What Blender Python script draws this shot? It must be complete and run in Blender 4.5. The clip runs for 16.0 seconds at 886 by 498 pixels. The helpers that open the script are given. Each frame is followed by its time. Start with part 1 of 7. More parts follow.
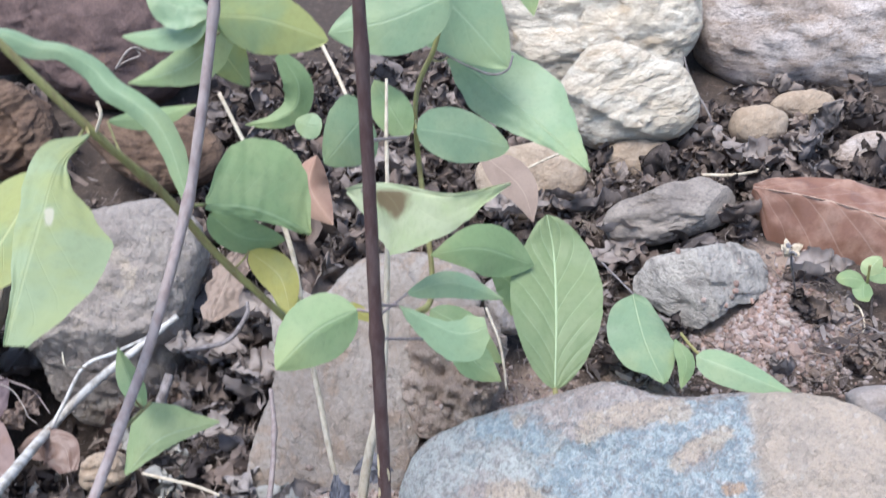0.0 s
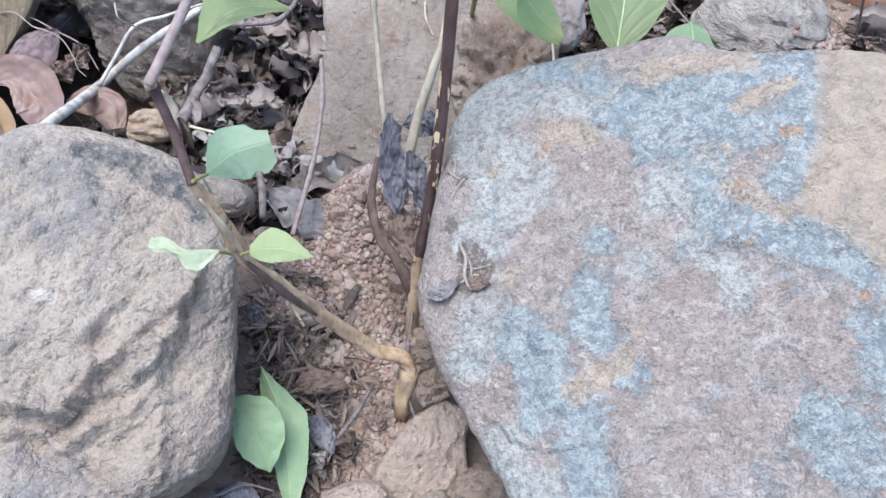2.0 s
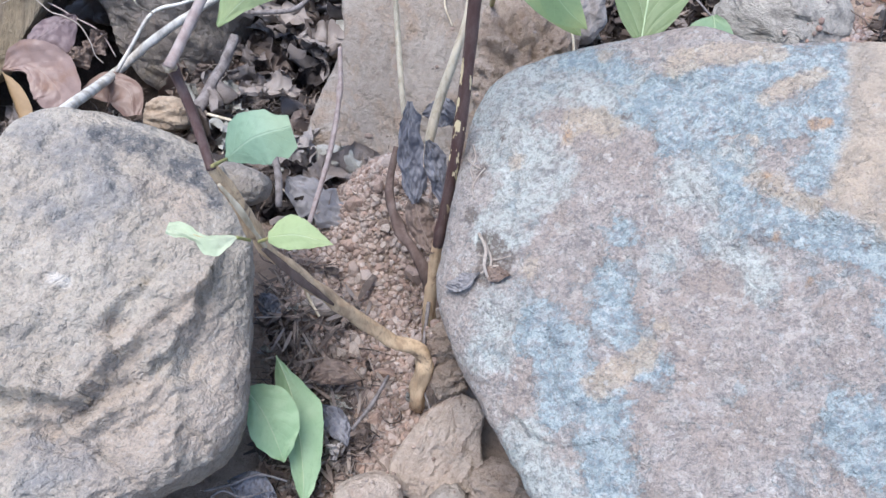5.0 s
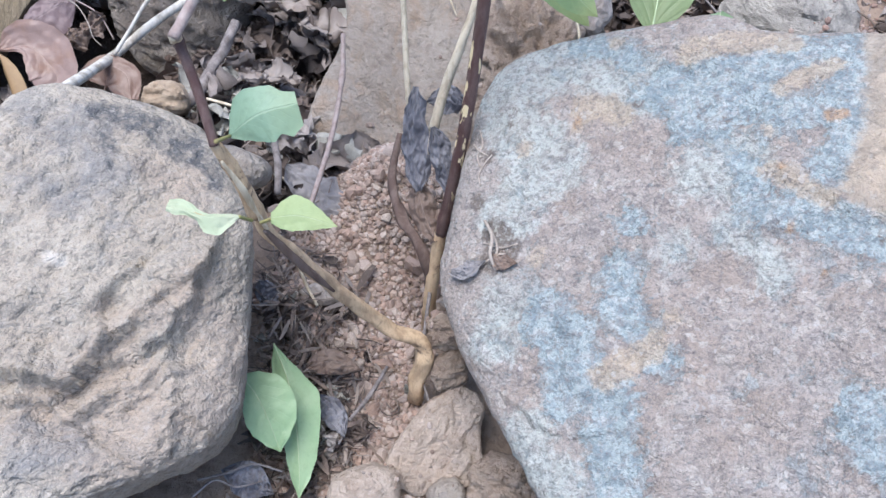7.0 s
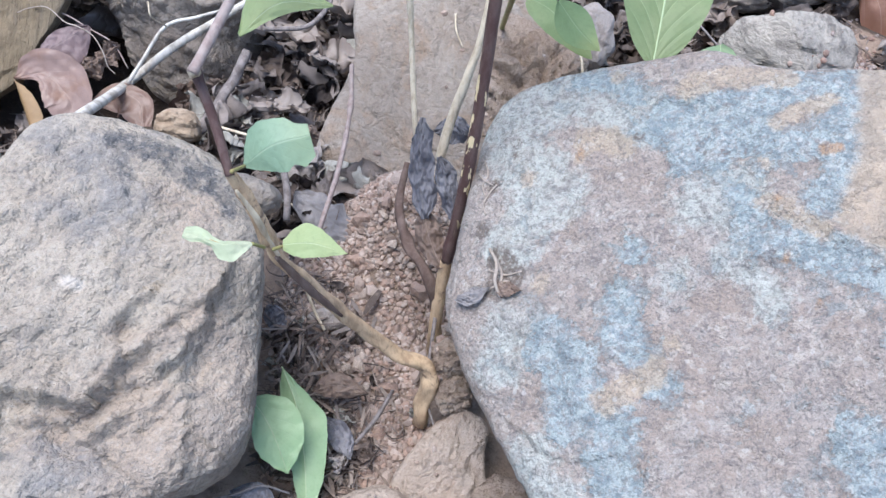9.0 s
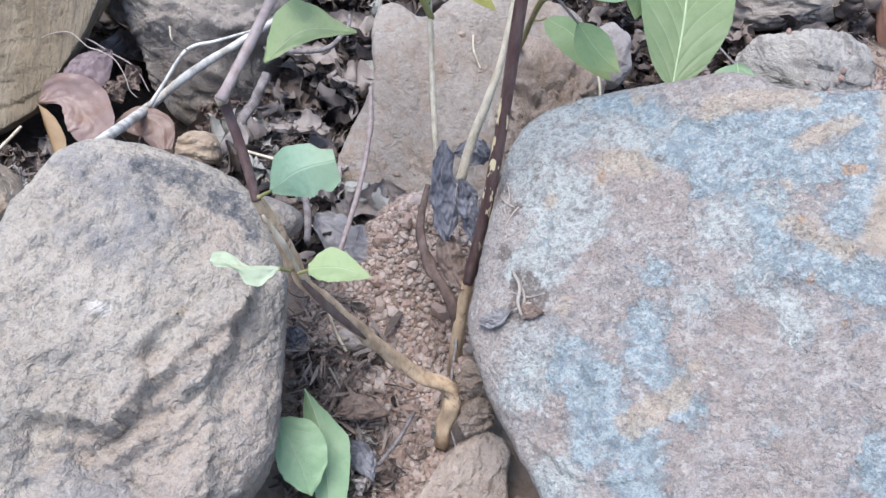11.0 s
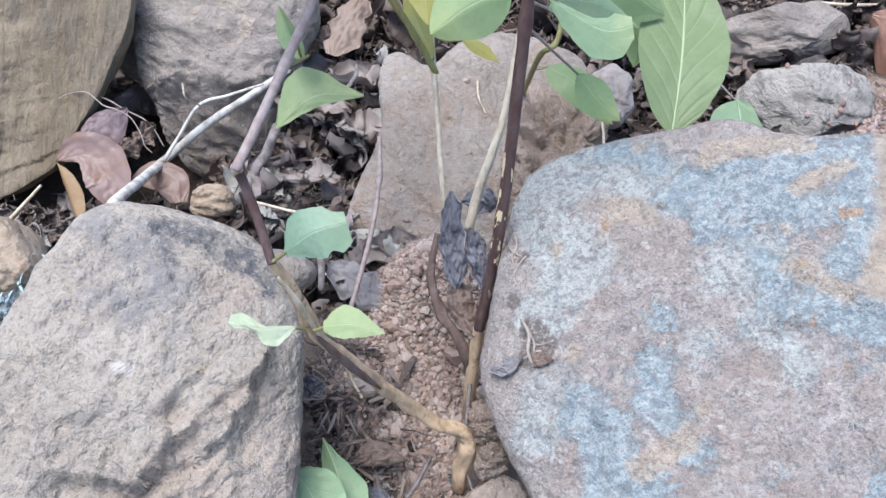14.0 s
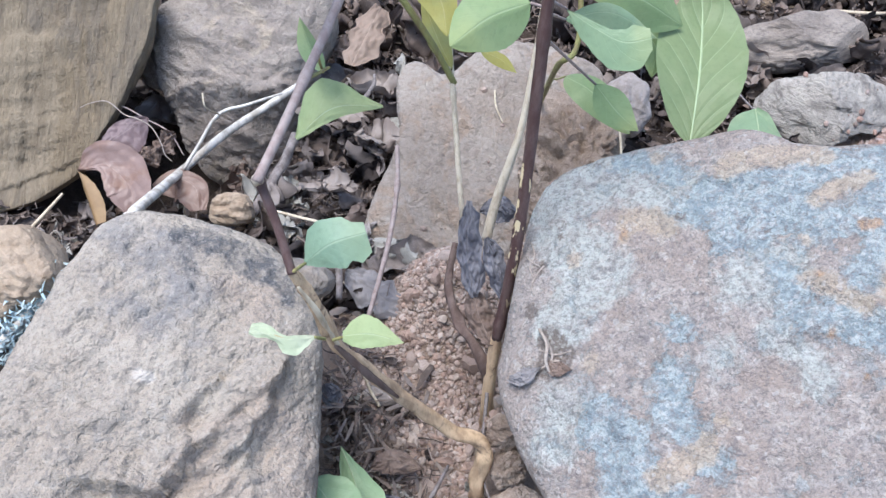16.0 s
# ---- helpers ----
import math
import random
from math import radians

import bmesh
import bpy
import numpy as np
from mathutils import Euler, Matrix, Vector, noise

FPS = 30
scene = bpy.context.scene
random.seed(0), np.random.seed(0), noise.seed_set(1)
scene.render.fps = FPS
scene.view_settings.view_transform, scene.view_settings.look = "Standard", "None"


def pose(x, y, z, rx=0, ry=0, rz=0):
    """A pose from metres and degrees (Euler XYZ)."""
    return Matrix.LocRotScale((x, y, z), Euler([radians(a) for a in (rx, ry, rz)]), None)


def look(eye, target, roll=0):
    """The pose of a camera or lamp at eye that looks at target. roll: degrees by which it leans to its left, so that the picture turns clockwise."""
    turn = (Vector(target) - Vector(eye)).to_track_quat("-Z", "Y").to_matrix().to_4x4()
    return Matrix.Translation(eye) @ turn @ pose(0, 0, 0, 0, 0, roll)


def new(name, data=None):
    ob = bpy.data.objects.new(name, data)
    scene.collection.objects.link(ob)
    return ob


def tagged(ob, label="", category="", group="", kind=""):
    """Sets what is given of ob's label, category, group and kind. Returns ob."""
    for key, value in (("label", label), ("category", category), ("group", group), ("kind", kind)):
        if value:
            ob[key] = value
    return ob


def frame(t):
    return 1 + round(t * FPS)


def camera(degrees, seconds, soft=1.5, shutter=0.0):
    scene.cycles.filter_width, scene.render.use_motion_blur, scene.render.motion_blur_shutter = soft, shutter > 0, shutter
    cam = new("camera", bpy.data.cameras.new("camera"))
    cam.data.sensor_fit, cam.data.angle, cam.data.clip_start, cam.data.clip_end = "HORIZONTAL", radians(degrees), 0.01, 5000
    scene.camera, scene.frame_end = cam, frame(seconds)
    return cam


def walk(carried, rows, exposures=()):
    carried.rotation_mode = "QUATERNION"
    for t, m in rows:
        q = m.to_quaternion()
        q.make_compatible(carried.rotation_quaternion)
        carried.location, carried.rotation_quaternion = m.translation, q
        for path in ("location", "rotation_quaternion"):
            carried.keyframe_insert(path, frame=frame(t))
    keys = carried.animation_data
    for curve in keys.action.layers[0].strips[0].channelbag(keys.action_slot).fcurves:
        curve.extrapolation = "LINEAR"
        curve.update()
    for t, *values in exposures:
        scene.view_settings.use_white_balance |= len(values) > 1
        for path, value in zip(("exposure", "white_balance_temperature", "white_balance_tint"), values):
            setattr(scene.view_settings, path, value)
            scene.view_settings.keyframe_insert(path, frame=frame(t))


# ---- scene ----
import collections

cam = camera(52.52, 16.0, soft=1.4, shutter=0.5)
PATH = [
    (0, (0.00268, -0.07962, 0.45626), (0.00119, 0.31365, 0.14748), -0.949),
    (0.5, (-0.00558, -0.08816, 0.43628), (-0.00583, 0.29112, 0.11047), 2.708),
    (1, (-0.01473, -0.11543, 0.40581), (-0.01418, 0.23890, 0.05303), 7.235),
    (1.5, (-0.01584, -0.13696, 0.39540), (-0.01429, 0.18759, 0.01505), 6.314),
    (2, (-0.01356, -0.13675, 0.39864), (-0.01925, 0.18801, 0.01850), 4.931),
    (2.5, (-0.01466, -0.13833, 0.40215), (-0.02364, 0.18670, 0.02232), 4.439),
    (3, (-0.01145, -0.14126, 0.40491), (-0.02345, 0.18825, 0.02904), 4.181),
    (3.5, (-0.01156, -0.14043, 0.40242), (-0.01740, 0.18963, 0.02688), 5.314),
    (4, (-0.00987, -0.13599, 0.40029), (-0.01723, 0.18970, 0.02099), 4.784),
    (4.2, (-0.01234, -0.13692, 0.39987), (-0.02374, 0.18803, 0.02003), 4.824),
    (6.3, (-0.01869, -0.13311, 0.38178), (-0.02257, 0.18558, -0.00348), 6.460),
    (6.5, (-0.01908, -0.13425, 0.38168), (-0.02174, 0.18740, -0.00112), 6.933),
    (7, (-0.02201, -0.13597, 0.38287), (-0.02834, 0.18808, 0.00214), 6.833),
    (7.5, (-0.02247, -0.13906, 0.38469), (-0.03106, 0.18813, 0.00670), 6.871),
    (8, (-0.02208, -0.13648, 0.38609), (-0.03119, 0.18970, 0.00724), 6.618),
    (8.5, (-0.02198, -0.13713, 0.38998), (-0.03475, 0.19401, 0.01558), 6.025),
    (9, (-0.02328, -0.14177, 0.39103), (-0.03304, 0.19216, 0.01902), 6.789),
    (9.2, (-0.02107, -0.14209, 0.39234), (-0.03199, 0.19177, 0.02030), 6.716),
    (11.3, (-0.02850, -0.14145, 0.39467), (-0.04667, 0.19919, 0.02911), 5.463),
    (11.5, (-0.02865, -0.14190, 0.39592), (-0.04720, 0.19981, 0.03138), 5.718),
    (12, (-0.02660, -0.14006, 0.40206), (-0.04639, 0.20793, 0.04358), 4.473),
    (12.5, (-0.02740, -0.13994, 0.40326), (-0.04687, 0.20772, 0.04443), 4.279),
    (13, (-0.03098, -0.13943, 0.40406), (-0.05205, 0.20771, 0.04483), 4.088),
    (13.5, (-0.02801, -0.14053, 0.40561), (-0.05353, 0.20582, 0.04591), 3.233),
    (14, (-0.02715, -0.14147, 0.40892), (-0.05400, 0.20809, 0.05243), 2.742),
    (14.5, (-0.02895, -0.14212, 0.40880), (-0.05962, 0.20867, 0.05382), 2.703),
    (15, (-0.02842, -0.14231, 0.41035), (-0.06144, 0.20868, 0.05578), 2.215),
    (15.5, (-0.02716, -0.14296, 0.41220), (-0.06194, 0.20829, 0.05806), 1.965),
    (16, (-0.02851, -0.14192, 0.41130), (-0.06409, 0.20913, 0.05704), 1.890),
]
walk(cam, [(t, look(eye, target, roll)) for t, eye, target, roll in PATH], exposures=[(0.0, 1.22, 6000, 10), (16.0, 1.22, 6000, 10)])

# ---- light: open shade under a bright sky ----
world = bpy.data.worlds.new("sky")
scene.world = world
world.use_nodes = True
wn = world.node_tree.nodes
sky = wn.new("ShaderNodeTexSky")
sky.sky_type, sky.sun_disc = "NISHITA", False
sky.sun_elevation, sky.sun_rotation = radians(76), radians(-119)
sky.air_density, sky.dust_density, sky.ozone_density = 1.0, 1.5, 1.5
world.node_tree.links.new(sky.outputs[0], wn["Background"].inputs[0])
wn["Background"].inputs[1].default_value = 0.135
sun_data = bpy.data.lights.new("sun", "SUN")
sun_data.energy, sun_data.angle, sun_data.color = 2.1, radians(38), (1.0, 0.965, 0.92)
sun = new("sun", sun_data)
sun.matrix_world = look((-0.45, -0.25, 2.1), (0, 0, 0))

rng = random.Random(7)


# ---- materials ----
def mat(name):
    m = bpy.data.materials.new(name)
    m.use_nodes = True
    nt = m.node_tree
    return m, nt, nt.nodes["Principled BSDF"]


def node(nt, kind, **ins):
    n = nt.nodes.new(kind)
    for k, v in ins.items():
        k = k.replace("_", " ")
        if hasattr(v, "is_output"):
            nt.links.new(v, n.inputs[k])
        else:
            n.inputs[k].default_value = v
    return n


def coords(nt, which="Object"):
    return nt.nodes.new("ShaderNodeTexCoord").outputs[which]


def fbm(nt, vec, scale, detail=6.0, rough=0.6, distort=0.0):
    return node(nt, "ShaderNodeTexNoise", Vector=vec, Scale=scale, Detail=detail, Roughness=rough, Distortion=distort).outputs["Fac"]


def ramp(nt, fac, lo, hi, a=0.0, b=1.0):
    r = node(nt, "ShaderNodeMapRange", Value=fac)
    r.inputs[1].default_value, r.inputs[2].default_value = lo, hi
    r.inputs[3].default_value, r.inputs[4].default_value = a, b
    r.interpolation_type = "SMOOTHSTEP"
    return r.outputs[0]


def mix(nt, fac, a, b, blend="MIX"):
    n = nt.nodes.new("ShaderNodeMix")
    n.data_type, n.blend_type = "RGBA", blend
    for i, v in ((0, fac), (6, a), (7, b)):
        if hasattr(v, "is_output"):
            nt.links.new(v, n.inputs[i])
        else:
            n.inputs[i].default_value = (*v, 1) if isinstance(v, tuple) else v
    return n.outputs[2]


def calc(nt, op, a, b=0.0):
    n = nt.nodes.new("ShaderNodeMath")
    n.operation = op
    for i, v in ((0, a), (1, b)):
        if hasattr(v, "is_output"):
            nt.links.new(v, n.inputs[i])
        else:
            n.inputs[i].default_value = v
    return n.outputs[0]


def finish(nt, bsdf, colour, bump, strength=0.5, distance=0.001, rough=0.85, spec=0.3):
    nt.links.new(colour, bsdf.inputs["Base Color"])
    bsdf.inputs["Roughness"].default_value = rough
    bsdf.inputs["Specular IOR Level"].default_value = spec
    if bump is not None:
        b = node(nt, "ShaderNodeBump", Height=bump, Strength=strength, Distance=distance)
        nt.links.new(b.outputs[0], bsdf.inputs["Normal"])


def rock_material(name, base, light, dark, stain, scale=1.0, speck=0.35, stain_at=0.55, layered=0.0, bump=0.6, lie=(0.5, 0.3, 0.4), slope=None):
    """Weathered stone: two broad tones, stains, a fine crystalline speckle and pits."""
    m, nt, bsdf = mat(name)
    vec = coords(nt)
    if layered:
        mp = node(nt, "ShaderNodeMapping", Vector=vec)
        mp.inputs["Rotation"].default_value = lie
        mp.inputs["Scale"].default_value = (1, 1, 1 + layered)
        if slope is not None:  # streaks that run down a leaning face
            mp.vector_type = "TEXTURE"
            mp.inputs["Rotation"].default_value = (-slope, 0.0, 0.0)
            mp.inputs["Scale"].default_value = (1, 1, 1 / (1 + layered))
        lay = mp.outputs[0]
    else:
        lay = vec
    broad = fbm(nt, lay, 14 * scale, 5, 0.6, 0.6)
    mid = fbm(nt, lay, 70 * scale, 6, 0.65, 0.4)
    fine = fbm(nt, vec, 420 * scale, 4, 0.7)
    cells = node(nt, "ShaderNodeTexVoronoi", Vector=vec, Scale=620 * scale)
    col = mix(nt, ramp(nt, broad, 0.35, 0.65), base, light)
    col = mix(nt, ramp(nt, mid, 0.48, 0.72, 0, 0.75), col, dark)
    col = mix(nt, ramp(nt, fbm(nt, lay, 22 * scale, 6, 0.65, 1.0), stain_at, stain_at + 0.12, 0, 0.85), col, stain)
    col = mix(nt, calc(nt, "MULTIPLY", ramp(nt, fine, 0.5, 0.75), speck), col, dark)
    col = mix(nt, calc(nt, "MULTIPLY", ramp(nt, cells.outputs["Color"], 0.75, 0.95), speck * 0.45), col, tuple(min(1.0, 1.25 * c) for c in light))
    crisp = fbm(nt, lay, 260 * scale, 5, 0.75)
    col = mix(nt, ramp(nt, crisp, 0.5, 0.66, 0, 0.5), col, dark)
    col = mix(nt, ramp(nt, crisp, 0.46, 0.34, 0, 0.35), col, tuple(min(1.0, 1.2 * c) for c in light))
    worm = calc(nt, "ABSOLUTE", calc(nt, "SUBTRACT", fbm(nt, lay, 120 * scale, 4, 0.65, 0.5), 0.5))
    col = mix(nt, ramp(nt, worm, 0.03, 0.0, 0, 0.14), col, dark)
    h = calc(nt, "ADD", calc(nt, "MULTIPLY", calc(nt, "ADD", mid, calc(nt, "MULTIPLY", worm, 0.7)), 1.8), calc(nt, "ADD", calc(nt, "MULTIPLY", fine, 0.6), calc(nt, "MULTIPLY", crisp, 0.9)))
    finish(nt, bsdf, col, h, min(bump, 1.0), 0.0031, 0.9, 0.25)
    return m


def spots(nt, vec, places, scale=95.0, wander=0.04):
    """Ragged blotches round places x, y, z, radius."""
    wob = node(nt, "ShaderNodeTexNoise", Vector=vec, Scale=scale, Detail=6.0, Roughness=0.7)
    warp = node(nt, "ShaderNodeVectorMath")
    warp.operation = "MULTIPLY_ADD"
    nt.links.new(wob.outputs["Color"], warp.inputs[0])
    warp.inputs[1].default_value = (wander,) * 3
    nt.links.new(vec, warp.inputs[2])
    total = None
    for x, y, z, r in places:
        d = node(nt, "ShaderNodeVectorMath")
        d.operation = "DISTANCE"
        nt.links.new(warp.outputs[0], d.inputs[0])
        d.inputs[1].default_value = (x + wander / 2, y + wander / 2, z + wander / 2)
        s = ramp(nt, d.outputs["Value"], r * 0.86, r * 1.1, 1.0, 0.0)
        total = s if total is None else calc(nt, "MAXIMUM", total, s)
    return total


def stain(nt, name, ragged=9.0, scale=95.0, soft=0.8):
    """A mask from a stone's painted distance to its stains (millimetres), with a ragged crusty edge."""
    at = nt.nodes.new("ShaderNodeAttribute")
    at.attribute_name = name
    vec = coords(nt)
    wob = calc(nt, "MULTIPLY", calc(nt, "SUBTRACT", fbm(nt, vec, scale, 7, 0.72), 0.5), ragged * 2.2)
    tiny = calc(nt, "MULTIPLY", calc(nt, "SUBTRACT", fbm(nt, vec, scale * 5, 4, 0.7), 0.5), ragged * 0.7)
    return ramp(nt, calc(nt, "ADD", at.outputs["Fac"], calc(nt, "ADD", wob, tiny)), soft, -soft)


def patched_rock():
    """Pale granite-like rock with crusts of blue-grey lichen and rusty, sandy stains."""
    m, nt, bsdf = mat("lichen_rock")
    vec = coords(nt)
    broad = fbm(nt, vec, 24, 6, 0.65, 0.4)
    mid = fbm(nt, vec, 150, 6, 0.72, 0.3)
    grain = fbm(nt, vec, 420, 4, 0.75)
    dust = fbm(nt, vec, 950, 3, 0.75)
    chips = node(nt, "ShaderNodeTexVoronoi", Vector=vec, Scale=560)
    flecks = node(nt, "ShaderNodeTexVoronoi", Vector=vec, Scale=300)
    col = mix(nt, ramp(nt, broad, 0.36, 0.62), (0.340, 0.274, 0.231), (0.384, 0.328, 0.289))
    col = mix(nt, ramp(nt, fbm(nt, vec, 60, 6, 0.7, 0.5), 0.5, 0.62, 0, 0.6), col, (0.415, 0.379, 0.351))
    col = mix(nt, ramp(nt, mid, 0.52, 0.62, 0, 0.6), col, (0.234, 0.200, 0.186))
    col = mix(nt, ramp(nt, flecks.outputs["Color"], 0.7, 0.8, 0, 0.45), col, (0.516, 0.464, 0.408))
    # thin pale film of lichen, then scattered and solid blue-grey crusts
    film = calc(nt, "MULTIPLY", stain(nt, "film", 16.0, 70.0, 4.0), ramp(nt, mid, 0.64, 0.42, 0.4, 0.8))
    col = mix(nt, film, col, mix(nt, ramp(nt, grain, 0.4, 0.62), (0.490, 0.514, 0.472), (0.348, 0.375, 0.350)))
    loose = ramp(nt, fbm(nt, vec, 58, 8, 0.78, 0.4), 0.575, 0.60, 0, 0.5)
    core = stain(nt, "lichen", 12.0, 105.0, 1.1)
    fray = calc(nt, "MULTIPLY", stain(nt, "lichen", 26.0, 120.0), 0.6)
    crust = calc(nt, "MAXIMUM", calc(nt, "MULTIPLY", core, ramp(nt, mid, 0.66, 0.5, 0.45, 1.0)), calc(nt, "MAXIMUM", fray, loose))
    blue = mix(nt, ramp(nt, fbm(nt, vec, 210, 5, 0.7, 0.6), 0.42, 0.58), (0.357, 0.409, 0.405), (0.204, 0.257, 0.277))
    blue = mix(nt, ramp(nt, grain, 0.56, 0.66, 0, 0.6), blue, (0.486, 0.518, 0.494))
    blue = mix(nt, ramp(nt, grain, 0.42, 0.34, 0, 0.6), blue, (0.153, 0.194, 0.213))
    col = mix(nt, calc(nt, "MULTIPLY", crust, 0.92), col, blue)
    # sandy bare stone, rust, dirt and a spot of ledge shade put into the colour
    sandy = mix(nt, ramp(nt, mid, 0.4, 0.65), (0.498, 0.399, 0.293), (0.420, 0.336, 0.252))
    col = mix(nt, calc(nt, "MULTIPLY", stain(nt, "sandy", 6.0, 110.0, 1.5), 0.75), col, sandy)
    smooth = stain(nt, "side", 6.0, 90.0, 2.6)
    col = mix(nt, calc(nt, "MULTIPLY", smooth, 0.9), col, mix(nt, ramp(nt, broad, 0.4, 0.6), (0.466, 0.371, 0.279), (0.407, 0.334, 0.263)))
    col = mix(nt, calc(nt, "MULTIPLY", stain(nt, "rust", 2.4, 260.0, 1.0), 0.75), col, (0.424, 0.256, 0.140))
    col = mix(nt, calc(nt, "MULTIPLY", stain(nt, "dirt_shade", 4.0, 220.0), ramp(nt, grain, 0.35, 0.55, 0.3, 0.9)), col, (0.138, 0.107, 0.086))
    calm = ramp(nt, calc(nt, "MAXIMUM", smooth, calc(nt, "MULTIPLY", film, 0.7)), 0.0, 1.0, 1.0, 0.5)
    col = mix(nt, calc(nt, "MULTIPLY", ramp(nt, grain, 0.52, 0.60, 0, 0.55), calm), col, (0.184, 0.162, 0.154))
    col = mix(nt, calc(nt, "MULTIPLY", ramp(nt, dust, 0.54, 0.64, 0, 0.5), calm), col, (0.166, 0.149, 0.145))
    col = mix(nt, calc(nt, "MULTIPLY", ramp(nt, dust, 0.45, 0.33, 0, 0.36), calm), col, (0.534, 0.507, 0.472))
    col = mix(nt, calc(nt, "MULTIPLY", ramp(nt, chips.outputs["Color"], 0.8, 0.9, 0, 0.34), calm), col, (0.570, 0.553, 0.522))
    # curling hairline rims between the scales of the crust
    swirl = calc(nt, "ABSOLUTE", calc(nt, "SUBTRACT", fbm(nt, vec, 170, 3, 0.55, 1.1), 0.5))
    rims = calc(nt, "MULTIPLY", ramp(nt, swirl, 0.004, 0.028, 1.0, 0.0), calc(nt, "MULTIPLY", calm, ramp(nt, broad, 0.42, 0.58, 0.35, 1.0)))
    col = mix(nt, calc(nt, "MULTIPLY", rims, 0.13), col, (0.165, 0.165, 0.170))
    h = calc(nt, "ADD", calc(nt, "MULTIPLY", mid, 1.5), calc(nt, "MULTIPLY", fbm(nt, vec, 260, 3, 0.6), 0.7))
    h = calc(nt, "ADD", h, calc(nt, "ADD", calc(nt, "MULTIPLY", grain, 0.7), calc(nt, "MULTIPLY", crust, 0.22)))
    h = calc(nt, "SUBTRACT", h, calc(nt, "MULTIPLY", rims, 0.12))
    finish(nt, bsdf, col, h, 1.0, 0.0026, 0.88, 0.3)
    return m


def chipped_rock():
    """Grey-tan stone: a pale weathered skin, dark lichen on its crest and bare tan breaks on its flank."""
    m, nt, bsdf = mat("grey_tan_rock")
    vec = coords(nt)
    broad = fbm(nt, vec, 16, 6, 0.62, 0.5)
    mid = fbm(nt, vec, 85, 6, 0.68, 0.4)
    grain = fbm(nt, vec, 330, 4, 0.72)
    dust = fbm(nt, vec, 850, 3, 0.75)
    col = mix(nt, ramp(nt, broad, 0.36, 0.62), (0.358, 0.304, 0.245), (0.417, 0.364, 0.299))
    col = mix(nt, ramp(nt, mid, 0.52, 0.68, 0, 0.5), col, (0.241, 0.221, 0.204))
    tan = calc(nt, "MULTIPLY", stain(nt, "tan_flank", 22.0, 40.0, 6.0), ramp(nt, mid, 0.3, 0.6, 0.95, 0.55))
    col = mix(nt, tan, col, mix(nt, ramp(nt, mid, 0.4, 0.62), (0.394, 0.317, 0.251), (0.297, 0.239, 0.198)))
    grey = calc(nt, "MULTIPLY", stain(nt, "grey_top", 22.0, 45.0, 6.0), ramp(nt, mid, 0.35, 0.6, 0.2, 0.7))
    col = mix(nt, grey, col, (0.209, 0.204, 0.204))
    soot = calc(nt, "MULTIPLY", stain(nt, "dark_top", 11.0, 60.0, 2.5), ramp(nt, fbm(nt, vec, 190, 5, 0.7), 0.6, 0.42, 0.35, 0.95))
    col = mix(nt, soot, col, (0.094, 0.095, 0.100))
    col = mix(nt, ramp(nt, grain, 0.52, 0.62, 0, 0.5), col, (0.178, 0.156, 0.140))
    col = mix(nt, ramp(nt, grain, 0.46, 0.36, 0, 0.42), col, (0.463, 0.416, 0.366))
    col = mix(nt, ramp(nt, dust, 0.53, 0.64, 0, 0.45), col, (0.178, 0.156, 0.144))
    col = mix(nt, calc(nt, "MULTIPLY", stain(nt, "scar", 0.8, 300.0, 1.2), 0.7), col, (0.624, 0.564, 0.501))
    h = calc(nt, "MULTIPLY", calc(nt, "ADD", mid, fbm(nt, vec, 170, 4, 0.6)), 1.2)
    h = calc(nt, "ADD", h, calc(nt, "ADD", calc(nt, "MULTIPLY", grain, 0.5), calc(nt, "MULTIPLY", dust, 0.12)))
    finish(nt, bsdf, col, h, 1.0, 0.0034, 0.9, 0.25)
    return m


def soil_material():
    m, nt, bsdf = mat("soil")
    vec = coords(nt)
    a, b, c = fbm(nt, vec, 16, 5, 0.6), fbm(nt, vec, 110, 6, 0.7), fbm(nt, vec, 600, 4, 0.7)
    col = mix(nt, ramp(nt, a, 0.35, 0.65), (0.312, 0.230, 0.176), (0.385, 0.292, 0.228))
    gritty = spots(nt, vec, ((-0.06, 0.17, 0, 0.09), (-0.03, 0.08, 0, 0.08), (-0.105, 0.11, 0, 0.085), (-0.08, 0.03, 0, 0.07), (0.07, 0.28, 0, 0.07), (0.12, 0.31, 0, 0.05), (0.25, 0.42, 0, 0.07), (0.04, 0.30, 0, 0.08), (0.02, 0.02, 0, 0.07)), 30.0, 0.08)
    col = mix(nt, gritty, (0.082, 0.063, 0.052), col)
    col = mix(nt, ramp(nt, b, 0.45, 0.7, 0, 0.7), col, (0.153, 0.111, 0.086))
    col = mix(nt, ramp(nt, c, 0.55, 0.75, 0, 0.45), col, (0.347, 0.271, 0.212))
    finish(nt, bsdf, col, calc(nt, "ADD", calc(nt, "MULTIPLY", b, 2.0), c), 0.9, 0.003, 0.95, 0.15)
    return m


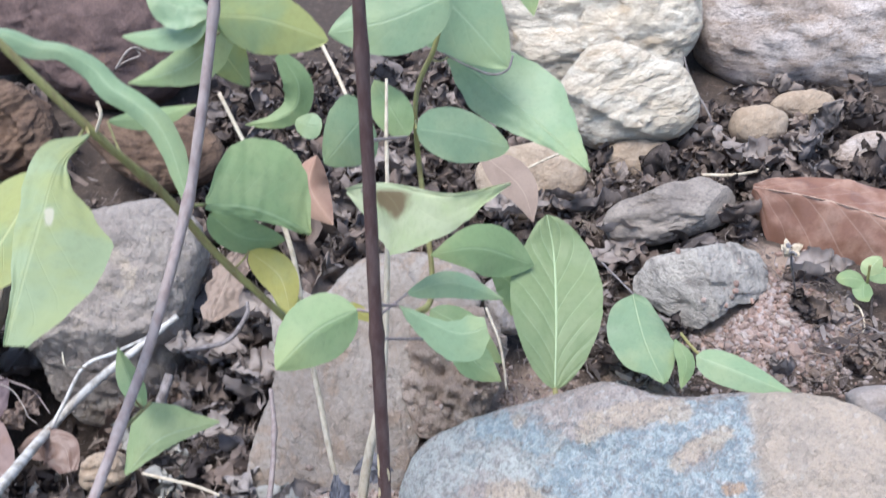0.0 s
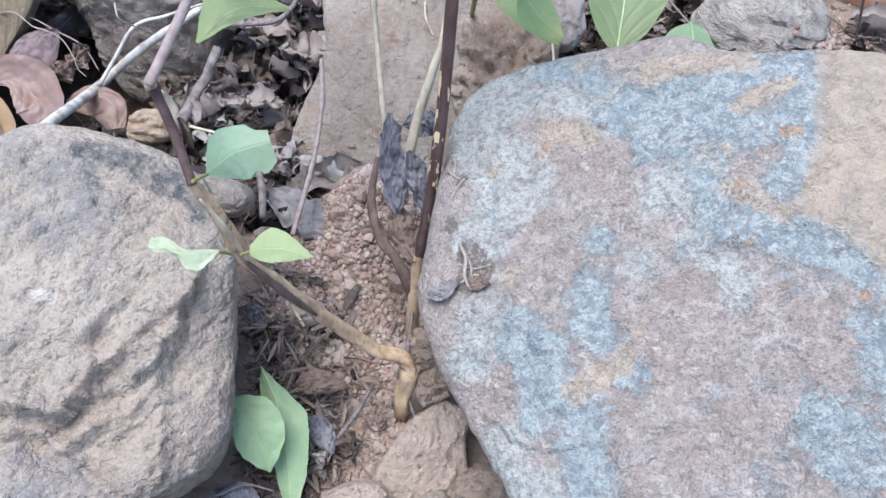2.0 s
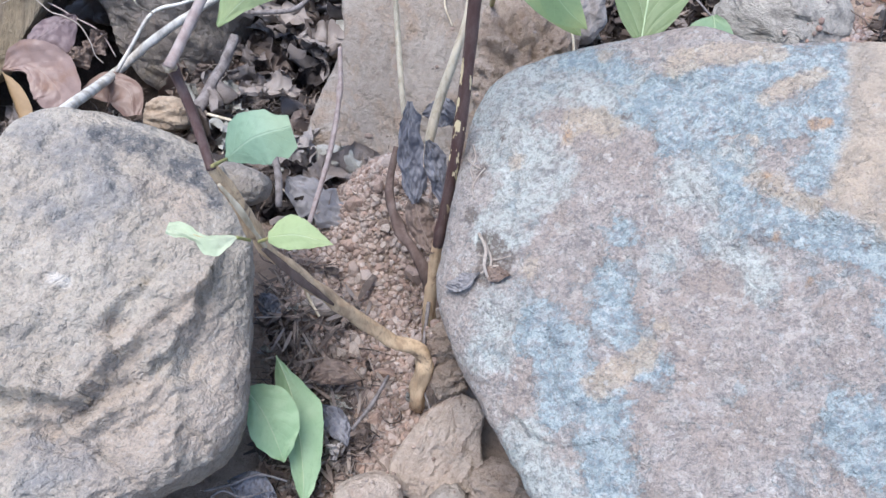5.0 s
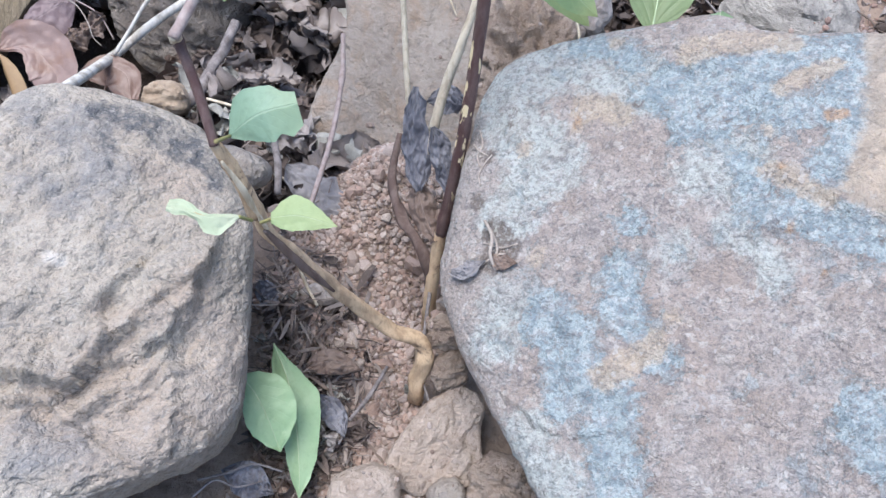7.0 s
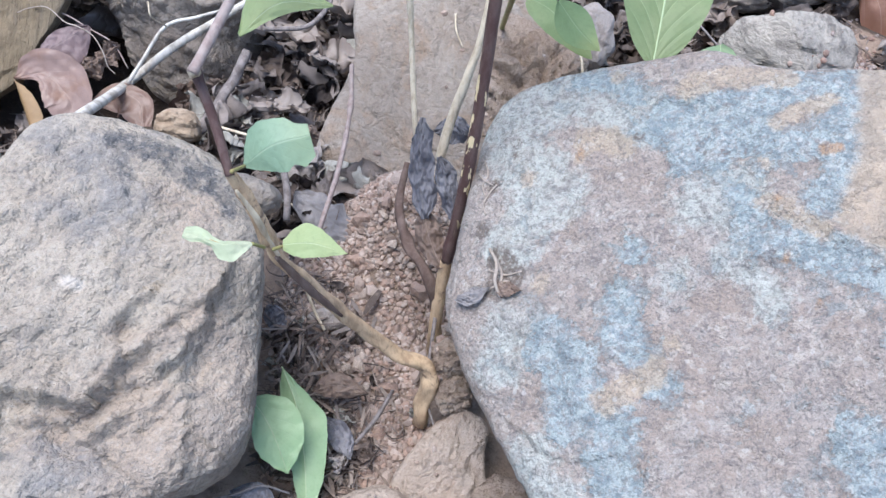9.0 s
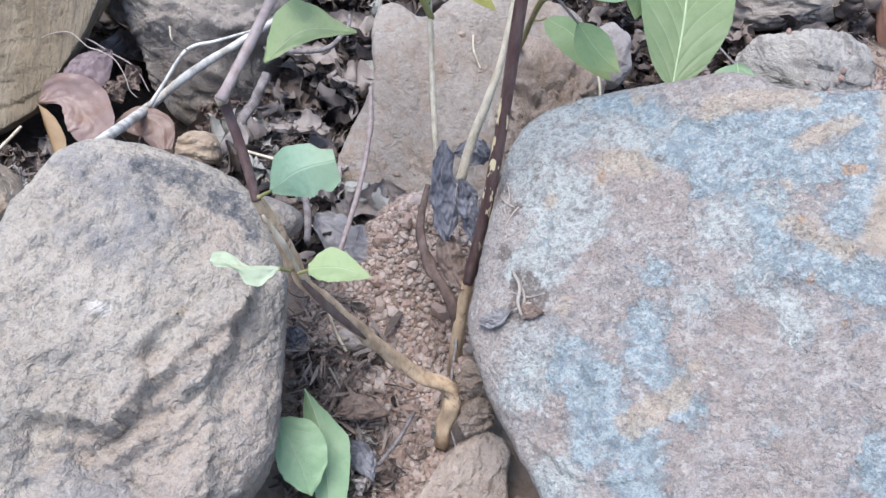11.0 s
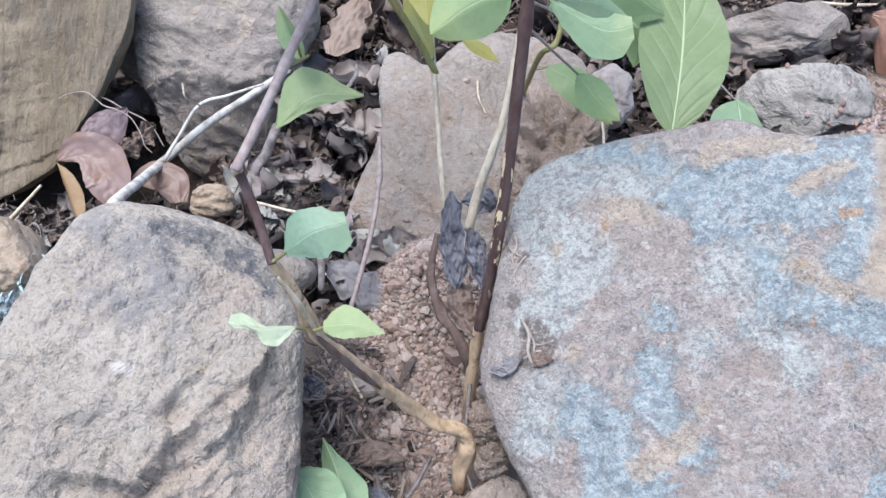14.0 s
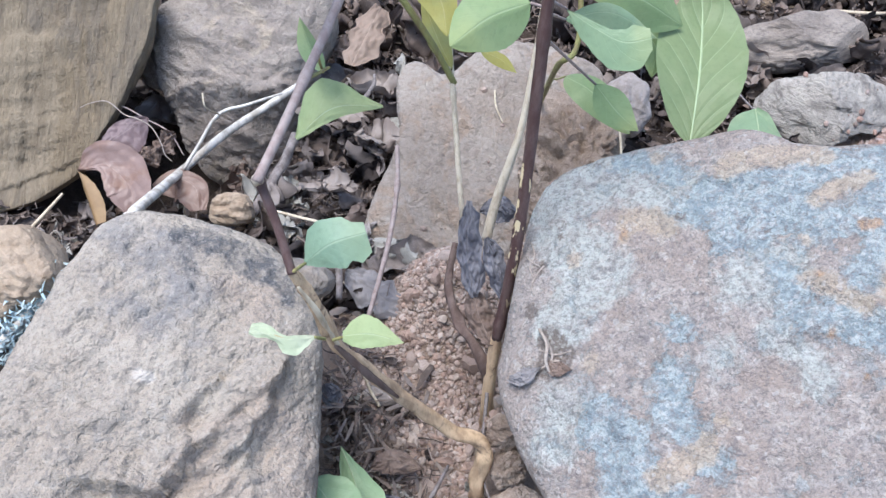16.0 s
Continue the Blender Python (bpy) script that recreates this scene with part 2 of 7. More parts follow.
def island_material(name, tones, rough=0.9, scale=500, bump=0.5, per="island"):
    """Small loose pieces, each with a tone of its own."""
    m, nt, bsdf = mat(name)
    vec = coords(nt)
    if per == "island":
        rnd = nt.nodes.new("ShaderNodeNewGeometry").outputs["Random Per Island"]
    else:
        rnd = nt.nodes.new("ShaderNodeObjectInfo").outputs["Random"]
    r = nt.nodes.new("ShaderNodeValToRGB")
    r.color_ramp.interpolation = "CONSTANT"
    while len(r.color_ramp.elements) < len(tones):
        r.color_ramp.elements.new(0.5)
    for i, (e, t) in enumerate(zip(r.color_ramp.elements, tones)):
        e.position, e.color = i / len(tones), (*t, 1)
    nt.links.new(rnd, r.inputs[0])
    n1, n2 = fbm(nt, vec, scale * 0.2, 5, 0.65), fbm(nt, vec, scale, 4, 0.7)
    col = mix(nt, ramp(nt, n1, 0.42, 0.7, 0, 0.5), r.outputs[0], (0.10, 0.08, 0.07))
    col = mix(nt, ramp(nt, n2, 0.55, 0.75, 0, 0.35), col, (0.55, 0.46, 0.38))
    finish(nt, bsdf, col, n2, bump, 0.0008, rough, 0.2)
    return m


def leaf_material(name, base, other, vein, spot=None, spot_at=(0.5, 0.0), spot_size=0.2, amount=0.5, gloss=0.5, dry=False, show=0.12, ribw=0.02, tip=None):
    """Leaf blade: midrib and side veins by the blade's own coordinates, blotches and light that comes through."""
    m, nt, bsdf = mat(name)
    uv = coords(nt, "UV")
    vec = coords(nt)
    sep = node(nt, "ShaderNodeSeparateXYZ", Vector=uv)
    s, c = sep.outputs[0], sep.outputs[1]
    side = calc(nt, "ABSOLUTE", calc(nt, "SUBTRACT", c, 0.5))
    rib = ramp(nt, side, ribw * 0.3, ribw, 1.0, 0.0)
    wave = calc(nt, "SUBTRACT", calc(nt, "MULTIPLY", s, 6.5), calc(nt, "MULTIPLY", calc(nt, "POWER", side, 0.75), 4.2))
    saw = calc(nt, "ABSOLUTE", calc(nt, "SUBTRACT", calc(nt, "FRACT", wave), 0.5))
    veins = calc(nt, "MULTIPLY", ramp(nt, saw, 0.0, 0.05, 1.0, 0.0), ramp(nt, side, 0.3, 0.48, 0.8, 0.1))
    blot = fbm(nt, vec, 45, 4, 0.55)
    fine = fbm(nt, vec, 420, 4, 0.7)
    net = node(nt, "ShaderNodeTexVoronoi", Vector=vec, Scale=700)
    net.feature = "DISTANCE_TO_EDGE"
    col = mix(nt, ramp(nt, blot, 0.4, 0.65, 0, amount), base, other)
    col = mix(nt, ramp(nt, fine, 0.45, 0.75, 0, 0.3), col, tuple(0.65 * v for v in base))
    if tip:
        far = calc(nt, "ADD", s, calc(nt, "MULTIPLY", calc(nt, "SUBTRACT", blot, 0.5), 0.9))
        col = mix(nt, ramp(nt, far, 0.55, 1.05, 0, 0.5), col, tip)
    if spot:
        d = node(nt, "ShaderNodeVectorMath")
        d.operation = "DISTANCE"
        nt.links.new(uv, d.inputs[0])
        d.inputs[1].default_value = (spot_at[0], 0.5 + spot_at[1], 0)
        edge = calc(nt, "ADD", d.outputs["Value"], calc(nt, "MULTIPLY", calc(nt, "SUBTRACT", blot, 0.5), 0.35))
        col = mix(nt, ramp(nt, edge, spot_size * 0.5, spot_size, 0.9, 0.0), col, spot)
    col = mix(nt, calc(nt, "MULTIPLY", veins, show), col, vein)
    col = mix(nt, calc(nt, "MULTIPLY", rib, min(1.0, 0.35 + show)), col, vein)
    h = calc(nt, "ADD", calc(nt, "MULTIPLY", veins, -0.28), calc(nt, "MULTIPLY", rib, -0.55))
    h = calc(nt, "ADD", h, calc(nt, "MULTIPLY", fine, 0.35))
    if show > 0.25:  # blade puffed up between strong veins
        h = calc(nt, "ADD", h, calc(nt, "MULTIPLY", ramp(nt, saw, 0.0, 0.32), 0.8))
    finish(nt, bsdf, col, h, 0.5, 0.0006, gloss, 0.35)
    tr = nt.nodes.new("ShaderNodeBsdfTranslucent")
    nt.links.new(col, tr.inputs[0])
    ms = nt.nodes.new("ShaderNodeMixShader")
    ms.inputs[0].default_value = 0.12 if dry else 0.3
    nt.links.new(bsdf.outputs[0], ms.inputs[1])
    nt.links.new(tr.outputs[0], ms.inputs[2])
    nt.links.new(ms.outputs[0], nt.nodes["Material Output"].inputs[0])
    return m


def bark_material(name, base, dark, fleck=None, scale=1.0, fleck_from=0.0, rough=0.7, fleck_top=0.2, blotch=None):
    m, nt, bsdf = mat(name)
    vec = coords(nt)
    mp = node(nt, "ShaderNodeMapping", Vector=vec)
    mp.inputs["Scale"].default_value = (1, 1, 0.25)
    a, b = fbm(nt, mp.outputs[0], 260 * scale, 5, 0.65), fbm(nt, vec, 900 * scale, 3, 0.7)
    col = mix(nt, ramp(nt, a, 0.38, 0.66), base, dark)
    if blotch:
        col = mix(nt, ramp(nt, fbm(nt, vec, 75, 6, 0.7, 0.5), 0.555, 0.64, 0, 0.85), col, blotch)
        col = mix(nt, ramp(nt, b, 0.6, 0.7, 0, 0.45), col, blotch)
    if fleck:
        f = ramp(nt, fbm(nt, mp.outputs[0], 360, 2, 0.5), 0.585, 0.61)
        z = node(nt, "ShaderNodeSeparateXYZ", Vector=vec).outputs[2]
        band = calc(nt, "MULTIPLY", ramp(nt, z, fleck_from, fleck_from + 0.02), ramp(nt, z, fleck_top - 0.02, fleck_top, 1, 0))
        col = mix(nt, calc(nt, "MULTIPLY", f, band), col, fleck)
    finish(nt, bsdf, col, calc(nt, "ADD", a, b), 0.5, 0.0008, rough, 0.3)
    return m


ROCK_LICHEN = patched_rock()
ROCK_GREY = chipped_rock()
ROCK_SLATE = rock_material("slate_rock", (0.340, 0.286, 0.245), (0.450, 0.389, 0.330), (0.238, 0.206, 0.183), (0.510, 0.421, 0.325), 1.1, 0.35, 0.56, bump=1.0)
ROCK_TAN = rock_material("tan_rock", (0.315, 0.267, 0.232), (0.359, 0.319, 0.294), (0.228, 0.181, 0.149), (0.262, 0.235, 0.221), 1.0, 0.2, 0.55)
ROCK_SLAB = rock_material("dusty_tan_slab", (0.335, 0.280, 0.232), (0.410, 0.356, 0.305), (0.225, 0.180, 0.145), (0.35, 0.262, 0.196), 1.1, 0.3, 0.5, bump=0.9)
WEDGE = rock_material("soil_caked_stone", (0.52, 0.415, 0.335), (0.60, 0.495, 0.41), (0.37, 0.28, 0.22), (0.44, 0.325, 0.25), 1.4, 0.3, 0.54, bump=1.0)
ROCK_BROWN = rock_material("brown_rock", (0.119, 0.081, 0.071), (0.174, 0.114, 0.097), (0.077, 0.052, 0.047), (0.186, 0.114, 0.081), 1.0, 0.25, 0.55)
ROCK_RUST = rock_material("rust_rock", (0.128, 0.080, 0.054), (0.215, 0.140, 0.092), (0.055, 0.036, 0.028), (0.095, 0.063, 0.046), 1.0, 0.2, 0.55, 2.0)
ROCK_CREAM = rock_material("cream_rock", (0.690, 0.585, 0.440), (0.790, 0.710, 0.575), (0.460, 0.350, 0.245), (0.560, 0.430, 0.290), 0.9, 0.25, 0.56, 2.5, 1.0)
ROCK_OCHRE = rock_material("ochre_rock", (0.222, 0.171, 0.109), (0.281, 0.227, 0.158), (0.122, 0.092, 0.061), (0.167, 0.137, 0.102), 1.0, 0.3, 0.5, -0.84, 0.9, slope=0.785)
ROCK_DARKGREY = rock_material("dark_grey_rock", (0.214, 0.180, 0.153), (0.337, 0.287, 0.240), (0.122, 0.104, 0.094), (0.408, 0.338, 0.268), 1.3, 0.3, 0.6, 2.5)
ROCK_BLUEGREY = rock_material("blue_grey_rock", (0.255, 0.232, 0.206), (0.420, 0.380, 0.328), (0.130, 0.115, 0.103), (0.225, 0.195, 0.165), 0.7, 0.2, 0.54, 1.2, 0.8)
ROCK_SPECK = rock_material("speckled_rock", (0.515, 0.400, 0.319), (0.711, 0.619, 0.552), (0.225, 0.170, 0.139), (0.344, 0.243, 0.172), 1.2, 0.5, 0.56, 1.0, 1.0)
ROCK_SAND = rock_material("sandy_rock", (0.375, 0.284, 0.199), (0.435, 0.344, 0.256), (0.247, 0.177, 0.119), (0.326, 0.242, 0.167), 1.0, 0.25, 0.55)
CLOD = rock_material("earth_clod", (0.473, 0.360, 0.279), (0.584, 0.465, 0.374), (0.296, 0.213, 0.167), (0.627, 0.520, 0.431), 2.2, 0.35, 0.6, 0, 1.0)
SOIL = soil_material()
GRIT = island_material("grit", [(0.367, 0.259, 0.205), (0.413, 0.315, 0.258), (0.316, 0.238, 0.196), (0.455, 0.374, 0.323), (0.258, 0.187, 0.153), (0.396, 0.320, 0.274)], 0.9)
GRIT_PALE = island_material("pale_grit", [(0.318, 0.211, 0.168), (0.355, 0.265, 0.222), (0.272, 0.200, 0.168), (0.378, 0.315, 0.287), (0.227, 0.157, 0.131), (0.325, 0.265, 0.242)], 0.9)
PEBBLE = island_material("pebble", [(0.399, 0.280, 0.221), (0.449, 0.359, 0.307), (0.363, 0.262, 0.211), (0.495, 0.404, 0.339), (0.393, 0.305, 0.254)], 0.85, 350, 0.5, "object")
PEBBLE_PALE = island_material("pale_pebble", [(0.333, 0.237, 0.193), (0.370, 0.307, 0.275), (0.302, 0.223, 0.185), (0.408, 0.346, 0.303), (0.325, 0.261, 0.226)], 0.85, 350, 0.5, "object")
LITTER = island_material("dry_litter", [(0.148, 0.111, 0.090), (0.090, 0.069, 0.059), (0.203, 0.154, 0.126), (0.191, 0.160, 0.144), (0.055, 0.043, 0.038), (0.257, 0.209, 0.176)], 0.85, 420, 0.7)
CRUMB = island_material("crumbled_leaf", [(0.174, 0.134, 0.113), (0.118, 0.091, 0.078), (0.23, 0.174, 0.146), (0.212, 0.179, 0.164), (0.07, 0.055, 0.05), (0.263, 0.185, 0.146), (0.326, 0.278, 0.255), (0.045, 0.036, 0.034), (0.425, 0.375, 0.348), (0.435, 0.418, 0.375), (0.085, 0.062, 0.052)], 0.75, 380, 0.7, "object")
GREEN = leaf_material("green_leaf", (0.229, 0.319, 0.145), (0.296, 0.364, 0.181), (0.400, 0.500, 0.297), amount=0.6, tip=(0.345, 0.385, 0.149))
SAGE = leaf_material("sage_leaf", (0.263, 0.365, 0.207), (0.350, 0.425, 0.237), (0.433, 0.540, 0.331), amount=0.6, gloss=0.42, tip=(0.335, 0.400, 0.187))
FRESH = leaf_material("fresh_leaf", (0.300, 0.430, 0.235), (0.355, 0.470, 0.265), (0.45, 0.56, 0.38), amount=0.6, gloss=0.42)
TEAL = leaf_material("blue_green_leaf", (0.232, 0.345, 0.232), (0.275, 0.385, 0.262), (0.360, 0.460, 0.330), amount=0.6, gloss=0.45, tip=(0.285, 0.360, 0.210))
WHITISH = leaf_material("bleached_leaf", (0.450, 0.510, 0.335), (0.520, 0.545, 0.400), (0.58, 0.62, 0.44), (0.45, 0.36, 0.20), (0.55, 0.12), 0.08, 0.8)
PALE = leaf_material("pale_leaf", (0.325, 0.400, 0.190), (0.400, 0.450, 0.220), (0.55, 0.62, 0.40), amount=0.7)
YELLOW = leaf_material("yellowing_leaf", (0.335, 0.355, 0.125), (0.235, 0.320, 0.160), (0.58, 0.60, 0.30), amount=0.7)
GOLD = leaf_material("yellow_leaf", (0.412, 0.373, 0.104), (0.285, 0.331, 0.156), (0.60, 0.55, 0.25), amount=0.5)
SPOTTED = leaf_material("spotted_leaf", (0.497, 0.530, 0.324), (0.410, 0.479, 0.230), (0.58, 0.62, 0.36), (0.16, 0.10, 0.05), (0.32, 0.08), 0.17, 0.7)
HOLED = leaf_material("scarred_leaf", (0.310, 0.368, 0.203), (0.350, 0.368, 0.139), (0.418, 0.458, 0.238), (0.574, 0.528, 0.394), (0.44, -0.07), 0.07, 0.7, show=0.10, tip=(0.348, 0.405, 0.213))
VEINED = leaf_material("veined_leaf", (0.206, 0.270, 0.127), (0.241, 0.291, 0.142), (0.394, 0.493, 0.282), amount=0.5, show=0.5)
RUSSET = leaf_material("russet_dry_leaf", (0.220, 0.110, 0.072), (0.370, 0.225, 0.160), (0.52, 0.40, 0.31), amount=0.8, gloss=0.36, dry=True, show=0.30, ribw=0.011)
PINKISH = leaf_material("pinkish_dry_leaf", (0.275, 0.190, 0.162), (0.225, 0.128, 0.086), (0.32, 0.22, 0.18), (0.038, 0.026, 0.022), (0.62, 0.10), 0.035, 0.9, 0.38, True, show=0.02)
BROWN_DRY = leaf_material("brown_dry_leaf", (0.220, 0.145, 0.114), (0.170, 0.098, 0.070), (0.34, 0.25, 0.20), amount=0.9, gloss=0.42, dry=True, show=0.06)
TAN_DRY = leaf_material("tan_dry_leaf", (0.266, 0.193, 0.146), (0.216, 0.150, 0.112), (0.44, 0.34, 0.27), amount=0.7, gloss=0.6, dry=True, show=0.08)
PEACH = leaf_material("peach_dry_leaf", (0.42, 0.26, 0.18), (0.33, 0.18, 0.12), (0.5, 0.36, 0.28), amount=0.7, gloss=0.5, dry=True, show=0.1)
INK = leaf_material("blackened_dry_leaf", (0.147, 0.142, 0.158), (0.287, 0.277, 0.292), (0.238, 0.227, 0.234), amount=0.8, gloss=0.6, dry=True, show=0.1)
DUSK = leaf_material("grey_dry_leaf", (0.199, 0.186, 0.190), (0.299, 0.277, 0.270), (0.24, 0.22, 0.21), amount=0.7, gloss=0.7, dry=True)
ASH_DRY = leaf_material("ash_grey_dry_leaf", (0.300, 0.255, 0.225), (0.205, 0.160, 0.135), (0.36, 0.31, 0.27), amount=0.9, gloss=0.6, dry=True, show=0.12)
UMBER = leaf_material("umber_dry_leaf", (0.17, 0.12, 0.095), (0.25, 0.19, 0.155), (0.33, 0.26, 0.21), amount=0.7, gloss=0.7, dry=True)
OLD_GOLD = leaf_material("ochre_dry_leaf", (0.30, 0.19, 0.085), (0.22, 0.13, 0.06), (0.38, 0.27, 0.15), amount=0.7, gloss=0.5, dry=True, show=0.1)
MAUVE_DRY = leaf_material("mauve_dry_leaf", (0.17, 0.12, 0.12), (0.24, 0.17, 0.165), (0.28, 0.21, 0.2), amount=0.7, gloss=0.5, dry=True, show=0.1)
STEM_DARK = bark_material("purple_brown_stem", (0.085, 0.045, 0.04), (0.13, 0.085, 0.075), (0.68, 0.55, 0.33), 1.0, 0.085, 0.55, 0.185)
STEM_BROWN = bark_material("dead_brown_stem", (0.115, 0.075, 0.060), (0.165, 0.118, 0.098), rough=0.8)
STEM_MAUVE = bark_material("mauve_brown_stem", (0.338, 0.275, 0.25), (0.255, 0.19, 0.172), rough=0.6)
ROOT_TAN = bark_material("tan_root_bark", (0.60, 0.435, 0.275), (0.40, 0.275, 0.17), rough=0.9, blotch=(0.16, 0.11, 0.08))
STRAW = bark_material("straw", (0.600, 0.515, 0.385), (0.420, 0.335, 0.235), rough=0.6)
STEM_GREEN = bark_material("olive_stem", (0.28, 0.27, 0.10), (0.22, 0.18, 0.08), rough=0.5)
RIB_GREEN = bark_material("pale_green_rib", (0.42, 0.50, 0.30), (0.38, 0.46, 0.27), rough=0.6)
RIB_TAN = bark_material("pale_tan_rib", (0.40, 0.26, 0.19), (0.32, 0.20, 0.14), rough=0.7)
TWIG_WHITE = bark_material("bleached_twig", (0.60, 0.57, 0.52), (0.34, 0.305, 0.26), scale=0.5, rough=0.8)
THREAD = bark_material("root_thread", (0.40, 0.34, 0.29), (0.28, 0.23, 0.19), rough=0.8)
TWIG_GREY = bark_material("grey_twig", (0.24, 0.21, 0.20), (0.13, 0.11, 0.10), rough=0.85)
LICHEN_TUFT = island_material("lichen_tuft", [(0.431, 0.554, 0.590), (0.355, 0.474, 0.526), (0.505, 0.605, 0.622)], 0.9)


# ---- builders ----
def mesh_object(name, verts, faces, material, parent=None, smooth=True, uvs=None):
    me = bpy.data.meshes.new(name)
    me.from_pydata([tuple(v) for v in verts], [], faces)
    if uvs is not None:
        layer = me.uv_layers.new(name="UVMap")
        for loop in me.loops:
            layer.data[loop.index].uv = uvs[loop.vertex_index]
    me.materials.append(material)
    me.polygons.foreach_set("use_smooth", [smooth] * len(me.polygons))
    ob = new(name, me)
    if parent is not None:
        ob.parent = parent
    return ob


def thing(name, label, category, at=(0, 0, 0), group="", kind=""):
    """An empty at the thing's base, for its parts."""
    ob = new(name)
    ob.empty_display_size = 0.02
    ob.location = at
    bpy.context.view_layer.update()
    return tagged(ob, label, category, group, kind)


def keep(ob, parent):
    """Parent while the mesh stays where it was built."""
    ob.parent = parent
    ob.matrix_parent_inverse = Matrix.Translation(parent.location).inverted() if parent.type == "EMPTY" else Matrix.Identity(4)
    return ob


def catmull(points, steps):
    p = [Vector(q) for q in points]
    if len(p) == 2:
        p = [p[0], p[0].lerp(p[1], 0.5), p[1]]
    p = [p[0] * 2 - p[1], *p, p[-1] * 2 - p[-2]]
    out = []
    for i in range(1, len(p) - 2):
        a, b, c, d = p[i - 1 : i + 3]
        for k in range(steps):
            t = k / steps
            out.append(0.5 * (2 * b + (c - a) * t + (2 * a - 5 * b + 4 * c - d) * t * t + (3 * b - a - 3 * c + d) * t**3))
    out.append(p[-2])
    return out


def tube_mesh(points, radii, steps=10, sides=10, bumps=0.12, nodes=()):
    """Vertices and faces of a tapering, slightly knobbly round stem; nodes: swollen joints at shares of its length."""
    line = catmull(points, steps)
    n = len(line)
    verts, faces = [], []
    ref = Vector((0.3, 0.9, 0.2))
    seed = rng.random() * 50
    for i, q in enumerate(line):
        ahead = (line[min(i + 1, n - 1)] - line[max(i - 1, 0)]).normalized()
        u = ahead.cross(ref).normalized()
        v = ahead.cross(u)
        share = i / (n - 1)
        k = share * (len(radii) - 1)
        j = min(int(k), len(radii) - 2)
        r = radii[j] + (radii[j + 1] - radii[j]) * (k - j)
        for s, big in nodes:
            r *= 1 + big * math.exp(-(((share - s) * n / 1.4) ** 2))
        for a in range(sides):
            w = 2 * math.pi * a / sides
            rr = r * (1 + bumps * noise.noise((q * 90 + Vector((math.cos(w), math.sin(w), seed)))))
            verts.append(q + (u * math.cos(w) + v * math.sin(w)) * rr)
    for i in range(n - 1):
        for a in range(sides):
            b = (a + 1) % sides
            faces.append((i * sides + a, i * sides + b, (i + 1) * sides + b, (i + 1) * sides + a))
    faces.append(tuple(range(sides))[::-1])
    faces.append(tuple((n - 1) * sides + a for a in range(sides)))
    return verts, faces


STEM_LINES, LOOSE_LEAVES = collections.defaultdict(list), []  # for joining leaves to their stems


def tube(name, points, radii, material, parent=None, **more):
    if parent is not None:
        STEM_LINES[parent.name] += catmull(points, 8)
    v, f = tube_mesh(points, radii, **more)
    ob = mesh_object(name, v, f, material)
    return keep(ob, parent) if parent is not None else ob


def rough_height(p, seed, size):
    """Relief of a broken stone: broad swells, ledges and grain."""
    q = Vector(p)
    lie = Vector((math.cos(seed * 1.3), math.sin(seed * 1.3) * 0.8, 0.25)).normalized()
    q = q - lie * (q.dot(lie) * 0.6) + Vector((seed * 3.1, seed * 1.7, seed * 2.3))
    big = noise.fractal(q * (1.6 / size), 1.0, 2.0, 3)
    r1 = 1 - abs(noise.noise(q * (4.0 / size)))
    r2 = 1 - abs(noise.noise(q * (10.0 / size)))
    ridge = 0.55 * r1 + 0.45 * r1 * r2
    mid = noise.fractal(q * (9.0 / size), 0.8, 2.1, 5)
    raw = noise.noise(q * (3.2 / size)) * 3.0 + 0.35 * noise.noise(q * (14.0 / size))
    chips = math.floor(raw) + min(1.0, (raw - math.floor(raw)) * 4.0)
    return big, ridge, mid, chips


def break_along(verts, c0, n, u, v, creases):
    """Broken ledges, by points in space or millimetres in the rim's plane: to the right of each line the stone drops by a step, then slopes off; the step heals with distance."""
    a = np.array([p[:] for p in verts])
    flat = np.stack([a @ np.array(u), a @ np.array(v)], 1)
    ragged = np.array([0.0022 * noise.noise((c0 + p) * 130) + 0.0013 * noise.noise((c0 + p) * 330) + 0.0006 * noise.noise((c0 + p) * 800) for p in verts])
    for line, depth, slope, reach in creases:
        q = [((Vector(p) - c0).dot(u), (Vector(p) - c0).dot(v)) if len(p) == 3 else (p[0] / 1000, p[1] / 1000) for p in line]
        best, side, past = np.full(len(a), 9.0), np.zeros(len(a)), np.zeros(len(a))
        for k in range(len(q) - 1):
            s, e = np.array(q[k]), np.array(q[k + 1])
            way = (e - s) / np.linalg.norm(e - s)
            rel = flat - s
            run = rel @ way
            on = np.clip(run, 0, np.linalg.norm(e - s))
            d = np.linalg.norm(rel - on[:, None] * way, axis=1)
            off = rel @ np.array((way[1], -way[0]))
            hit = d < best
            best[hit], side[hit] = d[hit], np.sign(off[hit])
            over = np.abs(run - on) if k in (0, len(q) - 2) else np.zeros(len(a))
            past[hit] = over[hit]
        sd = best * side + ragged
        edge = np.clip(sd / 0.0022, 0, 1)
        edge = edge * edge * (3 - 2 * edge)
        low = np.maximum(sd, 0)
        drop = depth * edge * np.exp(-low / reach) + slope * reach * (1 - np.exp(-low / reach)) - 0.22 * depth * np.exp(-np.abs(sd) / 0.004) * (sd <= 0)
        drop *= np.exp(-((past / 0.012) ** 2))
        a -= drop[:, None] * np.array(n)
    return [Vector(p) for p in a]


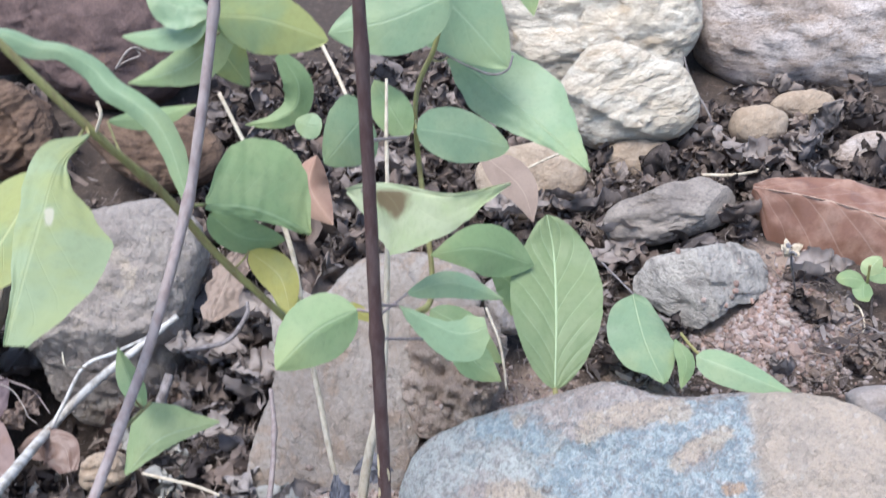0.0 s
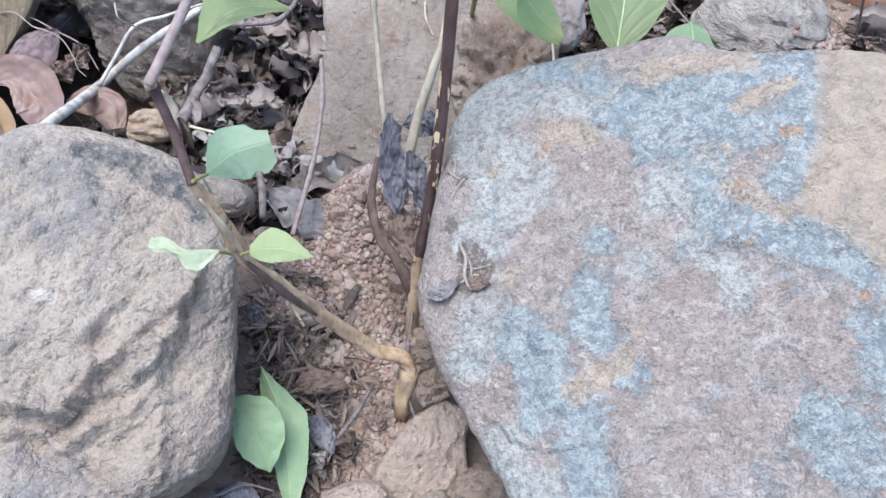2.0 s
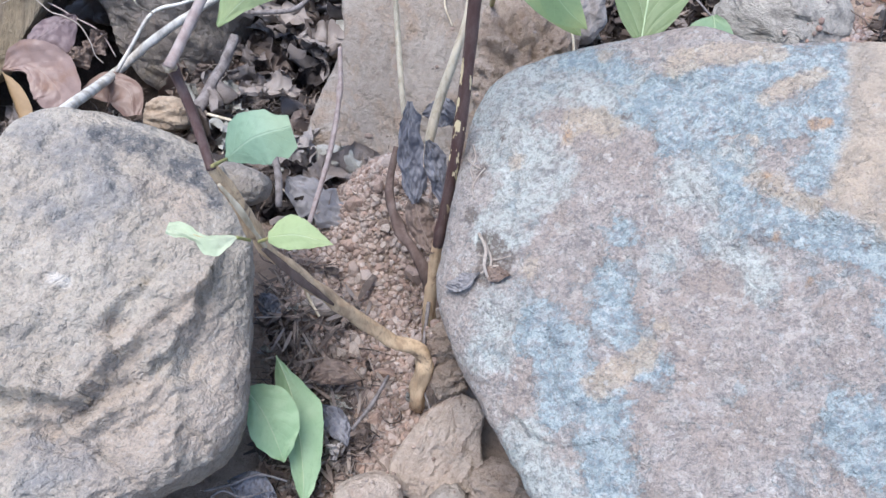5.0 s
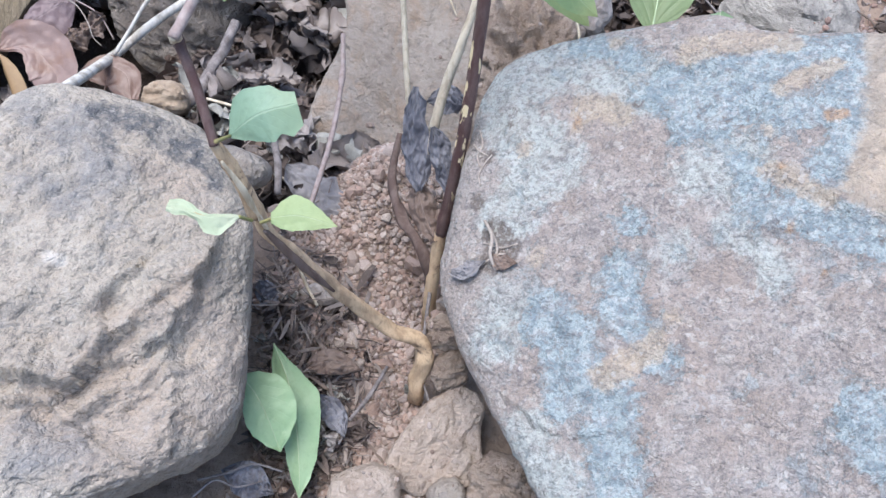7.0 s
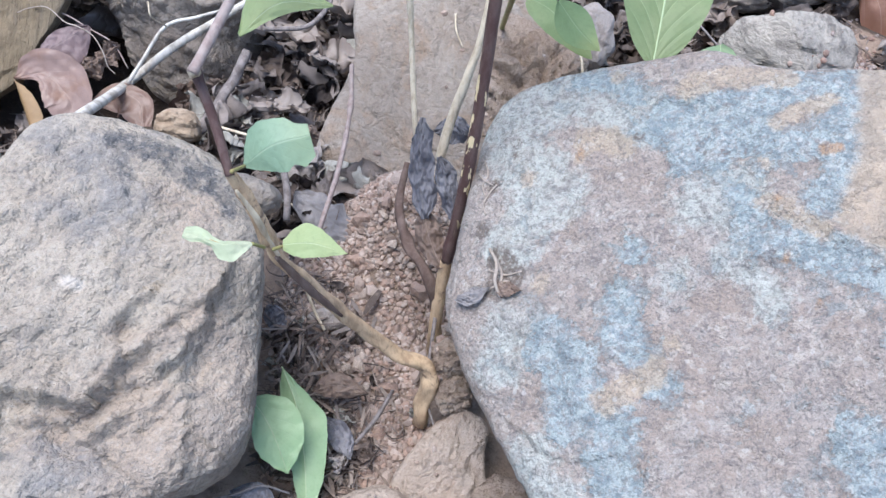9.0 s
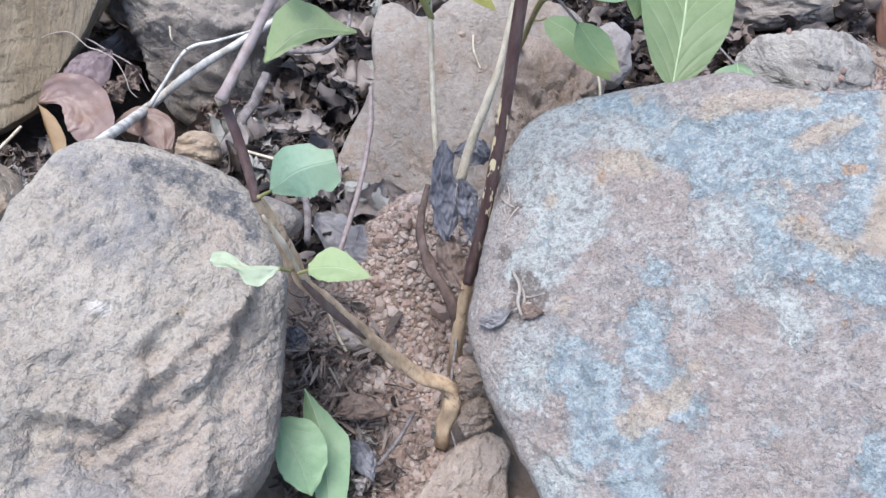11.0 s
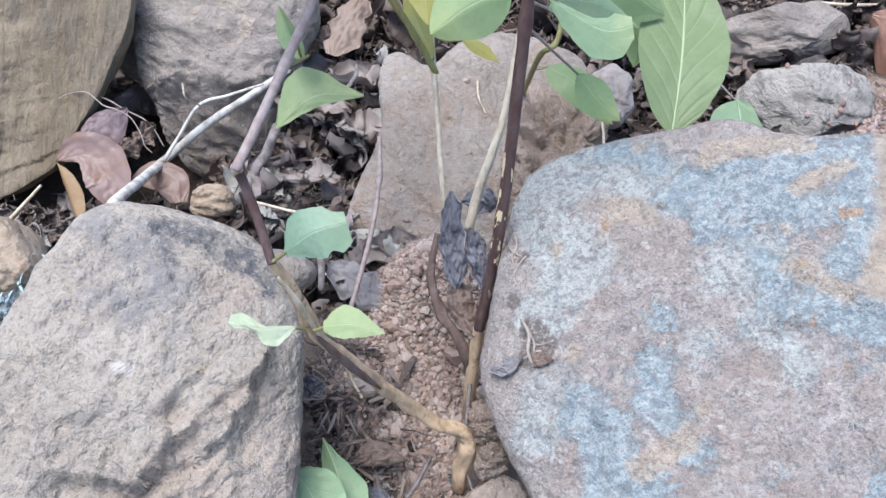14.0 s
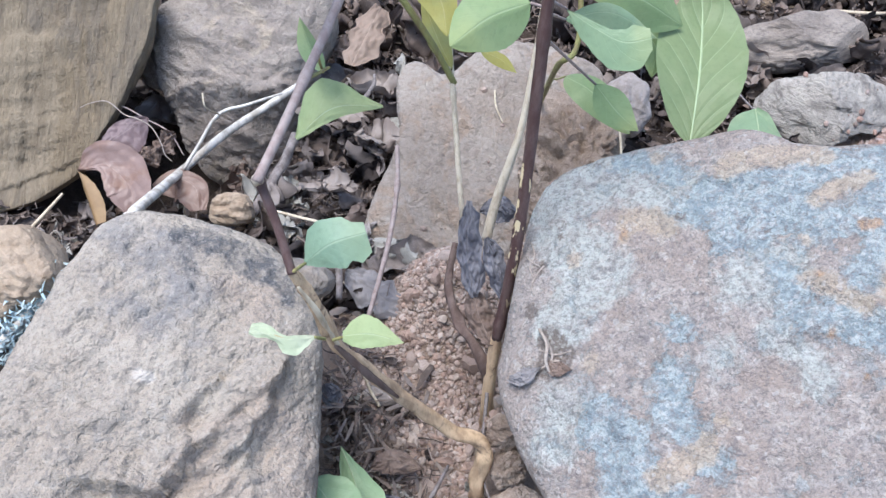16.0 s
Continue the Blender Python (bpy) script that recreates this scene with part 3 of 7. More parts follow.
def stone(name, centre, normal, radii, up, down, material, label, seed=1, flat=2.8, rough=0.02, ledge=0.0, chip=0.0, res=56, cuts=(), category="stone", group="", down_flat=2.0, kind="", creases=()):
    """A stone by the outline of its rim (radii round its middle), its rise and depth to both sides of the rim, and flat breaks."""
    n = Vector(normal).normalized()
    u = (Vector((1, 0, 0)) - n * n.x).normalized()
    v = n.cross(u)
    size = sum(radii) / len(radii)
    m = len(radii)

    def rim(w):
        k = (w / (2 * math.pi) % 1.0) * m
        j, t = int(k), k - int(k)
        a, b, c, d = (radii[(j + o) % m] for o in (-1, 0, 1, 2))
        return 0.5 * (2 * b + (c - a) * t + (2 * a - 5 * b + 4 * c - d) * t * t + (3 * b - a - 3 * c + d) * t**3)

    breaks = [(Vector(cn).normalized(), cd * size) for cn, cd in cuts]
    verts, faces = [], []
    c0 = Vector(centre)
    # two square patches, bent to discs, that meet at the rim
    for half in (1, -1):
        e, tall = (flat, up) if half > 0 else (down_flat, down)
        base = len(verts)
        for j in range(res + 1):
            for i in range(res + 1):
                a, b = 2 * i / res - 1, 2 * j / res - 1
                if abs(a) >= abs(b):
                    r, w = abs(a), (math.pi / 4) * (b / a) if a else 0.0
                    w = w if a >= 0 else w + math.pi
                else:
                    r, w = abs(b), math.pi / 2 - (math.pi / 4) * (a / b)
                    w = w if b >= 0 else w + math.pi
                rr = math.cos((1 - r) ** 1.35 * math.pi / 2)
                hh = half * max(0.0, 1 - rr**e) ** (1 / e)
                out = (u * math.cos(w) + v * math.sin(w)) * (rim(w) * rr)
                p = out + n * (hh * tall)
                big, ridge, mid, chips = rough_height(c0 + p, seed, size)
                flatway = out.normalized() if out.length > 1e-9 else n
                way = (flatway * (rr**2) + n * half * (1 - rr**2 + 0.02)).normalized()
                calm = 0.3 + 0.7 * (1 - rr**6)
                p = p + way * calm * (size * rough * (0.7 * big + mid) + ledge * size * (ridge - 0.75) + chip * size * chips)
                for cn, cd in breaks:
                    past = p.dot(cn) - cd
                    if past > 0:
                        p = p - cn * past * 0.82
                verts.append(p)
        for j in range(res):
            for i in range(res):
                q = base + j * (res + 1) + i
                faces.append((q, q + 1, q + res + 2, q + res + 1) if half > 0 else (q, q + res + 1, q + res + 2, q + 1))
    if creases:
        verts = break_along(verts, c0, n, u, v, creases)
    ob = mesh_object(name, verts, faces, material)
    bm = bmesh.new()
    bm.from_mesh(ob.data)
    bmesh.ops.remove_doubles(bm, verts=bm.verts, dist=1e-5)
    bmesh.ops.recalc_face_normals(bm, faces=bm.faces)
    bm.to_mesh(ob.data)
    bm.free()
    ob.data.polygons.foreach_set("use_smooth", [True] * len(ob.data.polygons))
    for v in ob.data.vertices:
        v.co = v.co + c0
    return tagged(ob, label, category, group, kind)


def paint_stains(ob, centre, normal, name, strokes, area=()):
    """Each vertex's distance in millimetres, in the plane of the stone's face, to strokes (radius, points) or to the inside of an area."""
    n = Vector(normal).normalized()
    u = (Vector((1, 0, 0)) - n * n.x).normalized()
    v = n.cross(u)
    co = np.empty(len(ob.data.vertices) * 3)
    ob.data.vertices.foreach_get("co", co)
    co = (co.reshape(-1, 3) - np.array(centre)) * 1000
    p = np.stack([co @ np.array(u), co @ np.array(v)], 1)
    best = np.full(len(p), 99.0)

    def near(a, b):
        way = b - a
        t = np.clip((p - a) @ way / max(way @ way, 1e-9), 0, 1)
        return np.linalg.norm(p - a - t[:, None] * way, axis=1)

    for r, line in strokes:
        q = np.array(line, float)
        for k in range(max(1, len(q) - 1)):
            best = np.minimum(best, near(q[k], q[min(k + 1, len(q) - 1)]) - r)
    if area:
        q = np.array(area, float)
        inside = np.zeros(len(p), bool)
        for a, b in zip(q, np.roll(q, -1, 0)):
            best = np.minimum(best, near(a, b))
            cross = (a[1] > p[:, 1]) != (b[1] > p[:, 1])
            at = (b[0] - a[0]) * (p[:, 1] - a[1]) / (b[1] - a[1] if b[1] != a[1] else 1e-9) + a[0]
            inside ^= cross & (p[:, 0] < at)
        best = np.where(inside, -best, best)
    ob.data.attributes.new(name, "FLOAT", "POINT").data.foreach_set("value", best.astype(np.float32))


def blade_mesh(spine, half, normal, fold=0.25, curl=0.0, wave=0.03, shape=(0.85, 1.0), res=(26, 10), seed=0.0, skew=0.0, twist=0.0, bite=None, gnaw=0.0, sides=(1.0, 1.0), prof=None, crinkle=0.0):
    """A leaf blade along its midrib: ovate outline, V fold, rolled margins, waves and, where gnawed, a missing end."""
    line = catmull(spine, 12)
    lengths = [0.0]
    for a, b in zip(line, line[1:]):
        lengths.append(lengths[-1] + (b - a).length)
    total = lengths[-1]
    ns, nc = res
    nrm = Vector(normal).normalized()
    verts, uvs, faces = [], [], []
    for i in range(ns + 1):
        s = i / ns
        want = s * total
        k = max(j for j in range(len(lengths)) if lengths[j] <= want + 1e-9)
        k = min(k, len(line) - 2)
        f = (want - lengths[k]) / max(lengths[k + 1] - lengths[k], 1e-9)
        q = line[k].lerp(line[k + 1], f)
        ahead = (line[min(k + 2, len(line) - 1)] - line[max(k - 1, 0)]).normalized()
        side = ahead.cross(nrm).normalized()
        up = side.cross(ahead).normalized()
        if twist:
            turn = Matrix.Rotation(twist * (s - 0.5), 3, ahead)
            side, up = turn @ side, turn @ up
        w = half * (math.sin(math.pi * min(1, s ** shape[0])) ** shape[1] * 0.97 + 0.03 * (1 - s))
        full = w
        for j in range(nc + 1):
            c = 2 * j / nc - 1
            w = full * sides[0 if c < 0 else 1]
            if prof:
                row = prof[0 if c < 0 else 1]
                at = s * (len(row) - 1)
                k0 = min(int(at), len(row) - 2)
                f0 = at - k0
                f0 = f0 * f0 * (3 - 2 * f0) * 0.5 + f0 * 0.5
                w = half * (row[k0] + (row[k0 + 1] - row[k0]) * f0)
            lift = -fold * abs(c) * w + curl * c * c * w
            wob = wave * half * (noise.noise(Vector((s * 5 + seed, c * 1.5, seed))) * 2 * abs(c) + noise.noise(Vector((s * 12, c * 4, seed + 9))) * 0.5 + noise.noise(Vector((s * 26, c * 8, seed + 5))) * 0.22)
            if crinkle:
                wob += crinkle * half * (abs(noise.noise(Vector((s * 7 + seed, c * 3, 1.0)))) + 0.6 * abs(noise.noise(Vector((s * 15 - c * 5, c * 7 + seed, 4.0)))) - 0.3)
            edge = 1 + 0.03 * noise.noise(Vector((s * 16, c * 3 + seed, seed)))
            verts.append(q + side * (w * c * edge + skew * w * (1 - abs(c))) + up * (lift + wob))
            uvs.append((s, 0.5 + c / 2))
    end = int(ns * bite) if bite else ns
    for i in range(end):
        for j in range(nc):
            a = i * (nc + 1) + j
            s, c = i / ns, abs(2 * (j + 0.5) / nc - 1)
            if gnaw and c > 0.95 - gnaw * (s > 0.3) * (1 + 3 * noise.noise(Vector((s * 7, 1.5 * (j < nc / 2), seed)))):
                continue
            faces.append((a, a + 1, a + nc + 2, a + nc + 1))
    return verts, faces, uvs


def leaf(name, spine, half, normal, material, parent=None, stalk=None, stalk_r=0.0006, stalk_mat=None, label="", rib=0.0, rib_mat=None, **more):
    v, f, uv = blade_mesh(spine, half, normal, **more)
    ob = mesh_object(name, v, f, material, uvs=uv)
    if label:
        ob["label"] = label
    if parent is not None:
        keep(ob, parent)
        if not stalk:
            LOOSE_LEAVES.append((ob, spine, parent))
    if stalk:
        sv, sf = tube_mesh(stalk, [stalk_r * 1.2, stalk_r], 6, 7)
        st = mesh_object("leaf_stalk", sv, sf, stalk_mat or STEM_GREEN)
        st.parent = ob
    if rib:
        lift = Vector(normal).normalized() * rib * 0.3
        rv, rf = tube_mesh([Vector(p) + lift for p in spine], [rib, rib * 0.8, rib * 0.3], 10, 6)
        mid = mesh_object("midrib", rv, rf, rib_mat or RIB_GREEN)
        mid.parent = ob
    return ob


def crumple(name, at, size, material, turn, seed, amount=0.45, long=1.6, res=(22, 12), roll=0.8):
    """A dry leaf, curled and crumpled."""
    ns, nc = res
    verts, uvs, faces = [], [], []
    for i in range(ns + 1):
        s = i / ns
        w = (math.sin(math.pi * min(1, s**0.8)) ** 0.8 + 0.04) * 0.5
        for j in range(nc + 1):
            c = 2 * j / nc - 1
            a = c * roll * (1 + 0.6 * noise.noise(Vector((s * 2, seed, 0))))
            x = (s - 0.5) * long
            y = w * math.sin(a) / max(roll, 0.2)
            z = w * (1 - math.cos(a)) / max(roll, 0.2) + 0.5 * roll * 0.4 * (s - 0.5) ** 2
            q = Vector((x * 2.2, y * 2.2, seed))
            d = noise.noise_vector(q) * amount * 0.35 + noise.noise_vector(q * 2.7) * amount * 0.22 + noise.noise_vector(q * 6.5) * amount * 0.08
            verts.append(Vector((x, y, z)) * size + d * size)
            uvs.append((s, 0.5 + c / 2))
    for i in range(ns):
        for j in range(nc):
            a = i * (nc + 1) + j
            faces.append((a, a + 1, a + nc + 2, a + nc + 1))
    ob = mesh_object(name, verts, faces, material, uvs=uvs)
    ob.matrix_world = pose(*at, *turn)
    return ob


# ---- ground ----
def ground_height(x, y):
    """The bed of soil between the stones, with a shallow gully and small heaps."""
    q = Vector((x, y, 0.37))
    z = -0.012 + 0.014 * noise.noise(q * 7) + 0.006 * noise.noise(q * 22) + 0.0025 * noise.noise(q * 60)
    z -= 0.045 * math.exp(-(((x + 0.29) / 0.08) ** 2) - ((y - 0.34) / 0.08) ** 2)
    z += 0.03 * math.exp(-(((x - 0.02) / 0.05) ** 2) - ((y - 0.28) / 0.05) ** 2)
    z += 0.02 * math.exp(-(((x - 0.24) / 0.08) ** 2) - ((y - 0.42) / 0.07) ** 2)
    z += 0.022 * (0.5 + 0.5 * math.tanh((y - 0.47) / 0.05)) * (0.5 + 0.5 * math.tanh((x - 0.05) / 0.06))
    z += 0.016 * math.exp(-(((x + 0.05) / 0.035) ** 2) - ((y - 0.205) / 0.03) ** 2)
    z += 0.040 * math.exp(-(((x + 0.062) / 0.030) ** 2) - ((y - 0.228) / 0.032) ** 2)
    z += 0.020 * math.exp(-(((x + 0.108) / 0.028) ** 2) - ((y - 0.125) / 0.055) ** 2)
    return z


def spread(lo, hi, near, cells, far):
    """Grid lines that are close together in the middle and run out to the distance."""
    inner = np.linspace(lo, hi, cells)
    outer = near * np.geomspace(1.0, far / near, 16) - near
    return np.concatenate([lo - outer[:0:-1], inner, hi + outer[1:]])


xs, ys = spread(-0.55, 0.65, 0.1, 241, 60), spread(-0.25, 0.95, 0.1, 241, 60)
ground_verts = [(x, y, ground_height(x, y)) for y in ys for x in xs]
nx = len(xs)
ground_faces = [(j * nx + i, j * nx + i + 1, (j + 1) * nx + i + 1, (j + 1) * nx + i) for j in range(len(ys) - 1) for i in range(nx - 1)]
ground = tagged(mesh_object("ground", ground_verts, ground_faces, SOIL), "reddish brown gritty soil between the stones", "ground", kind="structure")

# ---- large stones ----
lichen_rock = stone("boulder", (0.0903, 0.0558, 0.1161), (-0.360, -0.360, 0.861), [0.0925, 0.0960, 0.0979, 0.1009, 0.1055, 0.1121, 0.1211, 0.1308, 0.1399, 0.1432, 0.1413, 0.1381, 0.1356, 0.1336, 0.1364, 0.1447, 0.1470, 0.1491, 0.1538, 0.1595, 0.1640, 0.1600, 0.1500, 0.1413, 0.1341, 0.1293, 0.1256, 0.1187, 0.1116, 0.1045, 0.0991, 0.0954, 0.0930, 0.0919, 0.0919, 0.0928, 0.0951, 0.0986, 0.1029, 0.1017, 0.1019, 0.1033, 0.1061, 0.1106, 0.1094, 0.1038, 0.0999, 0.0975, 0.0964, 0.0965, 0.0972, 0.0933, 0.0908, 0.0895, 0.0893, 0.0903], 0.02, 0.11, ROCK_LICHEN,
      "large pale speckled rock crusted with blue-grey lichen and rusty stains", 3, 4.0, 0.024, 0.0, chip=0.004, res=210, creases=(([(26.9, 56.6), (37.3, 50.8), (44.0, 49.6), (49.2, 42.4), (56.1, 36.4), (69.9, 31.2)], 0.0030, 0.0, 0.014), ([(-78.6, -25.6), (-67.6, -31.6), (-56.1, -33.8), (-46.6, -31.2)], 0.0025, 0.0, 0.014), ([(-46.8, 34.9), (-33.7, 30.5), (-30.7, 37.1)], 0.0012, 0.0, 0.008), ([(-35.0, 114.1), (-25.6, 114.6), (-16.6, 111.9)], 0.0016, 0.0, 0.008)), category="rock")
# cracks and ledges of the grey rock: line in millimetres on its face, depth, step, width
GREY_LEDGES = (([(72.2, -44.5), (73.5, -35.3), (71.1, -25.0), (67.3, -12.9), (64.4, 3.4), (67.3, 13.0), (69.3, 23.4), (72.3, 40.3)], 0.0025, 0.7, 0.03), ([(11.2, -21.4), (23.2, -20.9), (32.3, -22.3), (38.0, -13.9), (38.8, -6.6), (43.0, -2.7)], 0.0095, 0.15, 0.022), ([(40.6, -2.7), (36.4, 7.6), (37.3, 16.0), (42.4, 21.5), (45.6, 25.9)], 0.0045, 0.05, 0.016), ([(32.3, -22.3), (39.3, -10.4), (47.5, -8.6), (51.1, -9.3), (56.9, -2.8), (61.1, 3.3), (64.8, 12.6), (68.4, 23.4), (70.8, 32.1)], 0.0065, 0.1, 0.016))
GREY_CRACKS = (([(50.4, 7.1), (52.7, 14.7), (56.8, 19.9), (64.4, 25.2)], 0.004, 0, 0.012), ([(54.9, -22.7), (57.7, -15.0), (60.6, -8.0), (63.5, -1.7)], 0.0035, 0, 0.011), ([(14.1, -30.4), (27.0, -28.8), (37.6, -34.8), (40.3, -29.2), (46.1, -23.2)], 0.0045, 0, 0.014), ([(65.3, -45.0), (68.3, -34.7), (71.2, -29.8)], 0.0018, 0, 0.008), ([(19.6, -5.8), (27.3, -3.5), (36.0, -4.5)], 0.0012, 0, 0.008))
grey_rock = stone("boulder", (-0.1899, 0.0482, 0.0867), (0.120, -0.299, 0.947), [0.0919, 0.0917, 0.0939, 0.0991, 0.1054, 0.1108, 0.1086, 0.1059, 0.1048, 0.1012, 0.0817, 0.0668, 0.0569, 0.0506, 0.0473, 0.0470, 0.0515, 0.0596, 0.0741, 0.0837, 0.0827, 0.0848, 0.0907, 0.0860, 0.0804, 0.0784, 0.0785, 0.0769, 0.0778, 0.0823, 0.0901, 0.0942], 0.022, 0.11, ROCK_GREY,
      "large grey-tan rock with a rough chipped face and darker top", 8, 3.6, 0.04, 0.05, chip=0.012, res=230, creases=GREY_LEDGES + GREY_CRACKS, category="rock")

# stains on the two large rocks: radius and line in millimetres on the stone's face
FACE_LICHEN = (0.0903, 0.0558, 0.1161), (-0.360, -0.360, 0.861)
FACE_GREY = (-0.1899, 0.0482, 0.0867), (0.120, -0.299, 0.947)
UPPER_LICHEN = [(6.4, [(-23.3, 113.6), (5.0, 113.5), (15.6, 119.6), (34.4, 121.9)]), (11.1, [(-31.8, 104.4), (-14.2, 101.4), (-1.1, 98.7)]), (6.9, [(7.3, 88.2), (27.8, 98.3), (33.1, 111.0)]), (6.9, [(32.8, 101.0), (32.4, 83.2), (25.2, 66.6)]), (6.4, [(-24.5, 85.7), (-15.7, 84.9)]), (6.9, [(-3.1, 69.3), (2.2, 54.0)]), (8.0, [(15.2, 52.5), (26.8, 47.3), (42.5, 42.3), (54.3, 35.4)]), (5.3, [(-45.7, 118.0), (-54.8, 127.6), (-72.7, 130.3)])]
LOWER_LICHEN = [(6.9, [(-46.6, 29.3), (-44.7, 16.8), (-38.1, 7.4)]), (10.6, [(-71.0, 7.9), (-62.7, -2.8), (-61.0, -16.5)]), (9.0, [(-44.5, -22.1), (-45.3, -35.2), (-41.1, -51.1), (-38.7, -64.3)]), (11.1, [(37.9, -21.7), (44.4, -30.7)]), (8.0, [(55.4, 3.1), (60.8, -8.3)]), (5.3, [(-29.2, -5.2)]), (4.8, [(-43.2, 100.5)]), (7.4, [(53.3, 14.7)]), (5.3, [(-41.8, 48.5)])]
paint_stains(lichen_rock, *FACE_LICHEN, "lichen", UPPER_LICHEN + LOWER_LICHEN)
paint_stains(lichen_rock, *FACE_LICHEN, "film", [(14.6, [(-104.4, 110.4), (-86.7, 119.5), (-61.5, 119.5), (-46.1, 106.7)]), (13.2, [(-96.4, 89.6), (-83.1, 80.9), (-86.1, 60.4), (-93.3, 51.4)]), (9.3, [(-89.6, 17.1), (-93.5, -0.8)]), (11.9, [(-74.7, 72.3)]), (7.0, [(-6.9, 45.8), (7.2, 30.5)]), (8.0, [(-27.4, 37.0)]), (11.9, [(-75.3, -34.7), (-60.4, -54.4)]), (11.9, [(-17.6, 66.7), (-5.2, 76.1)])])
paint_stains(lichen_rock, *FACE_LICHEN, "sandy", [(5.3, [(-25.9, 119.5), (-19.3, 124.1), (-5.0, 125.4), (11.4, 125.1)]), (3.2, [(-56.2, 129.3)]), (5.3, [(-66.9, 97.5), (-57.3, 97.4), (-49.9, 92.3)]), (2.1, [(-67.3, 88.2)]), (3.7, [(8.3, 102.4), (16.6, 108.6), (27.0, 111.8)]), (5.3, [(-48.8, -11.2), (-42.2, -6.2), (-32.8, 1.3)]), (2.7, [(-26.9, 12.2)]), (3.7, [(15.2, 65.4), (5.2, 68.9), (25.0, 57.5)]), (3.7, [(-78.8, 33.3)]), (3.2, [(-88.0, 79.9)]), (2.1, [(5.2, 84.7)])])
paint_stains(lichen_rock, *FACE_LICHEN, "rust", [(2.4, [(25.6, 90.5), (29.6, 90.7)]), (1.6, [(9.3, 70.3)]), (1.9, [(12.6, 46.5)]), (2.1, [(50.2, 24.9)]), (1.6, [(23.6, 29.1)]), (1.3, [(-68.6, 89.0), (-67.6, 93.2)]), (1.3, [(2.1, 86.3)])])
# dirt, plus painted shade under the sandy ledge: the stroke at (41.8, 42.6)
paint_stains(lichen_rock, *FACE_LICHEN, "dirt_shade", [(2.1, [(-96.0, 98.2)]), (1.3, [(-96.5, 92.1)]), (1.3, [(41.8, 42.6)]), (5.8, [(-97.1, 43.7), (-91.6, 36.4), (-96.5, 31.9)]), (2.7, [(-104.7, 77.6)]), (3.7, [(-107.0, 57.4)]), (1.9, [(-44.3, 97.7)])])
paint_stains(lichen_rock, *FACE_LICHEN, "side", [], [(37.1, 127.4), (36.5, 85.3), (28.0, 61.9), (32.7, 54.8), (38.3, 51.4), (44.0, 49.6), (49.2, 41.8), (62.9, 31.0), (70.3, 35.5), (120.0, 60.0), (120.0, 170.0), (37.0, 170.0)])
paint_stains(grey_rock, *FACE_GREY, "dark_top", [(6.4, [(14.8, 90.2), (27.1, 89.0), (41.6, 85.7), (55.0, 78.5)]), (4.2, [(60.3, 75.6), (66.6, 67.4)]), (2.7, [(18.2, 79.5), (27.5, 63.4)]), (1.1, [(37.7, 71.4)])])
paint_stains(grey_rock, *FACE_GREY, "grey_top", [(10.6, [(-8.8, 85.8), (11.8, 78.1), (24.0, 60.0)]), (5.3, [(2.5, 49.1), (15.9, 46.9)]), (3.2, [(32.9, 47.9), (33.4, 40.8)]), (10.6, [(22.3, -46.8), (34.4, -47.4)])])
paint_stains(grey_rock, *FACE_GREY, "tan_flank", [(15.9, [(51.0, -15.4), (61.6, -26.7), (56.8, -42.2)]), (11.9, [(71.4, 16.9), (81.1, -2.9), (81.4, -26.2)]), (6.6, [(31.0, -21.9), (24.4, -27.3)]), (6.6, [(38.9, 69.7), (56.0, 63.4)]), (8.0, [(43.5, 4.1), (56.7, 10.9)]), (8.0, [(23.2, -36.3), (45.7, -39.2)])])
paint_stains(grey_rock, *FACE_GREY, "scar", [(2.2, [(15.0, 22.5), (20.0, 22.0)])])

stone("boulder", (-0.4024, 0.3391, 0.0500), (0.049, -0.706, 0.706), [0.1045, 0.1105, 0.1198, 0.1281, 0.1384, 0.1323, 0.1266, 0.1238, 0.1235, 0.1216, 0.1157, 0.1124, 0.1116, 0.1130, 0.1169, 0.1237, 0.1343, 0.1306, 0.1216, 0.1160, 0.1131, 0.1125, 0.1143, 0.1186, 0.1259, 0.1230, 0.1193, 0.1182, 0.1195, 0.1234, 0.1303, 0.1177, 0.1084, 0.1024, 0.0989, 0.0973, 0.0968, 0.0967, 0.0970, 0.0978, 0.0955, 0.0953, 0.0970, 0.1008], 0.006, 0.10, ROCK_OCHRE,
      "tall ochre slab with vertical weathering streaks", 5, 14.0, 0.02, 0.02, chip=0.012, res=150, down_flat=1.5, creases=(([(-0.3468, 0.3735, 0.0887), (-0.3477, 0.3481, 0.0635), (-0.3397, 0.3226, 0.0356), (-0.3423, 0.2969, 0.0114)], 0.003, 0.0, 0.03), ([(-0.3169, 0.3769, 0.0888), (-0.3149, 0.3517, 0.0646), (-0.3172, 0.3270, 0.0397)], 0.0035, 0.0, 0.02), ([(-0.3670, 0.2985, 0.0119), (-0.3667, 0.3337, 0.0482), (-0.3749, 0.3684, 0.0838)], 0.0025, 0.0, 0.03), ([(-0.3703, 0.2837, -0.0014), (-0.3522, 0.2918, 0.0042), (-0.3327, 0.2981, 0.0116)], 0.002, 0.0, 0.02)), category="rock")
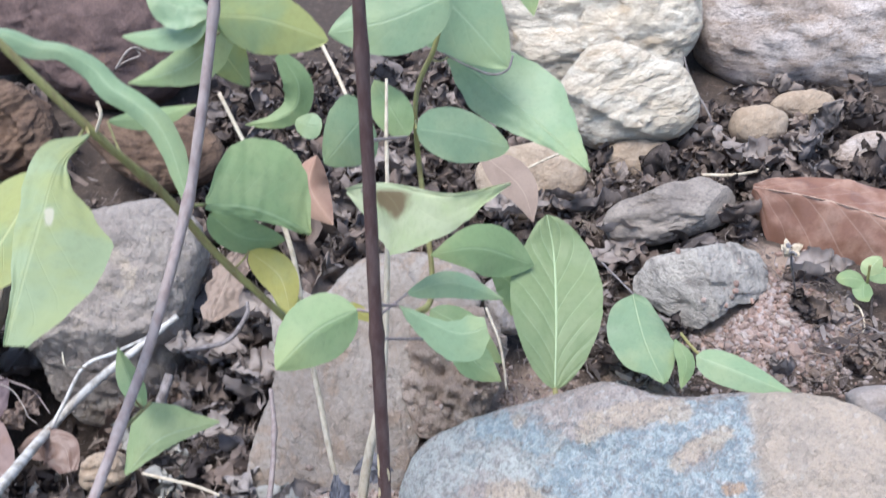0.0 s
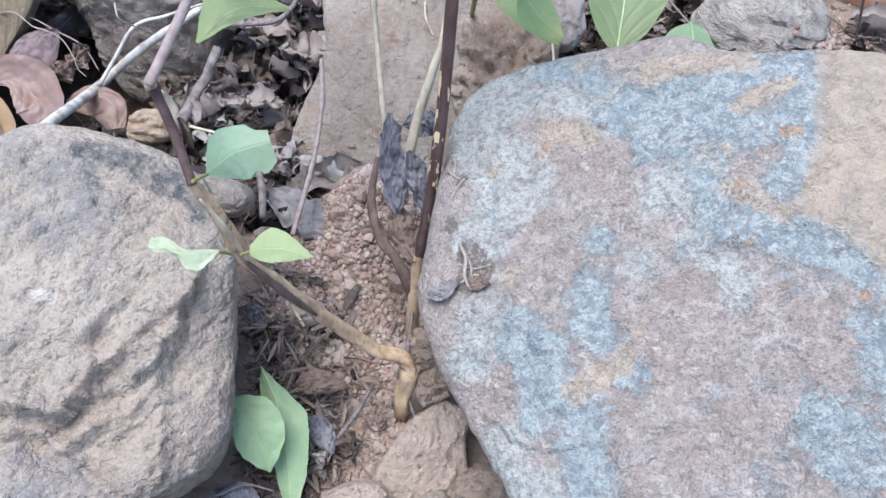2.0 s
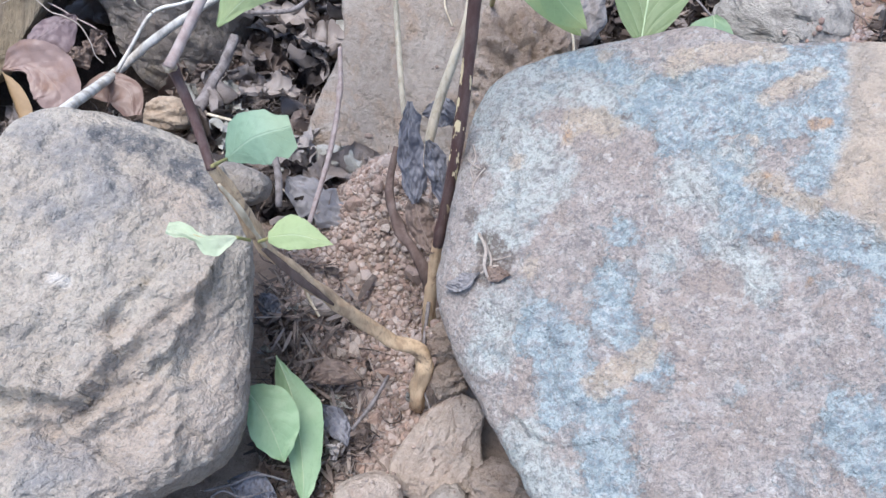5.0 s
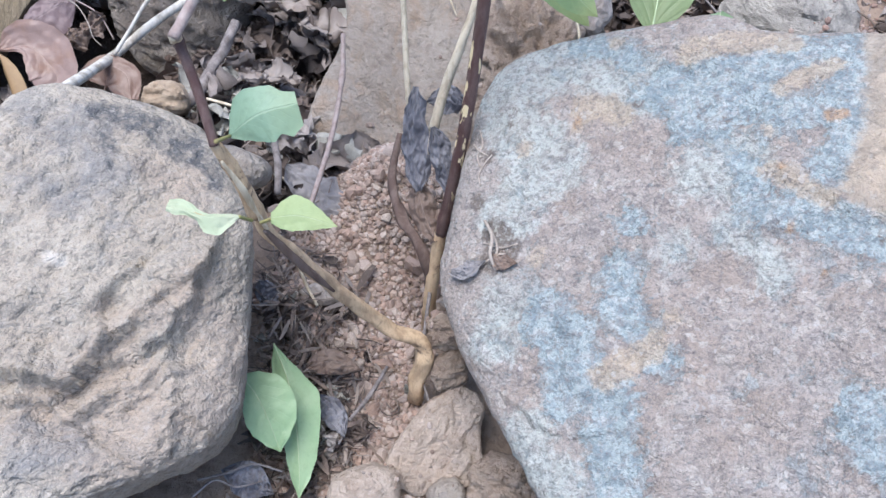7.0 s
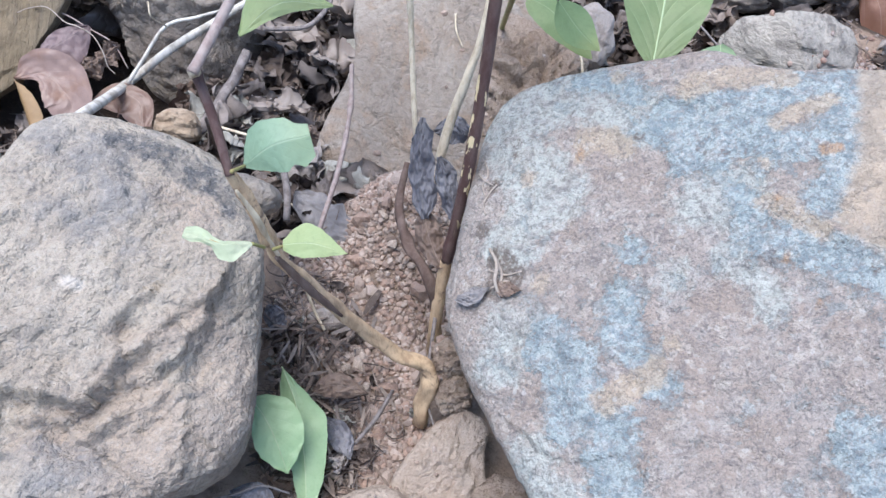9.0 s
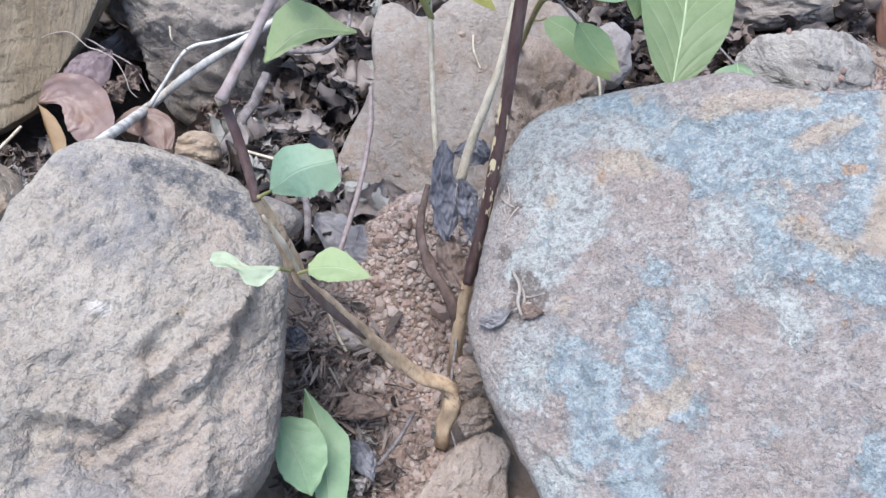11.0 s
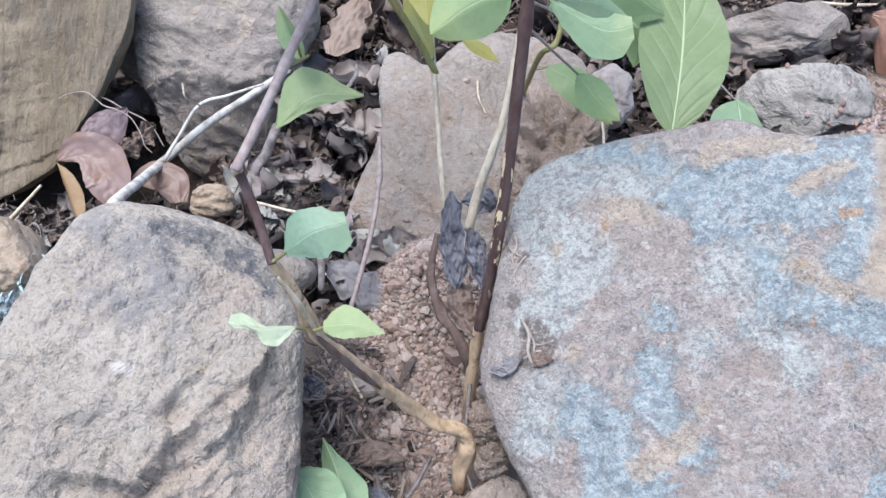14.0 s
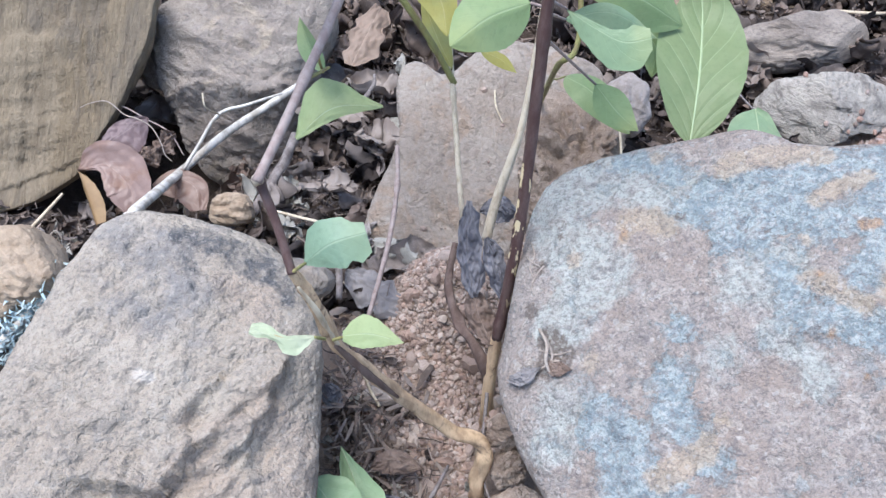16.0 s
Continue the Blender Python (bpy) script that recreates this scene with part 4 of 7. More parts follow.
stone("boulder", (-0.2357, 0.3976, 0.0200), (0.071, -0.702, 0.709), [0.0511, 0.0610, 0.0886, 0.0928, 0.0833, 0.0787, 0.0797, 0.0773, 0.0641, 0.0572, 0.0593, 0.0714, 0.0824, 0.0784, 0.0587, 0.0504], 0.035, 0.08, ROCK_SLATE,
      "dark grey-brown rock with a worn pale top", 12, 3.0, 0.045, 0.10, chip=0.03, res=130, creases=(([(-0.2753, 0.3650, 0.0291), (-0.2562, 0.3692, 0.0390), (-0.2179, 0.3637, 0.0346), (-0.1902, 0.3831, 0.0344)], 0.0012, 1.1, 0.06),), category="rock")
stone("slab_stone", (-0.0518, 0.3340, 0.0200), (0.050, -0.422, 0.905), [0.0486, 0.0536, 0.0619, 0.0825, 0.1036, 0.1083, 0.1027, 0.1005, 0.0951, 0.0904, 0.0818, 0.0727, 0.0705, 0.0889, 0.0847, 0.0729, 0.0631, 0.0581, 0.0595, 0.0630, 0.0692, 0.0792, 0.0946, 0.1026, 0.0999, 0.0925, 0.0871, 0.0838, 0.0832, 0.0739, 0.0651, 0.0558, 0.0499, 0.0465, 0.0447, 0.0457], 0.012, 0.06, ROCK_SLAB,
      "flat tan stone dusted with soil beneath the stems", 21, 4.5, 0.04, 0.04, chip=0.022, res=130)
stone("stone", (-0.3036, 0.1694, 0.0350), (0.071, -0.702, 0.709), [0.0278, 0.0305, 0.0299, 0.0305, 0.0329, 0.0317, 0.0314, 0.0321, 0.0341, 0.0291, 0.0277, 0.0292, 0.0344, 0.0424, 0.0313, 0.0249, 0.0201, 0.0188, 0.0199, 0.0237], 0.02, 0.04, ROCK_SAND, "tan stone wedged beside the big grey rock", 31, 4.5, 0.05, 0.05, chip=0.05, res=80)
stone("boulder", (0.1627, 0.7927, 0.0750), (0.003, -0.787, 0.618), [0.1033, 0.1033, 0.1061, 0.1172, 0.0963, 0.0867, 0.0841, 0.0874, 0.0979, 0.1206, 0.1096, 0.1046, 0.0987, 0.0945, 0.0969, 0.1006, 0.0921, 0.0825, 0.0827, 0.0863, 0.0941, 0.1077, 0.1009, 0.1032], 0.04, 0.11, ROCK_CREAM,
      "cream-white rock with a cracked upper face", 14, 3.6, 0.04, 0.05, chip=0.03, res=110, creases=(([(0.1441, 0.7319, 0.0697), (0.1347, 0.7441, 0.0819), (0.1380, 0.7603, 0.1011)], 0.006, 0.0, 0.025),), category="rock")
stone("boulder", (0.1693, 0.6373, 0.0660), (0.003, -0.787, 0.618), [0.0585, 0.0556, 0.0492, 0.0421, 0.0391, 0.0391, 0.0420, 0.0482, 0.0505, 0.0572, 0.0575, 0.0601, 0.0627, 0.0603, 0.0621, 0.0565, 0.0531, 0.0452, 0.0419, 0.0426, 0.0469, 0.0556, 0.0604, 0.0624], 0.024, 0.07, ROCK_CREAM,
      "cream rounded rock with a rough brownish underside", 15, 3.4, 0.045, 0.05, chip=0.03, res=110, creases=(([(0.1097, 0.6258, 0.0749), (0.1326, 0.6089, 0.0699), (0.1597, 0.6003, 0.0565), (0.1892, 0.6203, 0.0278)], 0.004, 0.7, 0.03),), category="rock")
stone("boulder", (0.4283, 0.8445, 0.0900), (0.003, -0.787, 0.618), [0.1573, 0.1665, 0.1301, 0.1220, 0.1293, 0.1252, 0.1423, 0.1386, 0.1450, 0.1724, 0.1647, 0.1320, 0.1275, 0.1357, 0.1463, 0.1694], 0.06, 0.12, ROCK_SPECK,
      "grey-brown speckled rock with a pale worn side", 17, 3.0, 0.04, 0.0, chip=0.015, res=100, category="rock")
stone("stone", (0.1879, 0.5089, 0.0300), (0.003, -0.787, 0.618), [0.0676, 0.0513, 0.0404, 0.0273, 0.0233, 0.0228, 0.0247, 0.0323, 0.0543, 0.0574, 0.0396, 0.0282, 0.0240, 0.0233, 0.0262, 0.0368], 0.018, 0.03, ROCK_DARKGREY, "long dark grey banded stone lying in dry leaves", 24, 2.4, 0.05, 0.05, chip=0.05, res=90, cuts=(((0.2, -0.2, 0.95), 0.42), ((0.75, -0.6, 0.3), 0.72)))
stone("stone", (0.1937, 0.4230, 0.0240), (0.003, -0.787, 0.618), [0.0520, 0.0640, 0.0452, 0.0322, 0.0278, 0.0282, 0.0328, 0.0433, 0.0562, 0.0420, 0.0356, 0.0335, 0.0236, 0.0190, 0.0208, 0.0277], 0.024, 0.03, ROCK_BLUEGREY, "dark grey stone with a chipped wedge-shaped ridge", 27, 3.0, 0.04, 0.08, chip=0.12, res=100, cuts=(((0.5, -0.35, 0.8), 0.34), ((-0.6, -0.6, 0.5), 0.45)))
stone("stone", (0.1738, 0.6030, 0.0200), (0.003, -0.787, 0.618), [0.0325, 0.0310, 0.0232, 0.0210, 0.0185, 0.0191, 0.0235, 0.0267, 0.0334, 0.0283, 0.0252, 0.0199, 0.0188, 0.0208, 0.0269, 0.0308], 0.012, 0.025, ROCK_SAND, "small sandy tan stone under the cream rock", 33, 2.6, 0.03, chip=0.012)
stone("stone", (0.2871, 0.6281, 0.0360), (0.003, -0.787, 0.618), [0.0267, 0.0280, 0.0236, 0.0221, 0.0197, 0.0206, 0.0236, 0.0250, 0.0248, 0.0238, 0.0212, 0.0187, 0.0194, 0.0206, 0.0210, 0.0254], 0.015, 0.025, ROCK_SAND, "rounded sandy pebble below the speckled rock", 35, 2.4, 0.03, chip=0.012)
stone("stone", (0.3405, 0.6634, 0.0360), (0.003, -0.787, 0.618), [0.0302, 0.0272, 0.0209, 0.0179, 0.0158, 0.0164, 0.0203, 0.0266, 0.0310, 0.0195, 0.0159, 0.0155, 0.0166, 0.0164, 0.0190, 0.0276], 0.012, 0.025, ROCK_SAND, "rounded sandy stone half buried in litter", 37, 2.4, 0.03, chip=0.012)
stone("stone", (0.3918, 0.6023, 0.0200), (0.003, -0.787, 0.618), [0.0372, 0.0307, 0.0273, 0.0221, 0.0212, 0.0240, 0.0266, 0.0325, 0.0396, 0.0390, 0.0297, 0.0233, 0.0219, 0.0242, 0.0271, 0.0343], 0.015, 0.03, ROCK_SPECK, "grey stone streaked with white", 39, 2.6, 0.05, chip=0.03)
stone("stone", (0.2852, 0.2996, 0.0200), (0.003, -0.787, 0.618), [0.0317, 0.0244, 0.0227, 0.0208, 0.0188, 0.0200, 0.0244, 0.0304, 0.0232, 0.0167, 0.0140, 0.0131, 0.0144, 0.0191, 0.0232, 0.0262], 0.012, 0.03, ROCK_TAN, "pale tan stone beside the lichen rock", 41, 2.8, 0.05, chip=0.03)
stone("stone", (0.0748, 0.5609, 0.0250), (0.003, -0.787, 0.618), [0.0496, 0.0467, 0.0380, 0.0367, 0.0329, 0.0332, 0.0391, 0.0455, 0.0458, 0.0391, 0.0347, 0.0337, 0.0339, 0.0331, 0.0326, 0.0391], 0.012, 0.03, ROCK_SAND, "flat pinkish tan stone behind the leaves", 43, 3.4, 0.02, chip=0.015)
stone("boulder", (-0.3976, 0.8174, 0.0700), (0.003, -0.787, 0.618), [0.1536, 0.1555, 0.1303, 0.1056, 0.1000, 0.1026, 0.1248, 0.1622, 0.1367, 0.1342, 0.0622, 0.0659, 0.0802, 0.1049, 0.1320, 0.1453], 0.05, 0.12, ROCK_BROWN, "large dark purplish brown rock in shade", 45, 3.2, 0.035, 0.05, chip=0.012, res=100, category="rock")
stone("stone", (-0.2587, 0.6074, 0.0300), (0.003, -0.787, 0.618), [0.0643, 0.0545, 0.0479, 0.0386, 0.0352, 0.0375, 0.0444, 0.0634, 0.0450, 0.0354, 0.0307, 0.0290, 0.0322, 0.0386, 0.0448, 0.0576], 0.02, 0.05, ROCK_RUST, "brown earthy stone under the dark rock", 47, 3.0, 0.05, chip=0.03)
stone("boulder", (-0.4150, 0.6420, 0.0350), (0.003, -0.787, 0.618), [0.0570, 0.0540, 0.0500, 0.0470, 0.0480, 0.0540, 0.0620, 0.0700, 0.0720, 0.0700, 0.0600, 0.0480, 0.0430, 0.0450, 0.0520, 0.0600], 0.022, 0.07, ROCK_RUST, "reddish brown stone split into leaning layers", 49, 5.0, 0.05, 0.16, chip=0.05, res=110, creases=(([(-60.0, 45.0), (-20.0, 20.0), (10.0, -20.0), (22.0, -50.0)], 0.008, 0.0, 0.03), ([(-20.0, 60.0), (10.0, 35.0), (35.0, 0.0), (42.0, -40.0)], 0.010, 0.0, 0.03), ([(-70.0, 20.0), (-40.0, 0.0), (-15.0, -45.0)], 0.006, 0.0, 0.03)), category="rock")
stone("stone", (-0.3060, 0.4060, 0.0260), (0.0, -0.7, 0.7), [0.0100, 0.0125, 0.0170, 0.0190, 0.0150, 0.0120, 0.0105, 0.0110, 0.0150, 0.0200, 0.0180, 0.0120], 0.010, 0.05, ROCK_SLATE, "small dark stone wedged between slab and rock", 50, 3.0, 0.06, 0.1, chip=0.04, res=50)
stone("stone", (-0.2126, 0.2779, 0.0040), (0.071, -0.702, 0.709), [0.0139, 0.0130, 0.0125, 0.0110, 0.0110, 0.0116, 0.0131, 0.0134, 0.0148, 0.0141, 0.0114, 0.0109, 0.0113, 0.0147], 0.012, 0.025, ROCK_SAND, "small angular tan stone wedged under the twig", 51, 3.4, 0.08, 0.03, chip=0.08)
stone("stone", (-0.1349, 0.1681, 0.0658), (0.071, -0.702, 0.709), [0.0176, 0.0145, 0.0111, 0.0096, 0.0099, 0.0108, 0.0137, 0.0198, 0.0157, 0.0133, 0.0110, 0.0108, 0.0112, 0.0116, 0.0143, 0.0169], 0.014, 0.05, ROCK_SLATE, "small grey-brown stone leaning on the grey rock", 53, 3.0, 0.05, chip=0.03)
stone("stone", (-0.0472, 0.0374, 0.0020), (0.005, -0.643, 0.766), [0.0151, 0.0168, 0.0181, 0.0160, 0.0145, 0.0133, 0.0144, 0.0159, 0.0165, 0.0170, 0.0175, 0.0148, 0.0148, 0.0130, 0.0130, 0.0153], 0.012, 0.02, WEDGE, "smooth tan stone set in the soil", 55, 2.8, 0.015, chip=0.03)
stone("stone", (-0.0106, 0.0446, 0.0000), (0.005, -0.643, 0.766), [0.0086, 0.0088, 0.0082, 0.0084, 0.0074, 0.0076, 0.0074, 0.0079, 0.0093, 0.0089, 0.0085, 0.0072, 0.0072, 0.0068, 0.0072, 0.0086], 0.008, 0.012, ROCK_SLATE, "small round grey pebble", 57, 2.2, 0.05, res=30, chip=0.03)
stone("stone", (-0.0185, 0.0690, 0.0060), (0.02, -0.50, 0.86), [0.0212, 0.0213, 0.0226, 0.0253, 0.0280, 0.0276, 0.0261, 0.0215, 0.0192, 0.0166, 0.0148, 0.0139, 0.0138, 0.0144, 0.0157, 0.0186, 0.0229, 0.0276, 0.0294, 0.0277, 0.0274, 0.0251, 0.0243, 0.0247, 0.0253, 0.0272, 0.0290, 0.0231], 0.004, 0.03, WEDGE, "flat wedge of tan stone caked with soil", 59, 5.0, 0.07, 0.08, chip=0.06, res=90)
stone("earth_clod", (-0.0168, 0.0986, 0.0200), (0.005, -0.643, 0.766), [0.0087, 0.0086, 0.0094, 0.0096, 0.0097, 0.0079, 0.0076, 0.0076, 0.0076, 0.0090, 0.0095, 0.0114, 0.0102, 0.0101, 0.0096, 0.0097], 0.010, 0.016, CLOD, "crumbly round lump of brown soil", 61, 2.2, 0.2, 0.1, chip=0.06, res=64)
stone("earth_clod", (-0.0204, 0.1126, 0.0300), (0.005, -0.643, 0.766), [0.0087, 0.0084, 0.0066, 0.0062, 0.0069, 0.0092, 0.0092, 0.0105, 0.0090, 0.0088, 0.0097, 0.0085, 0.0087, 0.0086, 0.0090, 0.0108], 0.010, 0.02, CLOD, "crumbly soil packed against the rock", 63, 2.4, 0.2, 0.1, chip=0.06, res=64)
stone("earth_clod", (0.0147, 0.0501, 0.0040), (0.005, -0.643, 0.766), [0.0151, 0.0133, 0.0127, 0.0141, 0.0134, 0.0149, 0.0158, 0.0171, 0.0156, 0.0166, 0.0139, 0.0137, 0.0147, 0.0143, 0.0164, 0.0181], 0.012, 0.02, CLOD, "rough clod of reddish soil", 65, 2.6, 0.2, 0.1, chip=0.06, res=64)
stone("earth_clod", (0.0080, 0.3400, 0.0300), (0.05, -0.45, 0.89), [0.0300, 0.0370, 0.0340, 0.0420, 0.0390, 0.0470, 0.0400, 0.0330, 0.0300, 0.0390, 0.0450, 0.0520, 0.0470, 0.0390, 0.0340, 0.0310], 0.014, 0.04, CLOD, "knobbly bank of brown soil behind the stem", 67, 2.2, 0.16, 0.10, chip=0.05, res=90)
stone("stone", (0.0445, 0.3992, 0.0300), (0.071, -0.702, 0.709), [0.0173, 0.0174, 0.0206, 0.0211, 0.0230, 0.0200, 0.0197, 0.0170, 0.0170, 0.0170, 0.0177, 0.0220, 0.0215, 0.0232, 0.0198, 0.0199], 0.012, 0.03, ROCK_TAN, "pale chipped stone behind the large leaf", 69, 3.2, 0.05, chip=0.03)
stone("stone", (-0.0880, 0.1458, 0.0020), (0.005, -0.643, 0.766), [0.0118, 0.0096, 0.0087, 0.0067, 0.0062, 0.0068, 0.0074, 0.0088, 0.0119, 0.0102, 0.0088, 0.0067, 0.0062, 0.0067, 0.0076, 0.0089], 0.006, 0.012, ROCK_TAN, "flat tan stone in the gravel", 71, 2.8, 0.04, res=30, chip=0.03)

# ---- plants ----
FACE = (0.0, -0.75, 0.66)
LOW = (0.0, -0.45, 0.9)

shrub = thing("young_shrub", "young shrub with dark purple-brown stem and paired green leaves", "plant", (-0.0296, 0.1334, 0.0120))
tube("stem", [(-0.0292, 0.1399, 0.0694), (-0.0270, 0.1432, 0.0944), (-0.0247, 0.1476, 0.1270), (-0.0237, 0.1520, 0.1590), (-0.0232, 0.1581, 0.2046), (-0.0231, 0.1628, 0.2393), (-0.0225, 0.1702, 0.2940), (-0.0224, 0.1753, 0.3322), (-0.0222, 0.1794, 0.3624), (-0.0224, 0.1819, 0.3808)], [0.0028, 0.0028, 0.0026, 0.0023, 0.0021, 0.0018], STEM_DARK, shrub, sides=14, bumps=0.08, nodes=((0.04, 0.2), (0.52, 0.3), (0.78, 0.25)))
tube("stem_foot", [(-0.0306, 0.1431, -0.0100), (-0.0304, 0.1341, 0.0160), (-0.0308, 0.1359, 0.0404), (-0.0299, 0.1388, 0.0619), (-0.0290, 0.1403, 0.0723)], [0.0036, 0.0036, 0.0032, 0.0029, 0.0027], ROOT_TAN, shrub, sides=14, bumps=0.25)
G = dict(parent=shrub, stalk_mat=STEM_MAUVE)
leaf("leaf", [(-0.0296, 0.1619, 0.2394), (-0.0438, 0.1545, 0.2364), (-0.0570, 0.1402, 0.2313)], 0.0124, (0.15, -0.7, 0.7), GREEN, stalk=[(-0.0236, 0.1626, 0.2376), (-0.0296, 0.1619, 0.2394)], fold=0.45, shape=(0.75, 0.8), seed=1.0, **G)
leaf("leaf", [(-0.0152, 0.1722, 0.2319), (-0.0027, 0.1671, 0.2275), (0.0078, 0.1638, 0.2252), (0.0176, 0.1643, 0.2274)], 0.0088, (-0.1, -0.75, 0.6), SAGE, stalk=[(-0.0222, 0.1630, 0.2405), (-0.0155, 0.1710, 0.2330)], fold=0.12, res=(40, 16), prof=((0.02, 0.15, 0.20, 0.28, 0.52, 0.75, 0.45), (0.02, 0.45, 0.75, 1.00, 1.25, 1.20, 0.50)), seed=2.0, **G)
leaf("leaf", [(-0.0140, 0.2077, 0.2069), (0.0052, 0.2105, 0.2104), (0.0277, 0.2135, 0.1979)], 0.0062, (0, -0.5, 0.85), SAGE, fold=0.4, shape=(0.8, 0.9), seed=3.0, stalk=[(-0.0225, 0.1623, 0.2356), (-0.0140, 0.2077, 0.2069)], **G)
leaf("leaf", [(0.0051, 0.2247, 0.1638), (0.0168, 0.2173, 0.1543), (0.0280, 0.2122, 0.1477)], 0.0085, FACE, GREEN, fold=0.2, seed=4.0, stalk=[(-0.0226, 0.1610, 0.2256), (0.0051, 0.2247, 0.1638)], **G)
leaf("leaf", [(-0.0398, 0.2430, 0.2358), (-0.0174, 0.2225, 0.2501), (0.0054, 0.2001, 0.2619), (0.0262, 0.1863, 0.2767)], 0.0220, (0.1, -0.75, 0.6), SPOTTED, label="yellow-green leaf with a brown blotch", fold=0.1, wave=0.06, res=(44, 18), prof=((0.04, 0.14, 0.14, 0.10, 0.08, 0.06, 0.05, 0.04, 0.02), (0.04, 0.42, 0.95, 1.22, 1.08, 0.76, 0.46, 0.20, 0.02)), seed=5.0, stalk=[(-0.0224, 0.1689, 0.2847), (-0.0330, 0.2390, 0.2388)], **G)
leaf("leaf", [(0.0458, 0.2612, 0.1776), (0.0189, 0.2508, 0.1969), (-0.0048, 0.2411, 0.2009)], 0.0127, FACE, GREEN, fold=0.2, seed=6.0, **G)
leaf("leaf", [(0.0255, 0.2673, 0.1694), (0.0353, 0.2629, 0.1637), (0.0351, 0.2533, 0.1514)], 0.0085, FACE, GREEN, fold=0.3, seed=6.5, **G)
leaf("leaf", [(-0.0142, 0.2833, 0.2385), (-0.0225, 0.2919, 0.2494), (-0.0305, 0.3088, 0.2548)], 0.0095, FACE, GREEN, fold=0.15, shape=(0.8, 0.75), seed=7.0, stalk=[(-0.0226, 0.1715, 0.3041), (-0.0142, 0.2833, 0.2385)], **G)
leaf("leaf", [(-0.0314, 0.2727, 0.2574), (-0.0425, 0.2838, 0.2392), (-0.0559, 0.2926, 0.2182)], 0.0164, FACE, SAGE, fold=0.15, shape=(0.75, 0.7), seed=8.0, stalk=[(-0.0226, 0.1725, 0.3109), (-0.0314, 0.2727, 0.2574)], **G)
leaf("leaf", [(-0.0597, 0.3212, 0.2222), (-0.0670, 0.3218, 0.2229), (-0.0736, 0.3231, 0.2246)], 0.0069, FACE, SAGE, fold=0.1, shape=(0.8, 0.6), seed=8.5, **G)
leaf("leaf", [(0.0071, 0.3051, 0.2985), (-0.0207, 0.2983, 0.2899), (-0.0485, 0.2945, 0.2853)], 0.0166, (0.05, -0.8, 0.55), SAGE, fold=0.15, shape=(0.8, 0.75), seed=9.0, stalk=[(-0.0212, 0.1781, 0.3527), (0.0071, 0.3051, 0.2985)], **G)
leaf("leaf", [(-0.0215, 0.3343, 0.3034), (0.0074, 0.3306, 0.2824), (0.0347, 0.3211, 0.2540)], 0.0238, (-0.1, -0.75, 0.6), SAGE, fold=0.1, shape=(0.7, 0.7), seed=10.0, stalk=[(-0.0218, 0.1790, 0.3592), (-0.0215, 0.3343, 0.3034)], **G)

wiry = thing("seedling", "slender seedling with olive stalk and smooth oval leaves", "plant", (-0.0169, 0.4017, 0.0300))
tube("stalk", [(-0.0174, 0.3877, 0.0300), (-0.0129, 0.2620, 0.1466), (-0.0041, 0.2581, 0.1702), (-0.0113, 0.3078, 0.2372), (-0.0010, 0.3189, 0.2676), (0.0075, 0.3292, 0.2968)], [0.0017, 0.0015, 0.0013, 0.0012], STEM_GREEN, wiry, sides=8)
leaf("leaf", [(-0.0101, 0.2821, 0.2434), (0.0119, 0.2921, 0.2334), (0.0351, 0.3011, 0.2204)], 0.0135, (0, -0.7, 0.7), SAGE, wiry, fold=0.12, shape=(0.8, 0.62), seed=11.0, stalk=[(-0.0112, 0.3008, 0.2365), (-0.0101, 0.2821, 0.2434)])
leaf("leaf", [(0.0074, 0.3440, 0.2509), (0.0305, 0.3367, 0.2334), (0.0526, 0.3161, 0.2233), (0.0726, 0.2827, 0.2178)], 0.0232, (0, -0.7, 0.7), SAGE, wiry, rib=0.0003, label="large sage-green leaf with a small brown nick", fold=0.12, seed=12.0, wave=0.05, res=(48, 16), prof=((0.25, 0.65, 0.95, 1.08, 1.08, 0.80, 0.50, 0.28, 0.03), (0.20, 0.50, 0.70, 0.64, 0.54, 0.38, 0.22, 0.12, 0.02)))
leaf("leaf", [(-0.0063, 0.2936, 0.1208), (0.0099, 0.2804, 0.1202), (0.0326, 0.2668, 0.1045)], 0.0104, LOW, GREEN, wiry, fold=0.2, shape=(0.75, 0.75), seed=13.0)
leaf("leaf", [(0.0463, 0.4146, 0.2758), (0.0508, 0.4029, 0.2609), (0.0537, 0.3932, 0.2485)], 0.0076, FACE, GREEN, wiry, fold=0.2, seed=13.5)

broad = thing("seedling", "broad upright leaf with clear pale veins behind the lichen rock", "plant", (0.0704, 0.3016, 0.0300))
leaf("leaf", [(0.0526, 0.2084, 0.1459), (0.0551, 0.2384, 0.1647), (0.0568, 0.2724, 0.1756), (0.0539, 0.2863, 0.1901)], 0.0230, (0.02, -0.86, 0.5), VEINED, broad, rib=0.00045, fold=-0.12, shape=(1.05, 0.62), seed=14.0, wave=0.05, res=(36, 14), stalk=[(0.0720, 0.3106, 0.0200), (0.0539, 0.2107, 0.1376), (0.0526, 0.2087, 0.1463)], stalk_r=0.0012)

